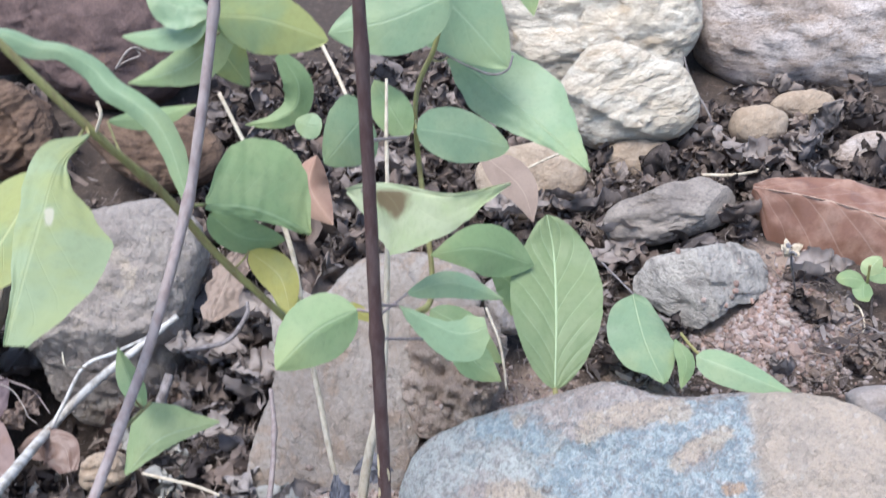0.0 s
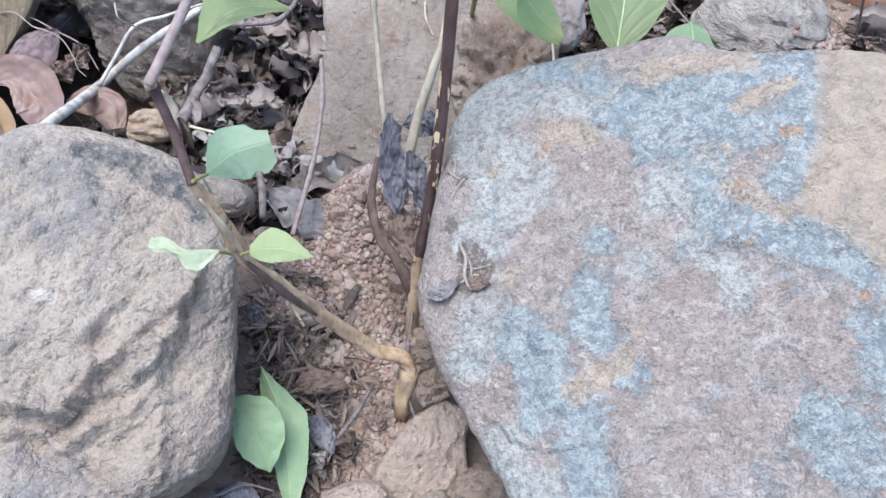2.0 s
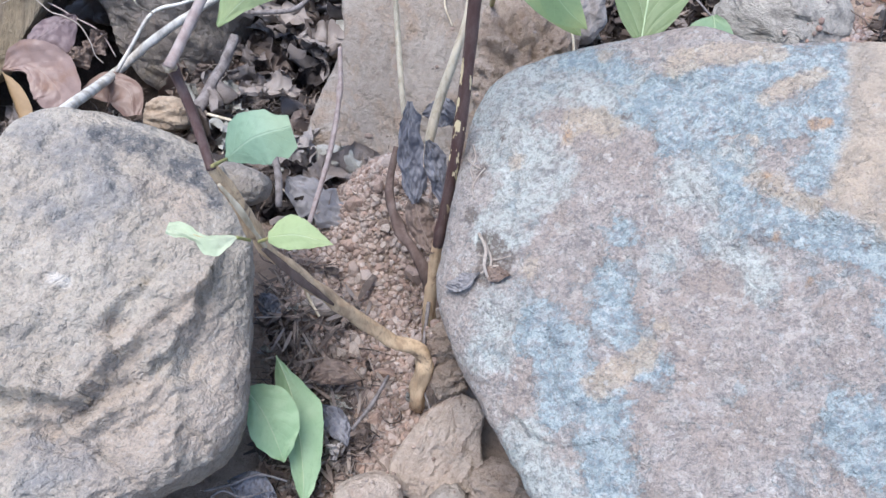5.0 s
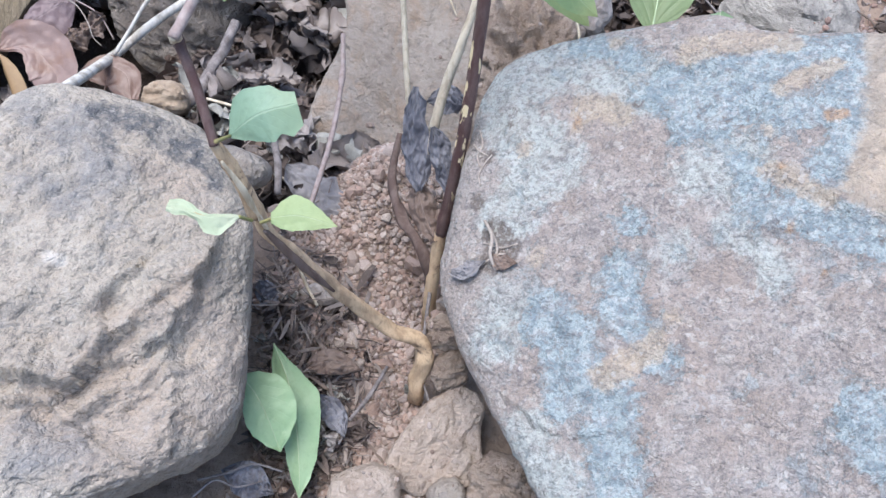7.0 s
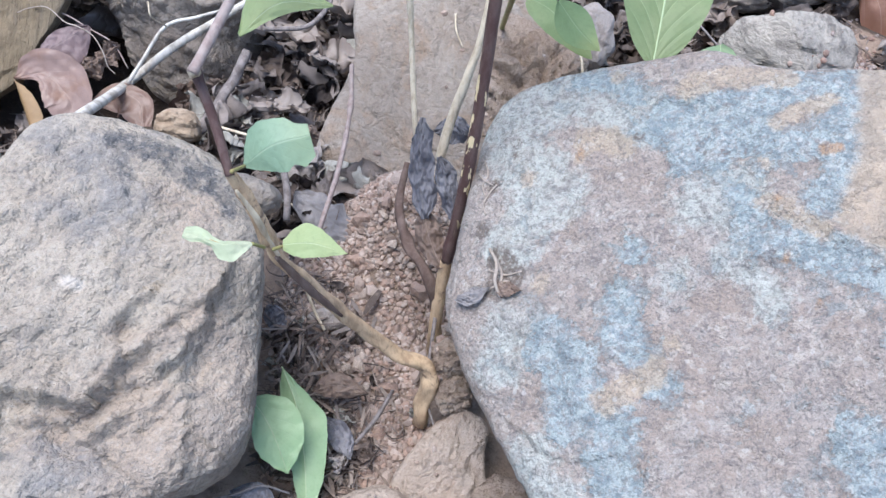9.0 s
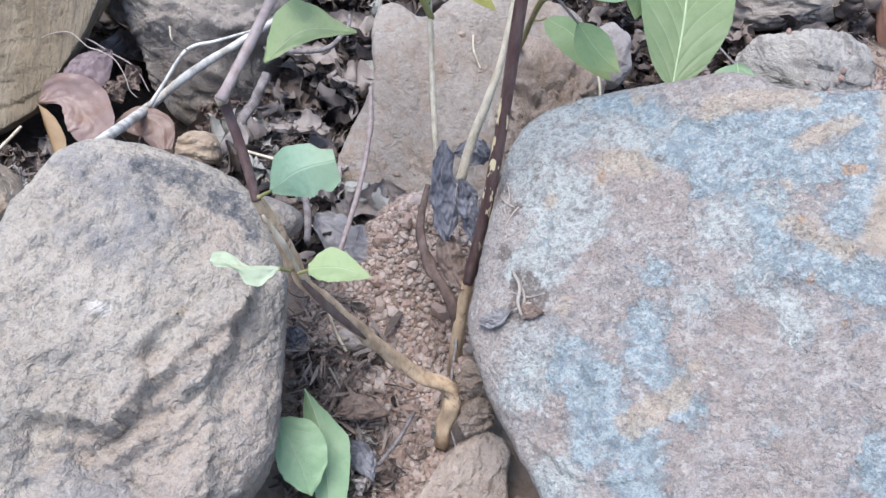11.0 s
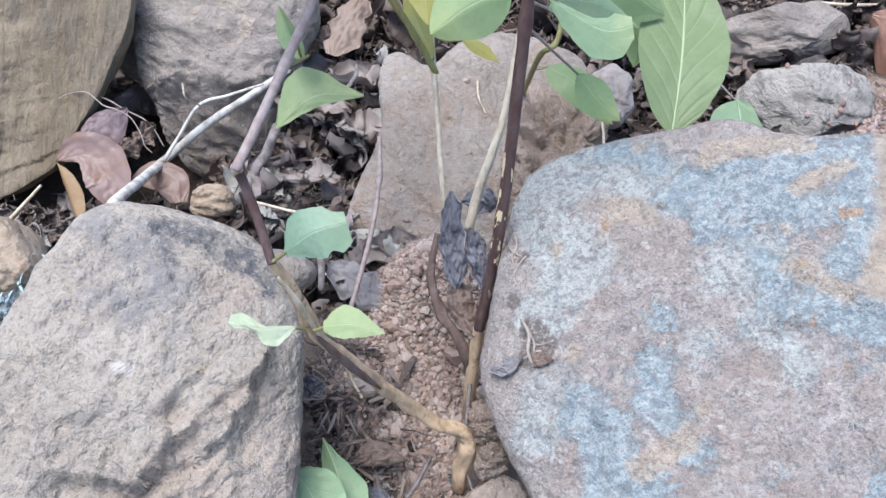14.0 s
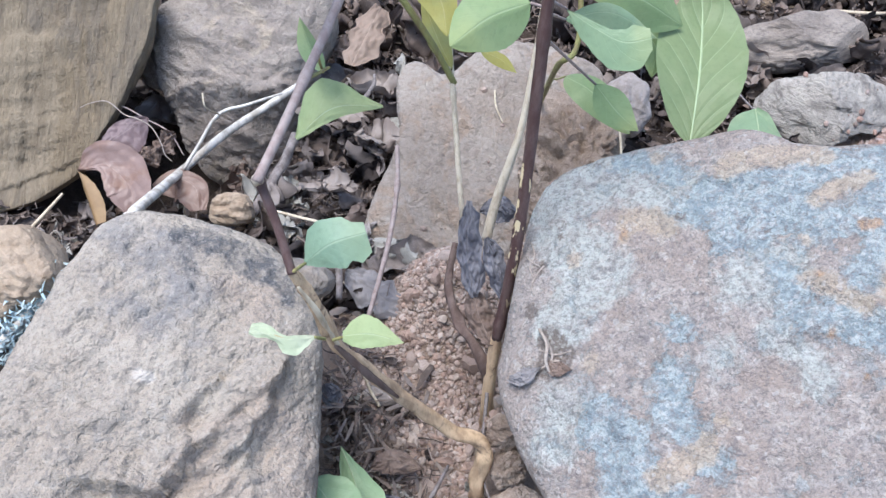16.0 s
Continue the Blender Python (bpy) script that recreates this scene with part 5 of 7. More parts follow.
bent = thing("woody_shrub", "bent woody plant with a tan root and a mauve-brown stem", "plant", (-0.0311, 0.0941, 0.0000))
tube("root", [(-0.0311, 0.0953, -0.0060), (-0.0318, 0.0944, 0.0050), (-0.0300, 0.1020, 0.0300), (-0.0443, 0.1007, 0.0424), (-0.0598, 0.0983, 0.0605), (-0.0734, 0.0930, 0.0826), (-0.0848, 0.0860, 0.1073), (-0.0935, 0.0814, 0.1260), (-0.0967, 0.0761, 0.1481), (-0.1012, 0.0747, 0.1642), (-0.1049, 0.0723, 0.1755)], [0.0036, 0.0038, 0.0036, 0.0034, 0.0030, 0.0029, 0.0024, 0.0028, 0.0024, 0.0017], ROOT_TAN, bent, sides=16, bumps=0.5, nodes=((0.18, 0.25), (0.62, 0.2), (0.76, 0.3), (0.9, 0.2)))
tube("bark_strip", [(-0.0700, 0.0905, 0.0800), (-0.0800, 0.0850, 0.1000), (-0.0872, 0.0812, 0.1150), (-0.0925, 0.0775, 0.1290)], [0.0007, 0.0017, 0.0015, 0.0008], STEM_BROWN, bent, sides=9, bumps=0.6)
tube("bark_strip", [(-0.0915, 0.0770, 0.1310), (-0.0952, 0.0745, 0.1450), (-0.0972, 0.0722, 0.1560), (-0.1026, 0.0712, 0.1690)], [0.0008, 0.0012, 0.0013, 0.0006], STRAW, bent, sides=9, bumps=0.6)
tube("stem", [(-0.1044, 0.0718, 0.1750), (-0.1074, 0.0762, 0.1829), (-0.1114, 0.0816, 0.1917), (-0.1174, 0.0876, 0.2050)], [0.0017, 0.0017, 0.0017], STEM_DARK, bent, sides=12, nodes=((0.98, 0.3),))
tube("stem", [(-0.1157, 0.0811, 0.2092), (-0.1104, 0.1000, 0.2189), (-0.1058, 0.1183, 0.2280), (-0.0984, 0.1448, 0.2438), (-0.0866, 0.1733, 0.2769), (-0.0806, 0.1852, 0.3001), (-0.0746, 0.2013, 0.3286), (-0.0709, 0.2103, 0.3482)], [0.0017, 0.0018, 0.0018, 0.0018, 0.0017], STEM_MAUVE, bent, sides=12, bumps=0.06, nodes=((0.0, 0.15), (0.28, 0.2), (0.58, 0.3), (0.9, 0.25)))
tube("broken_joint", [(-0.1178, 0.0868, 0.2046), (-0.1166, 0.0842, 0.2070), (-0.1157, 0.0822, 0.2096)], [0.0017, 0.0022, 0.0018], STRAW, bent, sides=12, bumps=0.4)
B = dict(parent=bent)
leaf("leaf", [(-0.0865, 0.0671, 0.1486), (-0.0760, 0.0676, 0.1509), (-0.0631, 0.0669, 0.1489)], 0.0080, LOW, PALE, label="small pale yellow-green leaf", fold=0.15, seed=15.0, res=(36, 14), prof=((0.25, 0.75, 1.00, 0.82, 0.55, 0.28, 0.02), (0.25, 0.55, 0.68, 0.62, 0.48, 0.25, 0.02)), stalk=[(-0.0912, 0.0706, 0.1412), (-0.0861, 0.0669, 0.1483)], **B)
leaf("leaf", [(-0.0944, 0.0581, 0.1574), (-0.1041, 0.0546, 0.1591), (-0.1172, 0.0555, 0.1614)], 0.0061, LOW, WHITISH, label="small bleached and gnawed pale leaf", fold=0.3, seed=16.0, wave=0.12, res=(40, 16), prof=((0.10, 0.55, 0.95, 0.85, 0.25, 0.20, 0.40, 0.30), (0.10, 0.25, 0.28, 0.20, 0.30, 0.55, 0.60, 0.35)), stalk=[(-0.0935, 0.0674, 0.1454), (-0.0944, 0.0581, 0.1574)], **B)
leaf("leaf", [(-0.1017, 0.0798, 0.1726), (-0.0922, 0.0825, 0.1814), (-0.0798, 0.0870, 0.1846)], 0.0104, (0.1, -0.6, 0.8), TEAL, label="blue-green leaf with a torn end", fold=0.25, seed=17.0, res=(40, 16), prof=((0.10, 0.60, 0.92, 1.00, 0.90, 0.82, 0.50, 0.40), (0.10, 0.45, 0.75, 0.92, 0.98, 0.80, 0.95, 0.70)), stalk=[(-0.1020, 0.0673, 0.1814), (-0.1017, 0.0798, 0.1726)], **B)
leaf("leaf", [(-0.1147, 0.1268, 0.1923), (-0.1009, 0.1346, 0.2028), (-0.0839, 0.1480, 0.1961)], 0.0174, (-0.1, -0.6, 0.8), PALE, fold=0.25, seed=18.0, res=(40, 16), prof=((0.04, 0.45, 0.78, 0.88, 0.62, 0.30, 0.03), (0.04, 0.14, 0.22, 0.22, 0.18, 0.10, 0.03)), stalk=[(-0.1049, 0.1177, 0.2274), (-0.1016, 0.1355, 0.2207)], **B)

leaf("leaf", [(-0.1036, 0.1340, 0.2194), (-0.1108, 0.1447, 0.2237), (-0.1171, 0.1560, 0.2285)], 0.0043, (0.5, -0.7, 0.5), GREEN, fold=0.5, seed=18.7, **B)
leaf("leaf", [(-0.0973, 0.2275, 0.2406), (-0.0779, 0.2340, 0.2327), (-0.0566, 0.2356, 0.2184)], 0.0339, (0.1, -0.62, 0.75), GREEN, label="folded dark green leaf", fold=0.3, curl=0.1, res=(44, 18), prof=((0.08, 0.55, 0.85, 0.99, 1.01, 0.93, 0.77, 0.46, 0.03), (0.06, 0.10, 0.12, 0.14, 0.12, 0.10, 0.08, 0.06, 0.02)), seed=19.0, stalk=[(-0.0852, 0.1756, 0.2765), (-0.0973, 0.2275, 0.2406)], **B)
leaf("leaf", [(-0.1025, 0.2451, 0.2227), (-0.0887, 0.2428, 0.2115), (-0.0705, 0.2459, 0.2072)], 0.0101, (0, -0.95, 0.2), GREEN, fold=0.2, shape=(0.7, 0.7), seed=19.5, **B)
leaf("leaf", [(-0.0759, 0.2145, 0.3292), (-0.0603, 0.2230, 0.3238), (-0.0392, 0.2275, 0.3133)], 0.0125, (0.1, -0.7, 0.7), YELLOW, fold=0.2, shape=(0.75, 0.7), seed=20.0, **B)
leaf("leaf", [(-0.0744, 0.2108, 0.3246), (-0.0863, 0.2159, 0.3116), (-0.1006, 0.2220, 0.3033), (-0.1175, 0.2291, 0.2962)], 0.0102, (0.2, -0.7, 0.6), PALE, fold=0.3, seed=21.0, res=(36, 14), prof=((0.60, 0.75, 0.75, 0.60, 0.40, 0.22, 0.03), (0.20, 0.70, 0.90, 0.85, 0.60, 0.30, 0.03)), **B)
leaf("leaf", [(-0.0779, 0.2142, 0.3289), (-0.0911, 0.2154, 0.3223), (-0.1118, 0.2197, 0.3198)], 0.0056, (0.2, -0.5, 0.8), SAGE, fold=0.4, shape=(0.75, 0.8), seed=22.0, **B)
leaf("leaf", [(-0.0767, 0.2154, 0.3304), (-0.0895, 0.2167, 0.3321), (-0.1011, 0.2216, 0.3384)], 0.0078, (0.2, -0.6, 0.8), SAGE, fold=0.3, seed=23.0, wave=0.2, **B)
leaf("leaf", [(-0.0780, 0.2139, 0.3253), (-0.0770, 0.2242, 0.3092), (-0.0717, 0.2307, 0.2932)], 0.0096, (0.1, -0.8, 0.5), YELLOW, fold=0.3, shape=(0.7, 0.8), seed=24.0, **B)
leaf("leaf", [(-0.0806, 0.3444, 0.2518), (-0.0727, 0.3401, 0.2382), (-0.0746, 0.3368, 0.2259), (-0.0856, 0.3323, 0.2202), (-0.1013, 0.3309, 0.2185)], 0.0083, (0.3, -0.7, 0.6), GREEN, label="curled green leaf", fold=0.4, seed=25.0, res=(36, 12), prof=((0.40, 0.85, 1.00, 0.90, 0.65, 0.35, 0.04), (0.40, 0.75, 0.95, 0.85, 0.60, 0.30, 0.04)), **B)

olive = thing("seedling", "leaning olive stalk with yellowing leaves", "plant", (-0.0788, 0.2466, 0.1597))
tube("stalk", [(-0.0640, 0.2375, 0.1480), (-0.0767, 0.2334, 0.1752), (-0.0977, 0.2300, 0.2115), (-0.1131, 0.2259, 0.2468), (-0.1271, 0.2109, 0.2844), (-0.1473, 0.2072, 0.3203), (-0.1601, 0.2088, 0.3386)], [0.0016, 0.0018, 0.0017, 0.0015], STEM_GREEN, olive, sides=9, nodes=((0.55, 0.4),))
leaf("leaf", [(-0.0860, 0.2389, 0.2065), (-0.0714, 0.2278, 0.2005), (-0.0658, 0.2132, 0.1899)], 0.0083, (0.1, -0.7, 0.7), GOLD, olive, label="small yellow leaf tinged with green", fold=0.3, shape=(0.75, 0.8), seed=26.0)
leaf("leaf", [(-0.1245, 0.1999, 0.2914), (-0.1300, 0.1822, 0.2899), (-0.1266, 0.1532, 0.2887), (-0.1214, 0.1225, 0.2884), (-0.1143, 0.0925, 0.2906)], 0.0173, (0.2, -0.8, 0.5), HOLED, olive, label="large pale yellow-green leaf with a scar", fold=0.25, seed=27.0, wave=0.05, res=(48, 20), prof=((0.03, 0.08, 0.34, 0.84, 1.30, 1.22, 1.10, 0.80, 0.30), (0.04, 0.50, 0.55, 0.45, 0.40, 0.30, 0.15, 0.08, 0.04)))
leaf("leaf", [(-0.1408, 0.1947, 0.2801), (-0.1496, 0.1741, 0.2701), (-0.1578, 0.1470, 0.2599)], 0.0170, (-0.1, -0.8, 0.5), YELLOW, olive, fold=0.25, shape=(0.8, 0.7), seed=28.0)

leaf("leaf", [(-0.1698, 0.2262, 0.3204), (-0.1564, 0.2268, 0.3177), (-0.1476, 0.2269, 0.3131), (-0.1381, 0.2277, 0.3107), (-0.1289, 0.2269, 0.3048), (-0.1216, 0.2219, 0.2984), (-0.1133, 0.2186, 0.2942), (-0.1049, 0.2140, 0.2882), (-0.0994, 0.2078, 0.2804), (-0.0962, 0.2016, 0.2724), (-0.0937, 0.1963, 0.2657)], 0.0053, (0.25, -0.65, 0.7), SAGE, olive, label="long curling sage-green leaf seen edge on", fold=0.35, curl=-0.3, seed=29.0, res=(56, 10), twist=0.5, prof=((0.20, 0.80, 0.85, 0.75, 0.85, 0.95, 0.90, 0.95, 0.90, 0.75, 0.45), (0.20, 0.75, 0.80, 0.60, 0.80, 0.90, 0.85, 0.90, 0.85, 0.70, 0.45)))
leaf("leaf", [(-0.1322, 0.2360, 0.2760), (-0.1134, 0.2417, 0.2750), (-0.0982, 0.2489, 0.2760)], 0.0051, (0, -0.5, 0.85), GREEN, olive, fold=0.3, seed=30.0)

dry_stalk = thing("dry_stalk", "bleached dry straw stalk standing in the soil", "stalk", (-0.0574, 0.2725, 0.0200), "dry stalks")
tube("stem", [(-0.0528, 0.2025, 0.0860), (-0.0555, 0.2066, 0.0988), (-0.0616, 0.2267, 0.1306), (-0.0653, 0.2385, 0.1498), (-0.0748, 0.2750, 0.1796), (-0.0871, 0.2943, 0.2042), (-0.1097, 0.3233, 0.2413)], [0.0015, 0.0014, 0.0014, 0.0013, 0.001], STRAW, dry_stalk, sides=9, nodes=((0.45, 0.3),))
leaf("leaf", [(-0.0655, 0.2383, 0.1567), (-0.0740, 0.2474, 0.1665), (-0.0848, 0.2622, 0.1823)], 0.0057, FACE, GOLD, dry_stalk, label="yellow strap-like leaf", fold=0.3, seed=31.0)
leaf("leaf", [(-0.0534, 0.2633, 0.1520), (-0.0427, 0.2615, 0.1491), (-0.0331, 0.2574, 0.1441)], 0.0041, LOW, GOLD, dry_stalk, label="small yellow leaf near the soil", fold=0.3, seed=31.5)
dry_stalk2 = thing("dry_stalk", "pale broken straw stalk leaning beside the dark stem", "stalk", (-0.0430, 0.2575, 0.0200), "dry stalks")
tube("stem", [(-0.0399, 0.1856, 0.0906), (-0.0362, 0.1955, 0.1113), (-0.0312, 0.2024, 0.1318), (-0.0269, 0.2116, 0.1545), (-0.0231, 0.2384, 0.2137), (-0.0230, 0.2664, 0.2494), (-0.0226, 0.2819, 0.2692)], [0.0025, 0.0024, 0.0016, 0.0010, 0.0007], STRAW, dry_stalk2, sides=9)

# petioles between leaves that hang clear and the nearest stem of their plant
for blade, spine, plant in LOOSE_LEAVES:
    ends = [(min((q - Vector(p)).length for q in STEM_LINES[plant.name]), Vector(p)) for p in (spine[0], spine[-1])] if STEM_LINES[plant.name] else []
    if ends and 0.003 < min(e[0] for e in ends) < 0.04:
        gap, base = min(ends, key=lambda e: e[0])
        root = min(STEM_LINES[plant.name], key=lambda q: (q - base).length)
        middle = base.lerp(root, 0.5) - Vector((0, 0, 0.08 * gap))
        sv, sf = tube_mesh([root, middle, base], [0.0006, 0.0005], 6, 6)
        mesh_object("leaf_stalk", sv, sf, STEM_GREEN).parent = blade

# ---- fallen green leaves ----
def fallen(spine, half, normal, material, label, **more):
    return tagged(leaf("fallen_leaf", spine, half, normal, material, **more), label, "leaf", "fallen leaves")


fallen([(-0.1082, 0.0683, 0.0408), (-0.0999, 0.0616, 0.0375), (-0.0926, 0.0530, 0.0330), (-0.0849, 0.0420, 0.0250)], 0.0128, (0.1, -0.4, 0.9), FRESH, "green oval leaf lying on another in the gully", rib=0.0003, fold=-0.12, wave=0.06, seed=40.0, res=(40, 16), prof=((0.03, 0.62, 1.02, 1.12, 1.08, 0.90, 0.52, 0.03), (0.03, 0.22, 0.46, 0.66, 0.74, 0.68, 0.42, 0.03)))
fallen([(-0.0985, 0.0901, 0.0352), (-0.0884, 0.0746, 0.0276), (-0.0816, 0.0575, 0.0190), (-0.0773, 0.0419, 0.0114), (-0.0752, 0.0310, 0.0060)], 0.0110, (-0.1, -0.45, 0.9), FRESH, "pointed green leaf lying on the soil", rib=0.0003, fold=0.30, wave=0.06, seed=41.0, res=(44, 16), prof=((0.03, 0.28, 0.62, 1.08, 1.02, 0.86, 0.72, 0.45, 0.05), (0.03, 0.45, 0.70, 0.72, 0.66, 0.60, 0.55, 0.40, 0.05)))
fallen([(0.1335, 0.3952, 0.0402), (0.1344, 0.3544, 0.0368), (0.1400, 0.3149, 0.0350)], 0.0227, (0.1, -0.7, 0.7), SAGE, "green leaf hanging behind the lichen rock", rib=0.0003, fold=0.2, shape=(0.8, 0.75), seed=42.0, wave=0.1)
fallen([(0.1552, 0.3542, 0.0365), (0.1572, 0.3307, 0.0389), (0.1481, 0.3057, 0.0395)], 0.0066, (0.1, -0.7, 0.7), GREEN, "small green leaf beside the lichen rock", fold=0.2, seed=43.0)
fallen([(0.1579, 0.3187, 0.0560), (0.1820, 0.3050, 0.0546), (0.2125, 0.2890, 0.0503)], 0.0111, (0.1, -0.5, 0.8), SAGE, "narrow green leaf draped behind the rock", fold=0.3, seed=44.0, shape=(0.6, 0.8))
sprout = thing("seedling", "tiny green seedling with round leaves", "plant", (0.3163, 0.4273, 0.0100))
tube("stalk", [(0.3233, 0.4386, 0.0000), (0.3169, 0.4300, 0.0188), (0.3145, 0.4300, 0.0351)], [0.0012, 0.001], STEM_GREEN, sprout, sides=7)
for k, sp in enumerate(([(0.3148, 0.4305, 0.0195), (0.3043, 0.4321, 0.0216), (0.2938, 0.4314, 0.0208)], [(0.3148, 0.4305, 0.0195), (0.3115, 0.4210, 0.0155), (0.3120, 0.4134, 0.0139)], [(0.3170, 0.4326, 0.0221), (0.3267, 0.4338, 0.0237), (0.3402, 0.4319, 0.0212)], [(0.3170, 0.4326, 0.0221), (0.3213, 0.4377, 0.0287), (0.3277, 0.4416, 0.0336)])):
    leaf("leaf", sp, 0.0076, (0, -0.4, 0.9), PALE if k == 3 else GREEN, sprout, fold=0.2, shape=(0.8, 0.6), seed=45.0 + k)

# ---- dry leaves of note ----
def dry(spine, half, normal, material, label, **more):
    return tagged(leaf("dry_leaf", spine, half, normal, material, **more), label, "dry leaf", "dry leaves")


dry([(0.2500, 0.5159, 0.0476), (0.2987, 0.5015, 0.0452), (0.3463, 0.4837, 0.0385), (0.3984, 0.4635, 0.0287)], 0.0447, (0.05, -0.6, 0.8), RUSSET, "large russet dry leaf with pale side veins", rib=0.0007, rib_mat=RIB_TAN, fold=0.5, seed=50.0, curl=-0.08, wave=0.10, res=(48, 22), prof=((0.06, 0.34, 0.50, 0.60, 0.66, 0.72, 0.60, 0.40, 0.03), (0.08, 0.82, 1.12, 1.20, 1.12, 0.95, 0.70, 0.40, 0.03)))
dry([(-0.3214, 0.2898, 0.0149), (-0.3040, 0.2950, 0.0170), (-0.2850, 0.2850, 0.0085), (-0.2790, 0.2715, -0.0020)], 0.0195, (0.1, -0.5, 0.85), PINKISH, "pinkish brown dry leaf with an insect hole and curled rim", fold=-0.12, curl=0.22, wave=0.07, seed=51.0, res=(60, 26), prof=((0.03, 0.55, 0.80, 0.95, 0.98, 0.80, 0.62, 0.35), (0.03, 0.18, 0.30, 0.52, 0.72, 0.80, 0.66, 0.30)))
dry([(-0.3204, 0.2886, 0.0140), (-0.3111, 0.2760, 0.0055), (-0.3005, 0.2597, -0.0053)], 0.0072, (-0.6, -0.3, 0.75), OLD_GOLD, "curled ochre edge of a dry leaf", fold=0.4, curl=-0.3, seed=52.0, res=(40, 14), prof=((0.05, 0.50, 0.80, 0.95, 1.00, 0.90, 0.70), (0.05, 0.40, 0.70, 0.85, 0.90, 0.80, 0.60)))
dry([(-0.3090, 0.3040, 0.0235), (-0.2977, 0.3151, 0.0280), (-0.2830, 0.3290, 0.0340)], 0.0150, (0.2, -0.6, 0.75), MAUVE_DRY, "mauve dry leaf tucked under the slab", fold=0.15, seed=53.0, wave=0.10, res=(56, 24), prof=((0.10, 0.40, 0.55, 0.60, 0.50, 0.30, 0.05), (0.10, 0.70, 1.05, 1.10, 0.95, 0.60, 0.10)))
dry([(-0.2850, 0.3050, 0.0170), (-0.2740, 0.3130, 0.0190), (-0.2640, 0.3260, 0.0230)], 0.0120, (0.3, -0.6, 0.75), UMBER, "black-brown crumpled leaf in the gap between the rocks", fold=0.4, seed=53.5, wave=0.5, res=(56, 24), crinkle=0.5, gnaw=0.15, prof=((0.30, 0.80, 0.45, 1.00, 0.60, 0.95, 0.20), (0.20, 0.60, 1.00, 0.55, 0.90, 0.50, 0.15)))
dry([(-0.2740, 0.2960, -0.0010), (-0.2610, 0.3045, 0.0020), (-0.2465, 0.3010, -0.0010), (-0.2404, 0.2870, -0.0090)], 0.0140, (0.25, -0.55, 0.8), BROWN_DRY, "brown dry leaf crossed by the white twig", fold=0.2, curl=0.15, seed=54.0, wave=0.08, res=(56, 24), prof=((0.20, 0.40, 0.50, 0.55, 0.60, 0.50, 0.35), (0.30, 0.90, 1.15, 1.20, 1.10, 0.90, 0.45)))
dry([(-0.0828, 0.4315, 0.1361), (-0.0876, 0.4188, 0.1199), (-0.0721, 0.4023, 0.0989)], 0.0136, (0.1, -0.6, 0.75), PEACH, "curled orange-brown dry leaf", fold=0.6, curl=-0.3, seed=55.0)
dry([(-0.1180, 0.3283, 0.1344), (-0.1230, 0.3096, 0.1268), (-0.1290, 0.2898, 0.1177)], 0.0107, (0.1, -0.6, 0.75), TAN_DRY, "torn pinkish brown dry leaf behind the olive stalk", fold=0.15, wave=0.2, seed=55.5, res=(48, 22), crinkle=0.10, prof=((0.50, 0.85, 0.60, 1.00, 0.90, 1.10, 0.70, 0.30), (0.40, 0.60, 1.00, 0.75, 0.95, 0.60, 0.80, 0.40)))
dry([(0.0291, 0.4832, 0.1042), (0.0562, 0.4510, 0.0955), (0.0649, 0.4267, 0.0807)], 0.0137, (-0.2, -0.6, 0.75), TAN_DRY, "flat tan dry leaf behind the seedling", fold=0.1, seed=56.0)
dry([(-0.1250, 0.2262, 0.0120), (-0.1065, 0.2161, 0.0080), (-0.0844, 0.2029, 0.0060)], 0.0120, (0, -0.3, 0.95), DUSK, "flat grey-purple dry leaf on the gravel", fold=0.15, wave=0.25, seed=57.0, res=(56, 24), crinkle=0.18, prof=((0.15, 0.60, 0.95, 0.80, 1.05, 0.70, 0.95, 0.35), (0.10, 0.70, 0.85, 1.05, 0.75, 1.00, 0.60, 0.20)))
dry([(-0.0493, 0.1818, 0.1194), (-0.0487, 0.1733, 0.1059), (-0.0464, 0.1645, 0.0923), (-0.0424, 0.1558, 0.0791)], 0.0064, (-0.2, -0.8, 0.5), INK, "withered grey leaf hanging from the straw", fold=0.35, curl=-0.3, wave=0.3, seed=58.0, res=(60, 26), crinkle=0.55, prof=((0.20, 0.75, 0.70, 1.05, 0.95, 1.10, 0.90, 0.25), (0.25, 0.60, 1.00, 0.85, 1.10, 0.90, 1.00, 0.35)))
dry([(-0.0394, 0.1716, 0.1058), (-0.0342, 0.1662, 0.0961), (-0.0295, 0.1609, 0.0867), (-0.0269, 0.1549, 0.0766)], 0.0055, (0.2, -0.8, 0.5), INK, "withered grey leaf beside the dark stem", fold=0.35, curl=-0.3, wave=0.3, seed=59.0, res=(60, 26), crinkle=0.55, prof=((0.20, 0.80, 1.10, 0.90, 0.75, 0.95, 0.60, 0.15), (0.15, 0.60, 0.95, 1.05, 0.90, 1.00, 0.55, 0.15)))
dry([(-0.0446, 0.2042, 0.0925), (-0.0344, 0.2028, 0.0972), (-0.0256, 0.1991, 0.0997)], 0.0076, (0.1, -0.6, 0.7), INK, "black shrivelled leaf behind the stems", fold=0.5, wave=0.35, seed=60.0, res=(56, 24), crinkle=0.5)
dry([(-0.0223, 0.0898, 0.1034), (-0.0160, 0.0882, 0.1099), (-0.0094, 0.0911, 0.1128)], 0.0040, (-0.4, -0.4, 0.85), DUSK, "shrivelled grey leaf stuck to the rock", fold=0.4, wave=0.35, seed=61.0, res=(56, 24), crinkle=0.5)
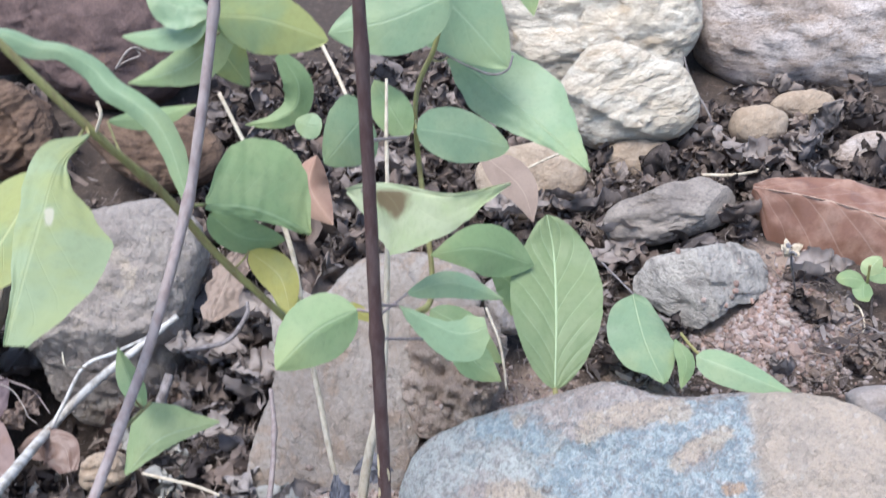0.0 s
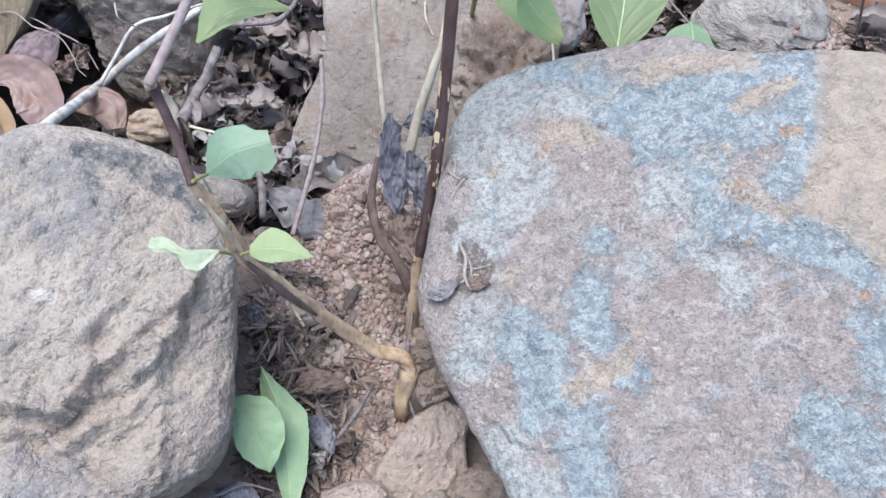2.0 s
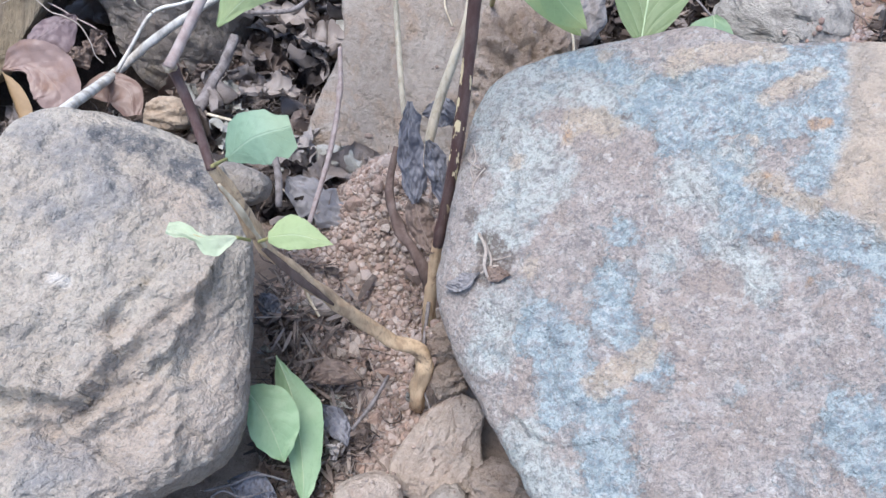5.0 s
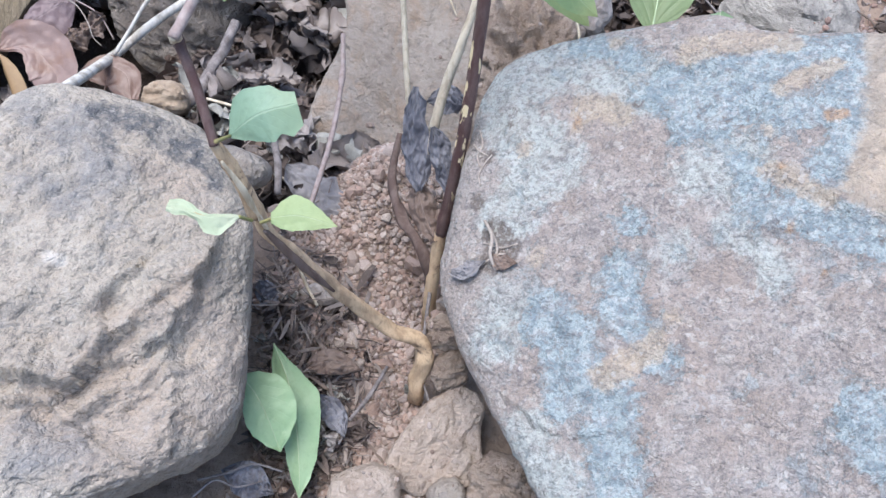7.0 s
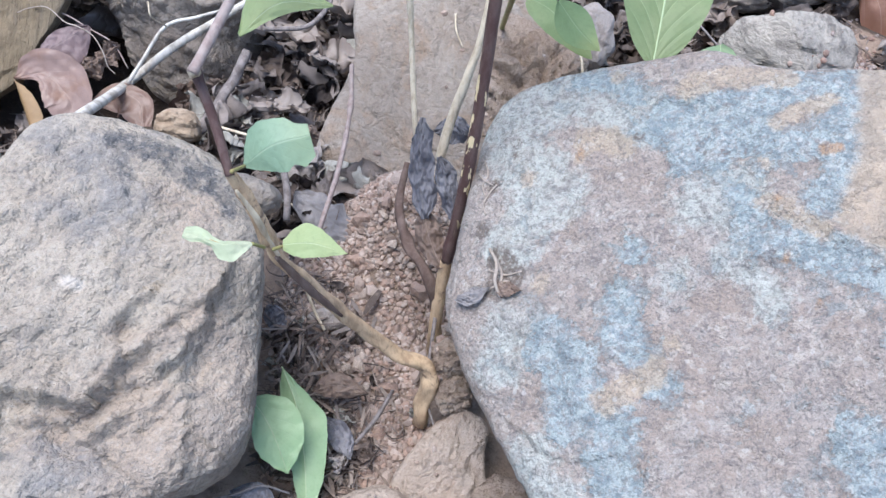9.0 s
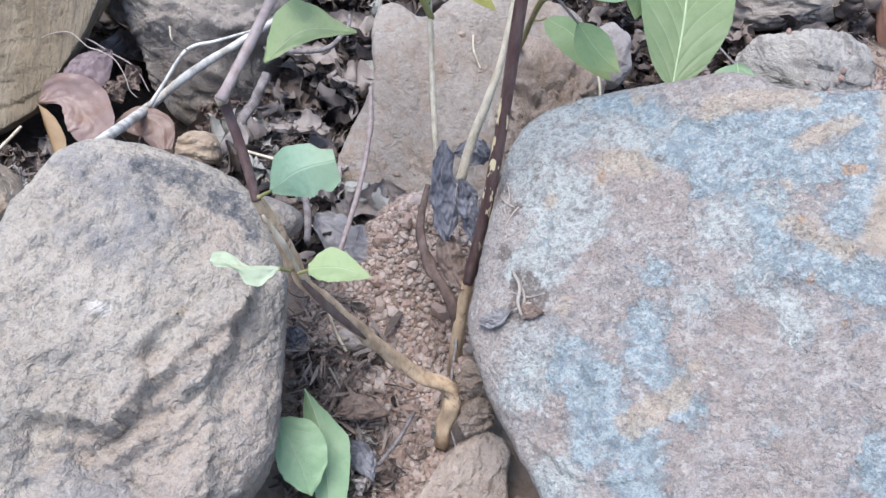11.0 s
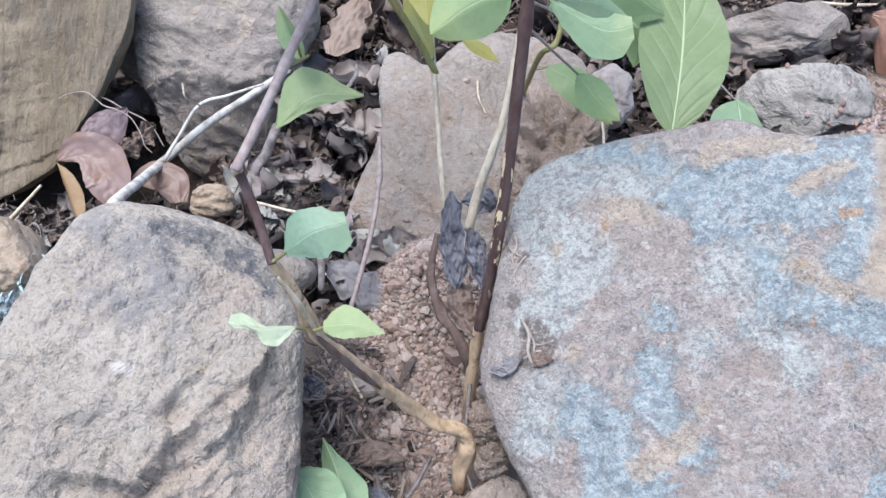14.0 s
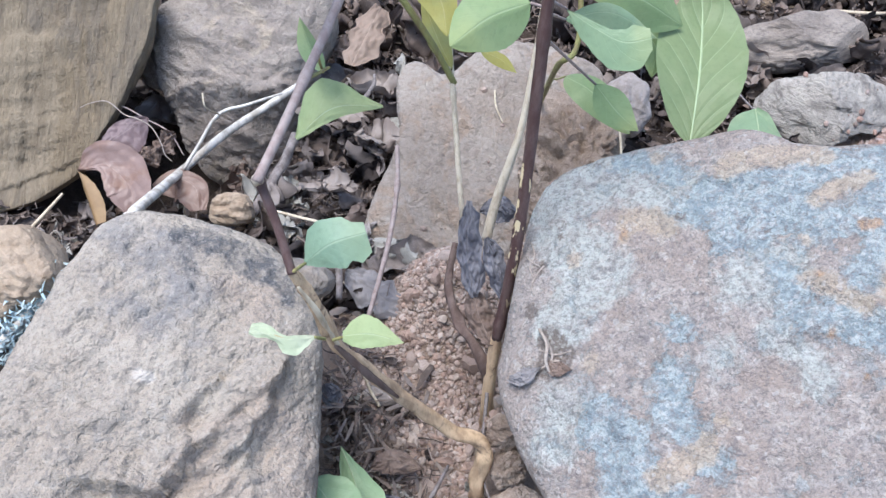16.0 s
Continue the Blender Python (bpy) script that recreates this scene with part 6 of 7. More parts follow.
dry([(-0.0073, 0.0931, 0.1144), (-0.0033, 0.0889, 0.1160), (0.0027, 0.0874, 0.1179)], 0.0037, (-0.4, -0.4, 0.85), UMBER, "brown leaf scrap caught on the rock", fold=0.3, wave=0.35, seed=61.5, res=(56, 24), crinkle=0.4)
dry([(-0.0436, 0.1591, 0.0802), (-0.0382, 0.1478, 0.0727), (-0.0307, 0.1368, 0.0667)], 0.0067, (0.1, -0.8, 0.5), UMBER, "brown withered leaf hanging by the dead stem", fold=0.4, curl=-0.3, wave=0.35, seed=61.8, shape=(0.75, 0.5), res=(56, 24), crinkle=0.4)
dry([(-0.1175, 0.1358, 0.0200), (-0.1128, 0.1330, 0.0120), (-0.1088, 0.1263, 0.0040)], 0.0057, (0.2, -0.5, 0.8), INK, "small black shrivelled leaf", fold=0.4, wave=0.35, seed=62.0, res=(56, 24), crinkle=0.5)
dry([(-0.1763, 0.4359, 0.0300), (-0.1565, 0.4470, 0.0300), (-0.1412, 0.4659, 0.0300)], 0.0154, (0, -0.5, 0.85), UMBER, "torn brown dry leaf among the litter", fold=0.2, wave=0.35, seed=63.0, gnaw=0.2, res=(56, 24), prof=((0.30, 0.80, 1.00, 0.70, 0.95, 0.60, 0.20), (0.20, 0.70, 0.60, 0.95, 0.80, 0.70, 0.10)), crinkle=0.4)
tagged(tube("dead_stem", [(-0.0554, 0.1855, 0.0864), (-0.0567, 0.1684, 0.0724), (-0.0491, 0.1530, 0.0635), (-0.0403, 0.1420, 0.0587), (-0.0340, 0.1372, 0.0500), (-0.0312, 0.1372, 0.0300), (-0.0306, 0.1400, 0.0050)], [0.0012, 0.0024, 0.0028, 0.0026, 0.0026, 0.0028, 0.0022], STEM_BROWN, sides=12, bumps=0.6), "short dark brown dead stem beside the living one", "stem")

# ---- twigs ----
def twig(points, radii, material, label, **more):
    return tagged(tube("twig", points, radii, material, **more), label, "twig", "twigs")


twig([(-0.2704, 0.2210, 0.0250), (-0.2533, 0.2317, 0.0400), (-0.2596, 0.3118, 0.0020), (-0.2346, 0.3372, 0.0175), (-0.2072, 0.3547, 0.0322), (-0.1798, 0.3723, 0.0469)], [0.0036, 0.0034, 0.003, 0.0027, 0.0022], TWIG_WHITE, "bleached white twig resting on the dark rock", sides=12, bumps=0.10)
twig([(-0.2568, 0.3112, 0.0053), (-0.2480, 0.3219, 0.0179), (-0.2343, 0.3354, 0.0369), (-0.2147, 0.3428, 0.0423), (-0.1938, 0.3551, 0.0454)], [0.0014, 0.0013, 0.0012, 0.0008], TWIG_WHITE, "thin side shoot of the white twig", sides=7)
twig([(-0.3331, 0.3396, 0.0298), (-0.3051, 0.3351, 0.0367), (-0.2848, 0.3307, 0.0303), (-0.2683, 0.3263, 0.0243), (-0.2570, 0.3166, 0.0135)], [0.0004, 0.0006, 0.0006, 0.0004], STEM_MAUVE, "thin curling pale rootlet", sides=6)
twig([(-0.2363, 0.3206, 0.0648), (-0.2332, 0.3144, 0.0584), (-0.2322, 0.3316, 0.0400)], [0.0005, 0.0006], STRAW, "hair-thin pale rootlet on the twig", sides=6)
twig([(-0.2066, 0.3812, -0.0407), (-0.1949, 0.4124, -0.0011), (-0.1846, 0.4410, 0.0353), (-0.1805, 0.4514, 0.0485)], [0.0032, 0.003, 0.0028, 0.0024], TWIG_GREY, "dark grey dead stem leaning against the rock", sides=9)
twig([(-0.2172, 0.2711, -0.0074), (-0.2002, 0.2909, -0.0035), (-0.1901, 0.3174, 0.0076), (-0.1840, 0.3441, 0.0193)], [0.0026, 0.004, 0.0038, 0.003], TWIG_GREY, "weathered strip of grey bark on the litter", sides=12, bumps=0.5)
twig([(-0.1032, 0.1858, 0.0200), (-0.1020, 0.2085, 0.0220), (-0.0999, 0.2413, 0.0300), (-0.1001, 0.2711, 0.0450), (-0.1033, 0.2921, 0.0600)], [0.0014, 0.0016, 0.0016, 0.0013], STEM_MAUVE, "thin grey dead grass stem", sides=8, bumps=0.3, nodes=((0.75, 0.5),))
twig([(-0.1243, 0.2030, 0.0120), (-0.1271, 0.2182, 0.0200), (-0.1337, 0.2362, 0.0300)], [0.002, 0.0022, 0.002], TWIG_GREY, "short grey dead stub", sides=8)
twig([(-0.1769, 0.2542, 0.0300), (-0.1563, 0.2451, 0.0350), (-0.1401, 0.2371, 0.0400), (-0.1240, 0.2269, 0.0450)], [0.0009, 0.001, 0.0007], STRAW, "thin pale stalk crossing the litter", sides=6)
twig([(-0.0999, 0.1478, 0.0200), (-0.0947, 0.1427, 0.0100), (-0.0882, 0.1352, 0.0060)], [0.0008, 0.0009, 0.0008], STRAW, "short pale straw fragment", sides=6)
twig([(-0.0593, 0.0674, 0.0150), (-0.0523, 0.0838, 0.0120), (-0.0469, 0.1018, 0.0100)], [0.001, 0.0012, 0.0008], TWIG_GREY, "small grey twig on the gravel", sides=6)
twig([(-0.1754, 0.3566, 0.0300), (-0.1464, 0.3591, 0.0350), (-0.1355, 0.3787, 0.0400), (-0.1351, 0.3877, 0.0450)], [0.0015, 0.0018, 0.0012], TWIG_GREY, "crooked grey rootlet among dry leaves", sides=7)
twig([(0.0287, 0.3617, 0.0600), (0.0369, 0.3373, 0.0500), (0.0405, 0.3165, 0.0300)], [0.0009, 0.001, 0.0008], STRAW, "thin straw behind the stem", sides=6)
twig([(0.0532, 0.5129, 0.0600), (0.0775, 0.5354, 0.0600), (0.1025, 0.5536, 0.0600)], [0.0009, 0.001, 0.0007], STRAW, "short pale tip of a dry stalk", sides=6)
twig([(-0.1222, 0.7825, 0.0500), (-0.1046, 0.7385, 0.0400), (-0.0878, 0.6925, 0.0300)], [0.0022, 0.0022, 0.0018], STRAW, "pale dead stalk leaning in the litter", sides=8)
twig([(0.2273, 0.5872, 0.0300), (0.2512, 0.6450, 0.0300), (0.2386, 0.6848, 0.0500), (0.2376, 0.7241, 0.0600)], [0.001, 0.0011, 0.0008], TWIG_GREY, "thin rootlet between two rocks", sides=6)
twig([(0.2211, 0.5605, 0.0300), (0.2469, 0.5522, 0.0350), (0.2810, 0.5677, 0.0300)], [0.0016, 0.0016, 0.001], STRAW, "pale dry stalk in the litter", sides=6)
twig([(-0.0114, 0.1074, 0.1176), (-0.0081, 0.0975, 0.1200), (-0.0079, 0.0913, 0.1166), (-0.0048, 0.0876, 0.1112)], [0.0007, 0.0008, 0.0006], THREAD, "thread of dry grass caught on the rock", sides=6)
twig([(0.1198, 0.4440, 0.0300), (0.1309, 0.4208, 0.0300), (0.1385, 0.4050, 0.0300)], [0.0008, 0.0008], TWIG_GREY, "thin dark stalk on the litter", sides=6)
lichen_twig = thing("twig", "pale twig bristling with blue-green lichen", "twig", (-0.2923, 0.1500, 0.0200), "twigs")
tube("twig_core", [(-0.3036, 0.1205, 0.0200), (-0.2897, 0.1379, 0.0300), (-0.2796, 0.1575, 0.0350), (-0.2736, 0.1734, 0.0350)], [0.003, 0.003, 0.0025], TWIG_WHITE, lichen_twig, sides=8)

twig([(-0.1199, 0.0308, 0.0100), (-0.1078, 0.0339, 0.0140), (-0.0968, 0.0399, 0.0140), (-0.0848, 0.0411, 0.0080)], [0.0006, 0.0007, 0.0005], TWIG_GREY, "pale curled rootlet on the soil", sides=6)
twig([(-0.1200, 0.0228, 0.0100), (-0.1117, 0.0301, 0.0140), (-0.1018, 0.0293, 0.0120), (-0.0909, 0.0351, 0.0100)], [0.0006, 0.0006, 0.0004], TWIG_GREY, "pale curled rootlet beside the leaves", sides=6)
dry([(-0.1100, 0.0367, 0.0120), (-0.0982, 0.0340, 0.0100), (-0.0864, 0.0310, 0.0060)], 0.0081, (0, -0.4, 0.9), INK, "crumpled dark dry leaf in the gully", fold=0.3, wave=0.35, seed=65.0, res=(56, 24), crinkle=0.5)
dry([(-0.0853, 0.0928, 0.0140), (-0.0743, 0.0992, 0.0120), (-0.0588, 0.0980, 0.0100)], 0.0064, (0, -0.4, 0.9), UMBER, "crumpled brown dry leaf by the root", fold=0.3, wave=0.35, seed=66.0, res=(56, 24), crinkle=0.4)
dry([(-0.0772, 0.0796, 0.0120), (-0.0679, 0.0730, 0.0100), (-0.0605, 0.0619, 0.0080)], 0.0062, (0.2, -0.4, 0.9), INK, "shrivelled grey dry leaf on the gravel", fold=0.3, wave=0.35, seed=67.0, res=(56, 24), crinkle=0.5)
# crumpled ash-grey leaves lying on the litter: place, size, turn
for k, (x, y, z, size, turn) in enumerate([
    (0.278, 0.590, 0.028, 0.040, 0.3), (0.150, 0.500, 0.022, 0.034, -0.7), (0.286, 0.447, 0.018, 0.030, -0.6), (0.133, 0.474, 0.012, 0.028, 1.0),
    (0.238, 0.622, 0.030, 0.034, 2.1), (-0.135, 0.405, 0.020, 0.030, 0.5), (-0.120, 0.345, 0.018, 0.026, 1.9), (-0.165, 0.372, 0.016, 0.028, -0.4),
    (-0.100, 0.520, 0.022, 0.032, 1.2), (-0.060, 0.600, 0.020, 0.036, -1.0), (0.000, 0.640, 0.022, 0.034, 0.2), (-0.150, 0.300, 0.012, 0.022, 2.6),
    (-0.312, 0.395, -0.020, 0.034, 0.8), (0.060, 0.520, 0.026, 0.030, -0.3),
]):
    o = crumple("dry_leaf", (x, y, z), size, ASH_DRY, (0.35 - 0.1 * (k % 4), 0.12 * (k % 3), turn), 60 + 3.1 * k, amount=0.75, long=1.5 + 0.12 * (k % 4), res=(30, 16), roll=0.9 + 0.25 * (k % 3))
    tagged(o, "crumpled ash-grey dry leaf on the dark litter", "dry leaf", "dry leaves")

twig([(-0.0089, 0.1040, 0.1172), (-0.0054, 0.0956, 0.1156), (-0.0067, 0.0903, 0.1111)], [0.0006, 0.0006], THREAD, "fine dry root fibre on the rock", sides=5)
twig([(-0.0110, 0.0909, 0.1095), (-0.0040, 0.0933, 0.1150), (0.0005, 0.0906, 0.1158)], [0.0006, 0.0006], THREAD, "fine pale root fibre on the rock", sides=5)
twig([(-0.0311, 0.1351, 0.0343), (-0.0309, 0.1102, 0.0300), (-0.0305, 0.1006, 0.0140), (-0.0238, 0.0866, 0.0060)], [0.001, 0.0009, 0.0006], TWIG_GREY, "thin brown rootlet hanging from the stem foot", sides=6)

twig([(-0.3251, 0.7413, 0.0471), (-0.3142, 0.7481, 0.0603), (-0.3054, 0.7525, 0.0647), (-0.2954, 0.7531, 0.0594)], [0.0012, 0.0011, 0.0006], THREAD, "curled pale root tip on the dark rock", sides=6)
twig([(-0.3250, 0.7420, 0.0480), (-0.3134, 0.7455, 0.0535), (-0.3014, 0.7519, 0.0564), (-0.3050, 0.7532, 0.0619)], [0.0009, 0.0009, 0.0006], THREAD, "thin pale rootlet on the dark rock", sides=6)
twig([(0.0030, 0.3210, 0.2621), (0.0153, 0.3198, 0.2556), (0.0264, 0.3191, 0.2515), (0.0342, 0.3205, 0.2532), (0.0370, 0.3249, 0.2588)], [0.0005, 0.0006, 0.0006], TWIG_GREY, "thin dark tendril curling over the leaf", sides=6)
twig([(-0.1282, 0.2102, 0.2836), (-0.1234, 0.2110, 0.2926), (-0.1246, 0.2142, 0.2967)], [0.0007, 0.0007], STRAW, "dried brown tendril on the stalk", sides=6)
twig([(-0.3275, 0.3245, 0.0400), (-0.3205, 0.3275, 0.0425), (-0.3078, 0.3275, 0.0450), (-0.2960, 0.3230, 0.0390), (-0.2864, 0.3200, 0.0390), (-0.2770, 0.3190, 0.0340), (-0.2690, 0.3120, 0.0270), (-0.2660, 0.3080, 0.0200), (-0.2610, 0.3060, 0.0160)], [0.0003, 0.0004, 0.0005, 0.0004, 0.0003], THREAD, "pale curling root thread over the dry leaves", sides=6)
twig([(-0.0484, 0.3725, 0.0515), (-0.0464, 0.3600, 0.0478), (-0.0405, 0.3506, 0.0412)], [0.0007, 0.0007, 0.0005], STRAW, "short pale straw lying on the slab", sides=6)
for line in ([(-0.0182, 0.1508, 0.1262), (-0.0161, 0.1427, 0.1258), (-0.0177, 0.1378, 0.1230), (-0.0152, 0.1304, 0.1228)], [(-0.0117, 0.1362, 0.1268), (-0.0139, 0.1339, 0.1246), (-0.0162, 0.1292, 0.1215), (-0.0150, 0.1240, 0.1202)], [(-0.0200, 0.1454, 0.1226), (-0.0172, 0.1401, 0.1242), (-0.0134, 0.1364, 0.1257)], [(-0.0106, 0.0996, 0.1132), (-0.0040, 0.0960, 0.1157), (0.0021, 0.0958, 0.1197)]):
    twig(line, [0.0004, 0.0005, 0.0003], THREAD, "fine pale rootlet clinging to the rock edge", sides=5, steps=5)
twig([(-0.3420, 0.2350, -0.0020), (-0.3300, 0.2480, 0.0080), (-0.3200, 0.2640, 0.0160)], [0.0010, 0.0012, 0.0009], STRAW, "pale dead stalk under the tall slab", sides=6)
twig([(0.1626, 0.3664, 0.0300), (0.1664, 0.3542, 0.0300), (0.1735, 0.3392, 0.0300)], [0.0012, 0.0012], STEM_GREEN, "short green stalk between fallen leaves", sides=6)

# ---- tufts, flower ----
flower = thing("dried_flower", "small pale grey dried flower head on a thin stalk", "flower", (0.2628, 0.4291, 0.0150))
tube("stalk", [(0.2650, 0.4284, 0.0100), (0.2186, 0.3510, 0.0968), (0.2123, 0.3466, 0.1156)], [0.0008, 0.0007], TWIG_GREY, flower, sides=6)
fr = random.Random(9)
heart = Vector((0.2104, 0.3433, 0.1195))
for k in range(11):
    out = Vector((fr.gauss(0, 1), fr.gauss(0, 1), fr.gauss(0.2, 0.7))).normalized()
    leaf("petal", [tuple(heart), tuple(heart + out * 0.004), tuple(heart + out * fr.uniform(0.006, 0.009))], 0.0028, (0.2, -0.6, 0.8), STRAW if k % 3 else DUSK, flower, fold=0.3, wave=0.5, seed=80.0 + k, res=(8, 4))
tv, tf = [], []
tuft_rng = random.Random(3)
core = catmull([(-0.3036, 0.1205, 0.0200), (-0.2897, 0.1379, 0.0300), (-0.2796, 0.1575, 0.0350), (-0.2736, 0.1734, 0.0350)], 10)
for i in range(800):
    q = tuft_rng.choice(core) + Vector([tuft_rng.gauss(0, 0.005) for _ in range(3)])
    way = Vector([tuft_rng.gauss(0, 1) for _ in range(3)]).normalized() * tuft_rng.uniform(0.003, 0.008)
    side = way.orthogonal().normalized() * 0.0009
    b = len(tv)
    tv += [q - side, q + side, q + way * 0.6 + side.cross(way).normalized() * 0.001, q + way]
    tf += [(b, b + 1, b + 2), (b, b + 2, b + 3), (b + 1, b + 3, b + 2)]
keep(mesh_object("lichen", tv, tf, LICHEN_TUFT), lichen_twig)

# x, y and size of the larger pebbles
PEBBLES = [(*(-0.0775, 0.2069, 0.0000)[:2], 0.005), (*(-0.0521, 0.1522, 0.0000)[:2], 0.0045), (*(-0.0675, 0.1718, 0.0000)[:2], 0.0065), (*(-0.0607, 0.1619, 0.0000)[:2], 0.0045), (*(-0.0635, 0.1140, 0.0000)[:2], 0.0055),
           (*(-0.0433, 0.0618, 0.0000)[:2], 0.0055), (*(-0.0550, 0.0601, 0.0000)[:2], 0.0038), (*(-0.0630, 0.0604, 0.0000)[:2], 0.0038), (*(-0.1082, 0.0554, 0.0000)[:2], 0.0045), (*(0.0045, 0.0776, 0.0000)[:2], 0.005),
           (*(-0.0179, 0.3115, 0.0100)[:2], 0.0038), (*(0.2442, 0.3928, 0.0200)[:2], 0.0055), (*(0.1997, 0.3762, 0.0200)[:2], 0.005), (*(0.2271, 0.3756, 0.0200)[:2], 0.0045), (*(0.2123, 0.3647, 0.0200)[:2], 0.0038),
           (*(0.2304, 0.5049, 0.0200)[:2], 0.0045), (*(0.2494, 0.3477, 0.0200)[:2], 0.0045)]

# ---- pebbles, grit and litter ----
BIG = [o for o in scene.objects if o.type == "MESH" and o.get("category") in ("rock", "stone")]
bpy.context.view_layer.update()
from mathutils.bvhtree import BVHTree
tv, tf = [], []
for o in [ground] + BIG:
    b = len(tv)
    tv += [v.co.copy() for v in o.data.vertices]
    tf += [tuple(b + k for k in p.vertices) for p in o.data.polygons]
surface = BVHTree.FromPolygons(tv, tf)


def land(x, y, top=0.6):
    """The first surface below, and its normal."""
    hit, nrm, where, _ = surface.ray_cast(Vector((x, y, top)), Vector((0, 0, -1)))
    return (hit, nrm) if hit else (Vector((x, y, ground_height(x, y))), Vector((0, 0, 1)))


def on_stone(x, y):
    return (surface.ray_cast(Vector((x, y, 0.6)), Vector((0, 0, -1)))[2] or 0) >= len(ground_faces)


def pebble_mesh(seed, rough=0.55):
    bm = bmesh.new()
    bmesh.ops.create_icosphere(bm, subdivisions=2, radius=1.0)
    for v in bm.verts:
        q = v.co.copy()
        v.co = q * (1 + rough * noise.noise(q * 1.1 + Vector((seed, 0, 0))) + 0.22 * noise.noise(q * 2.6 + Vector((0, seed, 0))))
        for k in range(9):  # broken faces
            face = Vector((math.sin(seed + k * 2.4), math.cos(seed * 1.7 + k * 1.9), math.sin(seed * 0.6 + k * 3.1))).normalized()
            past = v.co.dot(face) - 0.62 - 0.03 * k
            if past > 0:
                v.co -= face * past * 0.9
    me = bpy.data.meshes.new("pebble")
    bm.to_mesh(me)
    bm.free()
    me.materials.append(PEBBLE)
    me.polygons.foreach_set("use_smooth", [False] * len(me.polygons))
    return me


pebbles = [pebble_mesh(s * 3.7) for s in range(8)]
pr = random.Random(11)


pale_pebbles = []
for me in pebbles:
    me = me.copy()
    me.materials[0] = PEBBLE_PALE
    pale_pebbles.append(me)


def put_pebble(x, y, size, label="small rounded tan pebble in the grit", kinds=pebbles):
    p, nrm = land(x, y)
    if p.z > 0.045 or on_stone(x, y):
        return None
    ob = new("pebble", pr.choice(kinds))
    ob.matrix_world = Matrix.LocRotScale(p + nrm * size * 0.25, Euler([pr.uniform(0, 6.3) for _ in range(3)]), Vector((size * pr.uniform(0.8, 1.3), size * pr.uniform(0.7, 1.0), size * pr.uniform(0.5, 0.8))))
    return tagged(ob, label, "pebble", "pebbles in the grit")


for x, y, s in PEBBLES:
    put_pebble(x, y, s)
for k in range(170):
    put_pebble(-0.055 + pr.gauss(0, 0.032), 0.15 + pr.gauss(0, 0.06), 0.0022 + 0.0042 * pr.random() ** 2)
for k in range(70):
    put_pebble(-0.092 + pr.gauss(0, 0.016), 0.10 + pr.gauss(0, 0.045), 0.0018 + 0.0030 * pr.random() ** 2)
for k in range(60):
    put_pebble(-0.035 + pr.gauss(0, 0.026), 0.055 + pr.gauss(0, 0.02), 0.0018 + 0.0034 * pr.random() ** 2)
for k in range(50):
    put_pebble(0.225 + pr.gauss(0, 0.03), 0.40 + pr.gauss(0, 0.028), pr.uniform(0.0025, 0.006), "small pinkish grey pebble in the gravel", pale_pebbles)

# grit: many small angular grains
ICO = bmesh.new()
bmesh.ops.create_icosphere(ICO, subdivisions=1, radius=1.0)
IV = np.array([v.co[:] for v in ICO.verts])
IFC = np.array([[v.index for v in f.verts] for f in ICO.faces])
ICO.free()
gr = np.random.RandomState(5)


def grit(name, label, patches, lo, hi, material):
    allv, allf, count = [], [], 0
    for cx, cy, sx, sy, n in patches:
        for k in range(n):
            x, y = gr.normal(cx, sx), gr.normal(cy, sy)
            p, nrm = land(x, y)
            if p.z > 0.05 or (on_stone(x, y) and gr.rand() < 0.985):
                continue
            size = lo + (hi - lo) * gr.rand() ** 2.5
            m = np.array(Euler(gr.rand(3) * 6.3).to_matrix()) * (size * (0.6 + 0.7 * gr.rand(3)))
            allv.append(IV * (1 + 0.25 * (gr.rand(len(IV), 1) - 0.5)) @ m + np.array(p) + np.array(nrm) * size * 0.3)
            allf.append(IFC + count)
            count += len(IV)
    v, f = np.concatenate(allv), np.concatenate(allf)
    return tagged(mesh_object(name, v.tolist(), f.tolist(), material, smooth=False), label, "gravel", kind="stuff")


grit("grit", "loose reddish brown grit and crumbs of soil", [(-0.055, 0.16, 0.03, 0.06, 4200), (-0.04, 0.10, 0.04, 0.05, 2200), (-0.062, 0.225, 0.024, 0.028, 4200), (*(0.0034, 0.0816, 0.0000)[:2], 0.014, 0.03, 1200), (0.05, 0.30, 0.05, 0.04, 2200), (-0.02, 0.03, 0.06, 0.04, 2200), (*(-0.0325, 0.0610, 0.0000)[:2], 0.02, 0.025, 1200), (-0.064, 0.071, 0.025, 0.025, 1600), (-0.102, 0.11, 0.016, 0.05, 4200), (0.012, 0.335, 0.03, 0.03, 1500), (0.0, 0.25, 0.2, 0.2, 2500)], 0.0006, 0.0024, GRIT)
grit("grit", "loose pinkish grey gravel behind the lichen rock", [(0.225, 0.40, 0.035, 0.03, 5200)], 0.0006, 0.003, GRIT_PALE)

CLEAR = [(0.225, 0.40, 0.036), (-0.058, 0.225, 0.038), (*(0.2895, 0.4924, 0.0337)[:2], 0.045), (*(0.3294, 0.4800, 0.0339)[:2], 0.05)]  # bare gravel and a large leaf


def bare(x, y):
    return any(math.hypot(x - a, y - c) < r for a, c, r in CLEAR)


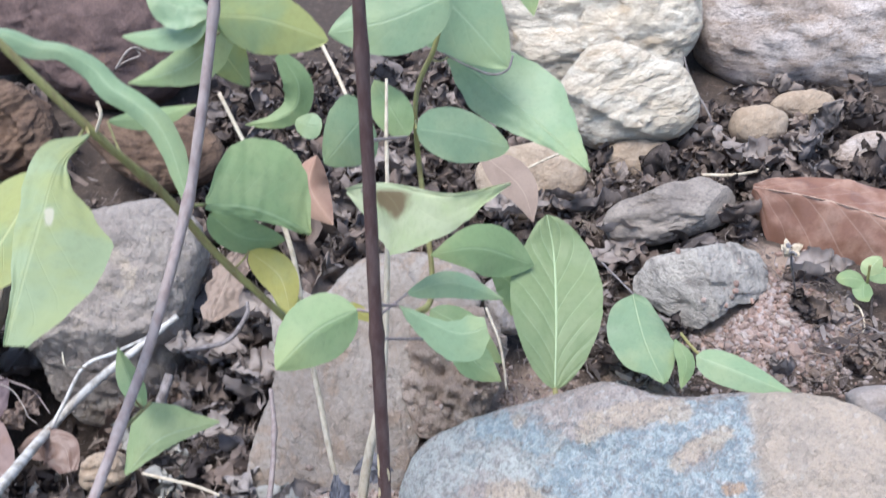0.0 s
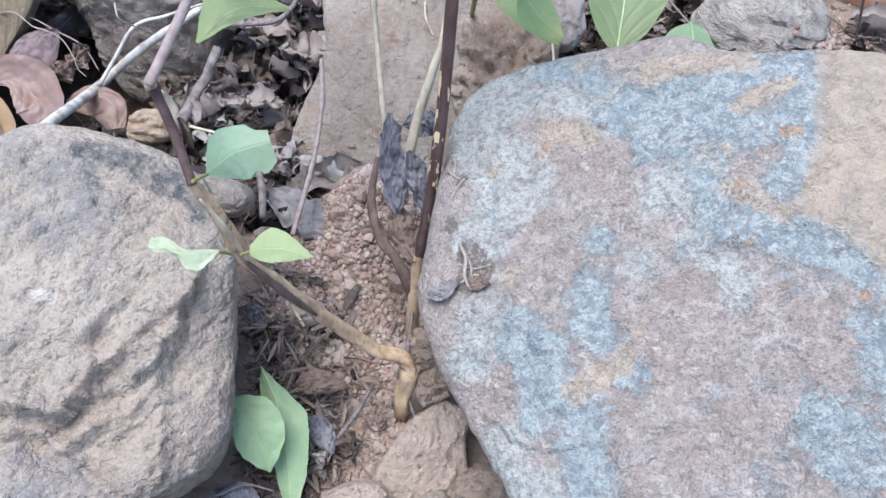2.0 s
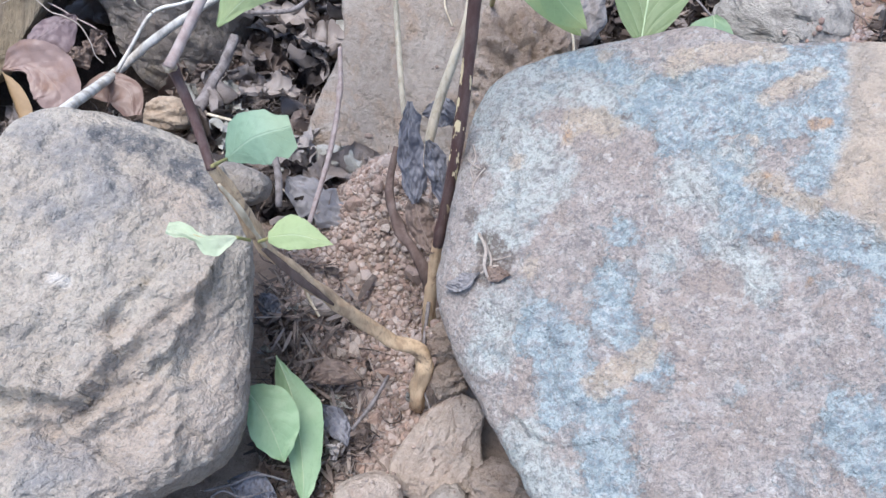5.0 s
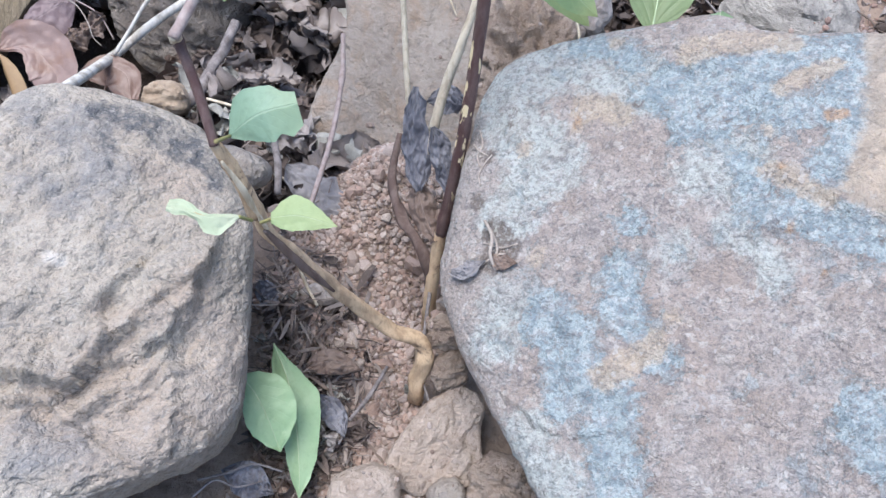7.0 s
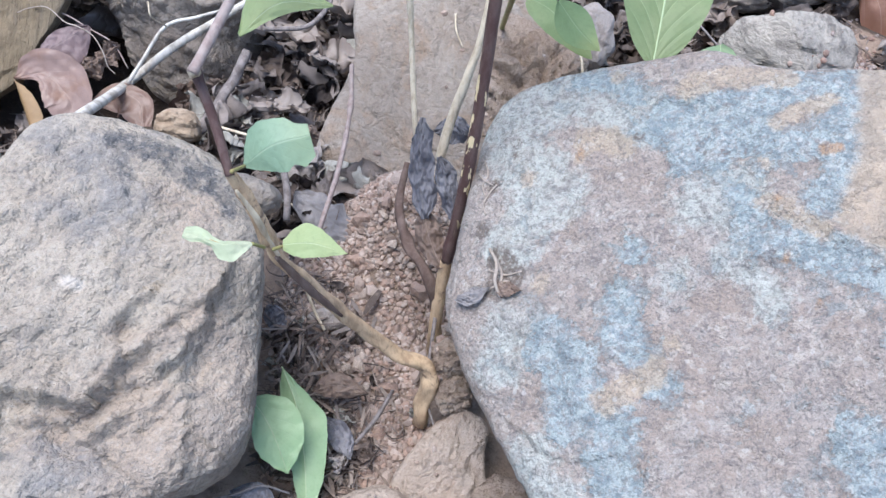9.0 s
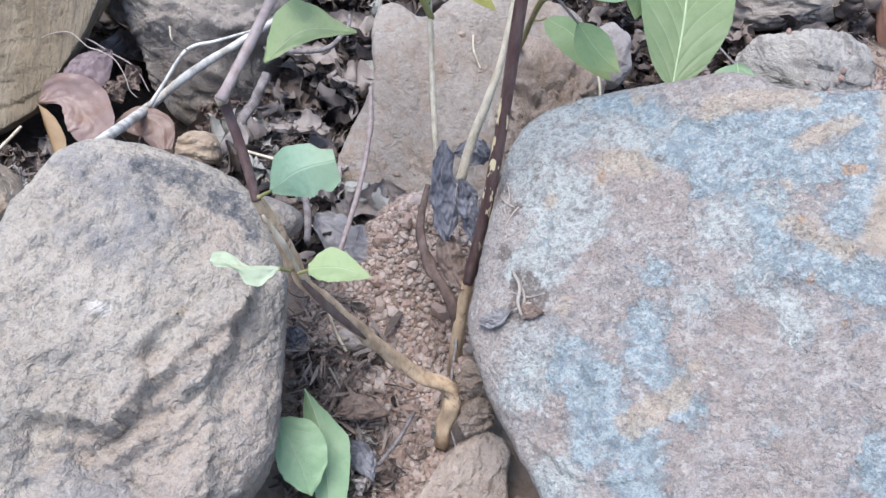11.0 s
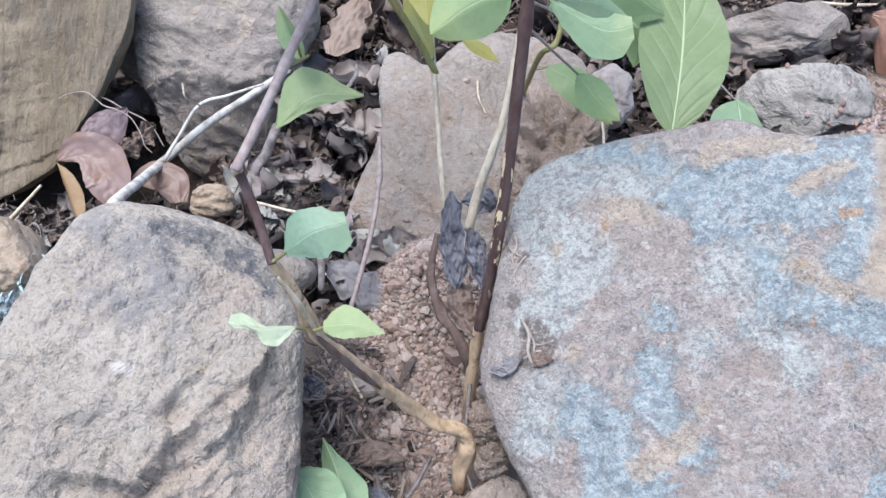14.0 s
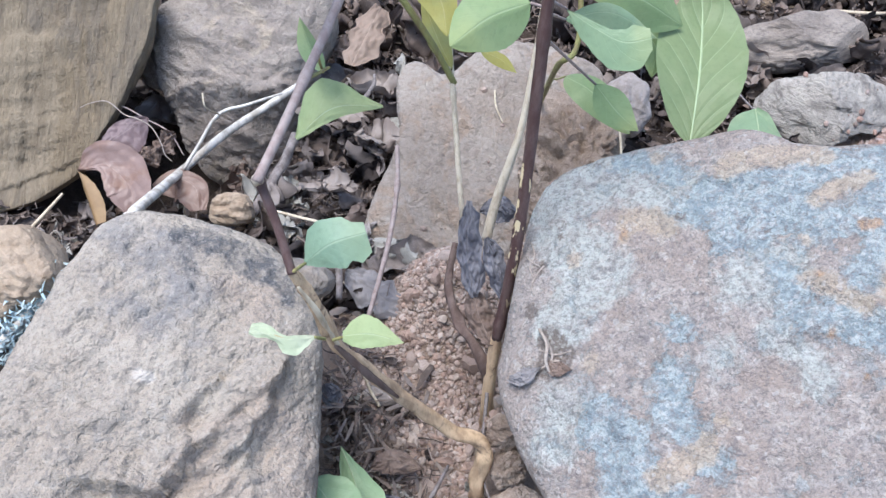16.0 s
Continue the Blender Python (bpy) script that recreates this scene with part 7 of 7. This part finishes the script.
# crumbled litter between the stones
NEAR_LITTER = [  # x, y, spread x, spread y, count, size
    (-0.13, 0.36, 0.045, 0.07, 90, 0.026), (-0.17, 0.3, 0.03, 0.04, 26, 0.018), (-0.118, 0.12, 0.012, 0.05, 10, 0.006), (-0.08, 0.05, 0.02, 0.03, 16, 0.01), (-0.0939, 0.1038, 0.016, 0.024, 60, 0.0066),
    (-0.074, 0.072, 0.014, 0.018, 26, 0.006), (-0.1149, 0.151, 0.012, 0.02, 12, 0.007), (-0.1012, 0.0426, 0.018, 0.012, 18, 0.012), (-0.28, 0.4, 0.06, 0.06, 75, 0.02), (-0.335, 0.255, 0.035, 0.03, 40, 0.016),
    (-0.25, 0.25, 0.03, 0.02, 24, 0.014), (0.15, 0.41, 0.05, 0.05, 40, 0.015), (-0.09, 0.04, 0.03, 0.03, 10, 0.012), (0.32, 0.37, 0.05, 0.03, 26, 0.015), (-0.315, 0.385, 0.018, 0.022, 26, 0.018),
]
FAR_LITTER = [  # x, y, spread x, spread y, count, size
    (-0.1, 0.48, 0.06, 0.05, 66, 0.028), (0.2, 0.55, 0.09, 0.035, 95, 0.025), (0.36, 0.5, 0.08, 0.07, 95, 0.025), (0.3, 0.64, 0.1, 0.05, 110, 0.026), (-0.04, 0.6, 0.09, 0.08, 90, 0.024),
    (-0.22, 0.56, 0.08, 0.06, 50, 0.024), (0.08, 0.47, 0.06, 0.05, 50, 0.019), (-0.1, 0.76, 0.1, 0.06, 80, 0.027), (0.03, 0.68, 0.05, 0.06, 50, 0.024), (-0.14, 0.62, 0.06, 0.05, 60, 0.024),
    (-0.33, 0.44, 0.02, 0.03, 18, 0.02),
]
lr = random.Random(21)
shapes = []
for s in range(22):
    o = crumple("dry_leaf", (0, 0, 0), 1.0, CRUMB, (0, 0, 0), s * 2.3, amount=lr.uniform(0.7, 1.3), long=lr.uniform(1.2, 2.4), roll=lr.uniform(0.6, 2.2))
    shapes.append(o.data)
    bpy.data.objects.remove(o)
far_v, far_f, placed = [], [], 0
for cx, cy, sx, sy, n, size in (NEAR_LITTER + FAR_LITTER):
    for k in range(n):
        x, y = lr.gauss(cx, sx), lr.gauss(cy, sy)
        p, nrm = land(x, y)
        if p.z > 0.065 or (on_stone(x, y) and lr.random() < 0.985) or bare(x, y):
            continue
        s = size * lr.uniform(0.6, 1.4)
        m = Matrix.LocRotScale(p + Vector((0, 0, s * lr.uniform(0.0, 0.6))), Euler((lr.gauss(0, 0.8), lr.gauss(0, 0.8), lr.uniform(0, 6.3))), Vector((s, s, s)))
        shape = lr.choice(shapes)
        if y < 0.5 and x < 0.3 and placed < 280:
            ob = new("dry_leaf", shape)
            ob.matrix_world = m
            tagged(ob, "small crumpled grey-brown dry leaf in the litter", "dry leaf", "crumpled leaves in the litter")
            placed += 1
        else:
            b = len(far_v)
            far_v += [m @ v.co for v in shape.vertices]
            far_f += [tuple(b + i for i in f.vertices) for f in shape.polygons]
tagged(mesh_object("leaf_litter", far_v, far_f, LITTER), "heaped crumpled brown dry leaves under the rocks", "litter", kind="stuff")

# shreds of leaf, bark and stalk
sv, sf = [], []
sr = random.Random(33)
for cx, cy, sx, sy, n, size in (NEAR_LITTER + FAR_LITTER):
    for k in range(n * (7 if size > 0.013 else 6)):
        x, y = sr.gauss(cx, sx * 1.15), sr.gauss(cy, sy * 1.15)
        p, nrm = land(x, y)
        if p.z > 0.06 or on_stone(x, y) or bare(x, y):
            continue
        length = sr.uniform(0.003, 0.018)
        wide = sr.uniform(0.0006, 0.0036 if size > 0.013 else 0.0014) if sr.random() < 0.5 else 0.0004
        a = sr.uniform(0, 6.3)
        way = Vector((math.cos(a), math.sin(a), sr.gauss(0.1, 0.35))) * length
        side = way.cross(Vector((sr.gauss(0, 0.4), sr.gauss(0, 0.4), 1))).normalized() * wide
        up = way.cross(side).normalized() * wide * sr.uniform(-0.7, 0.7)
        q = p + Vector((0, 0, 0.002 + abs(sr.gauss(0, 0.005))))
        b = len(sv)
        sv += [q - side * 0.6, q + side * 0.5, q + way * 0.5 - side + up, q + way * 0.5 + side * 0.9 + up, q + way - side * 0.3, q + way + side * 0.35]
        sf += [(b, b + 1, b + 3, b + 2), (b + 2, b + 3, b + 5, b + 4)]
tagged(mesh_object("leaf_litter", sv, sf, LITTER, smooth=False), "shreds of dry leaf, bark and stalk on the soil", "litter", kind="stuff")

# curling fibres of root, stalk and leaf rib through the litter
fr_ = random.Random(52)
fv, ff = [], []
for cx, cy, sx, sy, n, size in (NEAR_LITTER + FAR_LITTER):
    for k in range(n * (4 if size > 0.013 else 3)):
        x, y = fr_.gauss(cx, sx * 1.1), fr_.gauss(cy, sy * 1.1)
        p, nrm = land(x, y)
        if p.z > 0.06 or on_stone(x, y) or bare(x, y):
            continue
        a, bend = fr_.uniform(0, 6.3), fr_.gauss(0, 0.5)
        step = fr_.uniform(0.0012, 0.0045) * (1.0 if size > 0.013 else 0.7)
        thick = fr_.uniform(0.00025, 0.0009) * (1.0 if size > 0.013 else 0.7)
        q = p + Vector((0, 0, fr_.uniform(0.002, 0.012 if size > 0.013 else 0.004)))
        ring = len(fv)
        for i in range(7):
            way = Vector((math.cos(a), math.sin(a), fr_.gauss(0, 0.3)))
            side, r = Vector((-way.y, way.x, 0)).normalized(), thick * (1.15 - i / 7)
            fv += [q + side * r, q + Vector((0, 0, r)), q - side * r, q - Vector((0, 0, r))]
            q = q + way * step
            a += bend + fr_.gauss(0, 0.25)
        for i in range(6):
            for c in range(4):
                b, d = ring + i * 4 + c, ring + i * 4 + (c + 1) % 4
                ff.append((b, d, d + 4, b + 4))
tagged(mesh_object("leaf_litter", fv, ff, LITTER), "curling dry root fibres and leaf ribs in the litter", "litter", kind="stuff")

# thin curling rootlets and threads
rr_ = random.Random(44)
for cx, cy, sx, sy, n, size in (NEAR_LITTER + FAR_LITTER):
    for k in range(max(2, n // 14) if size > 0.013 else 0):
        x, y = rr_.gauss(cx, sx), rr_.gauss(cy, sy)
        p, nrm = land(x, y)
        if p.z > 0.07 or on_stone(x, y):
            continue
        a = rr_.uniform(0, 6.3)
        pts, q = [], p + Vector((0, 0, 0.006))
        for i in range(6):
            pts.append(q.copy())
            a += rr_.gauss(0, 0.6)
            q = q + Vector((math.cos(a), math.sin(a), rr_.gauss(0, 0.35))) * rr_.uniform(0.005, 0.011)
        tagged(tube("rootlet", pts, [0.0008, 0.0007, 0.0004], rr_.choice((THREAD, TWIG_GREY, STRAW)), steps=5, sides=5), "thin curling dry rootlet in the litter", "rootlet", "rootlets in the litter")
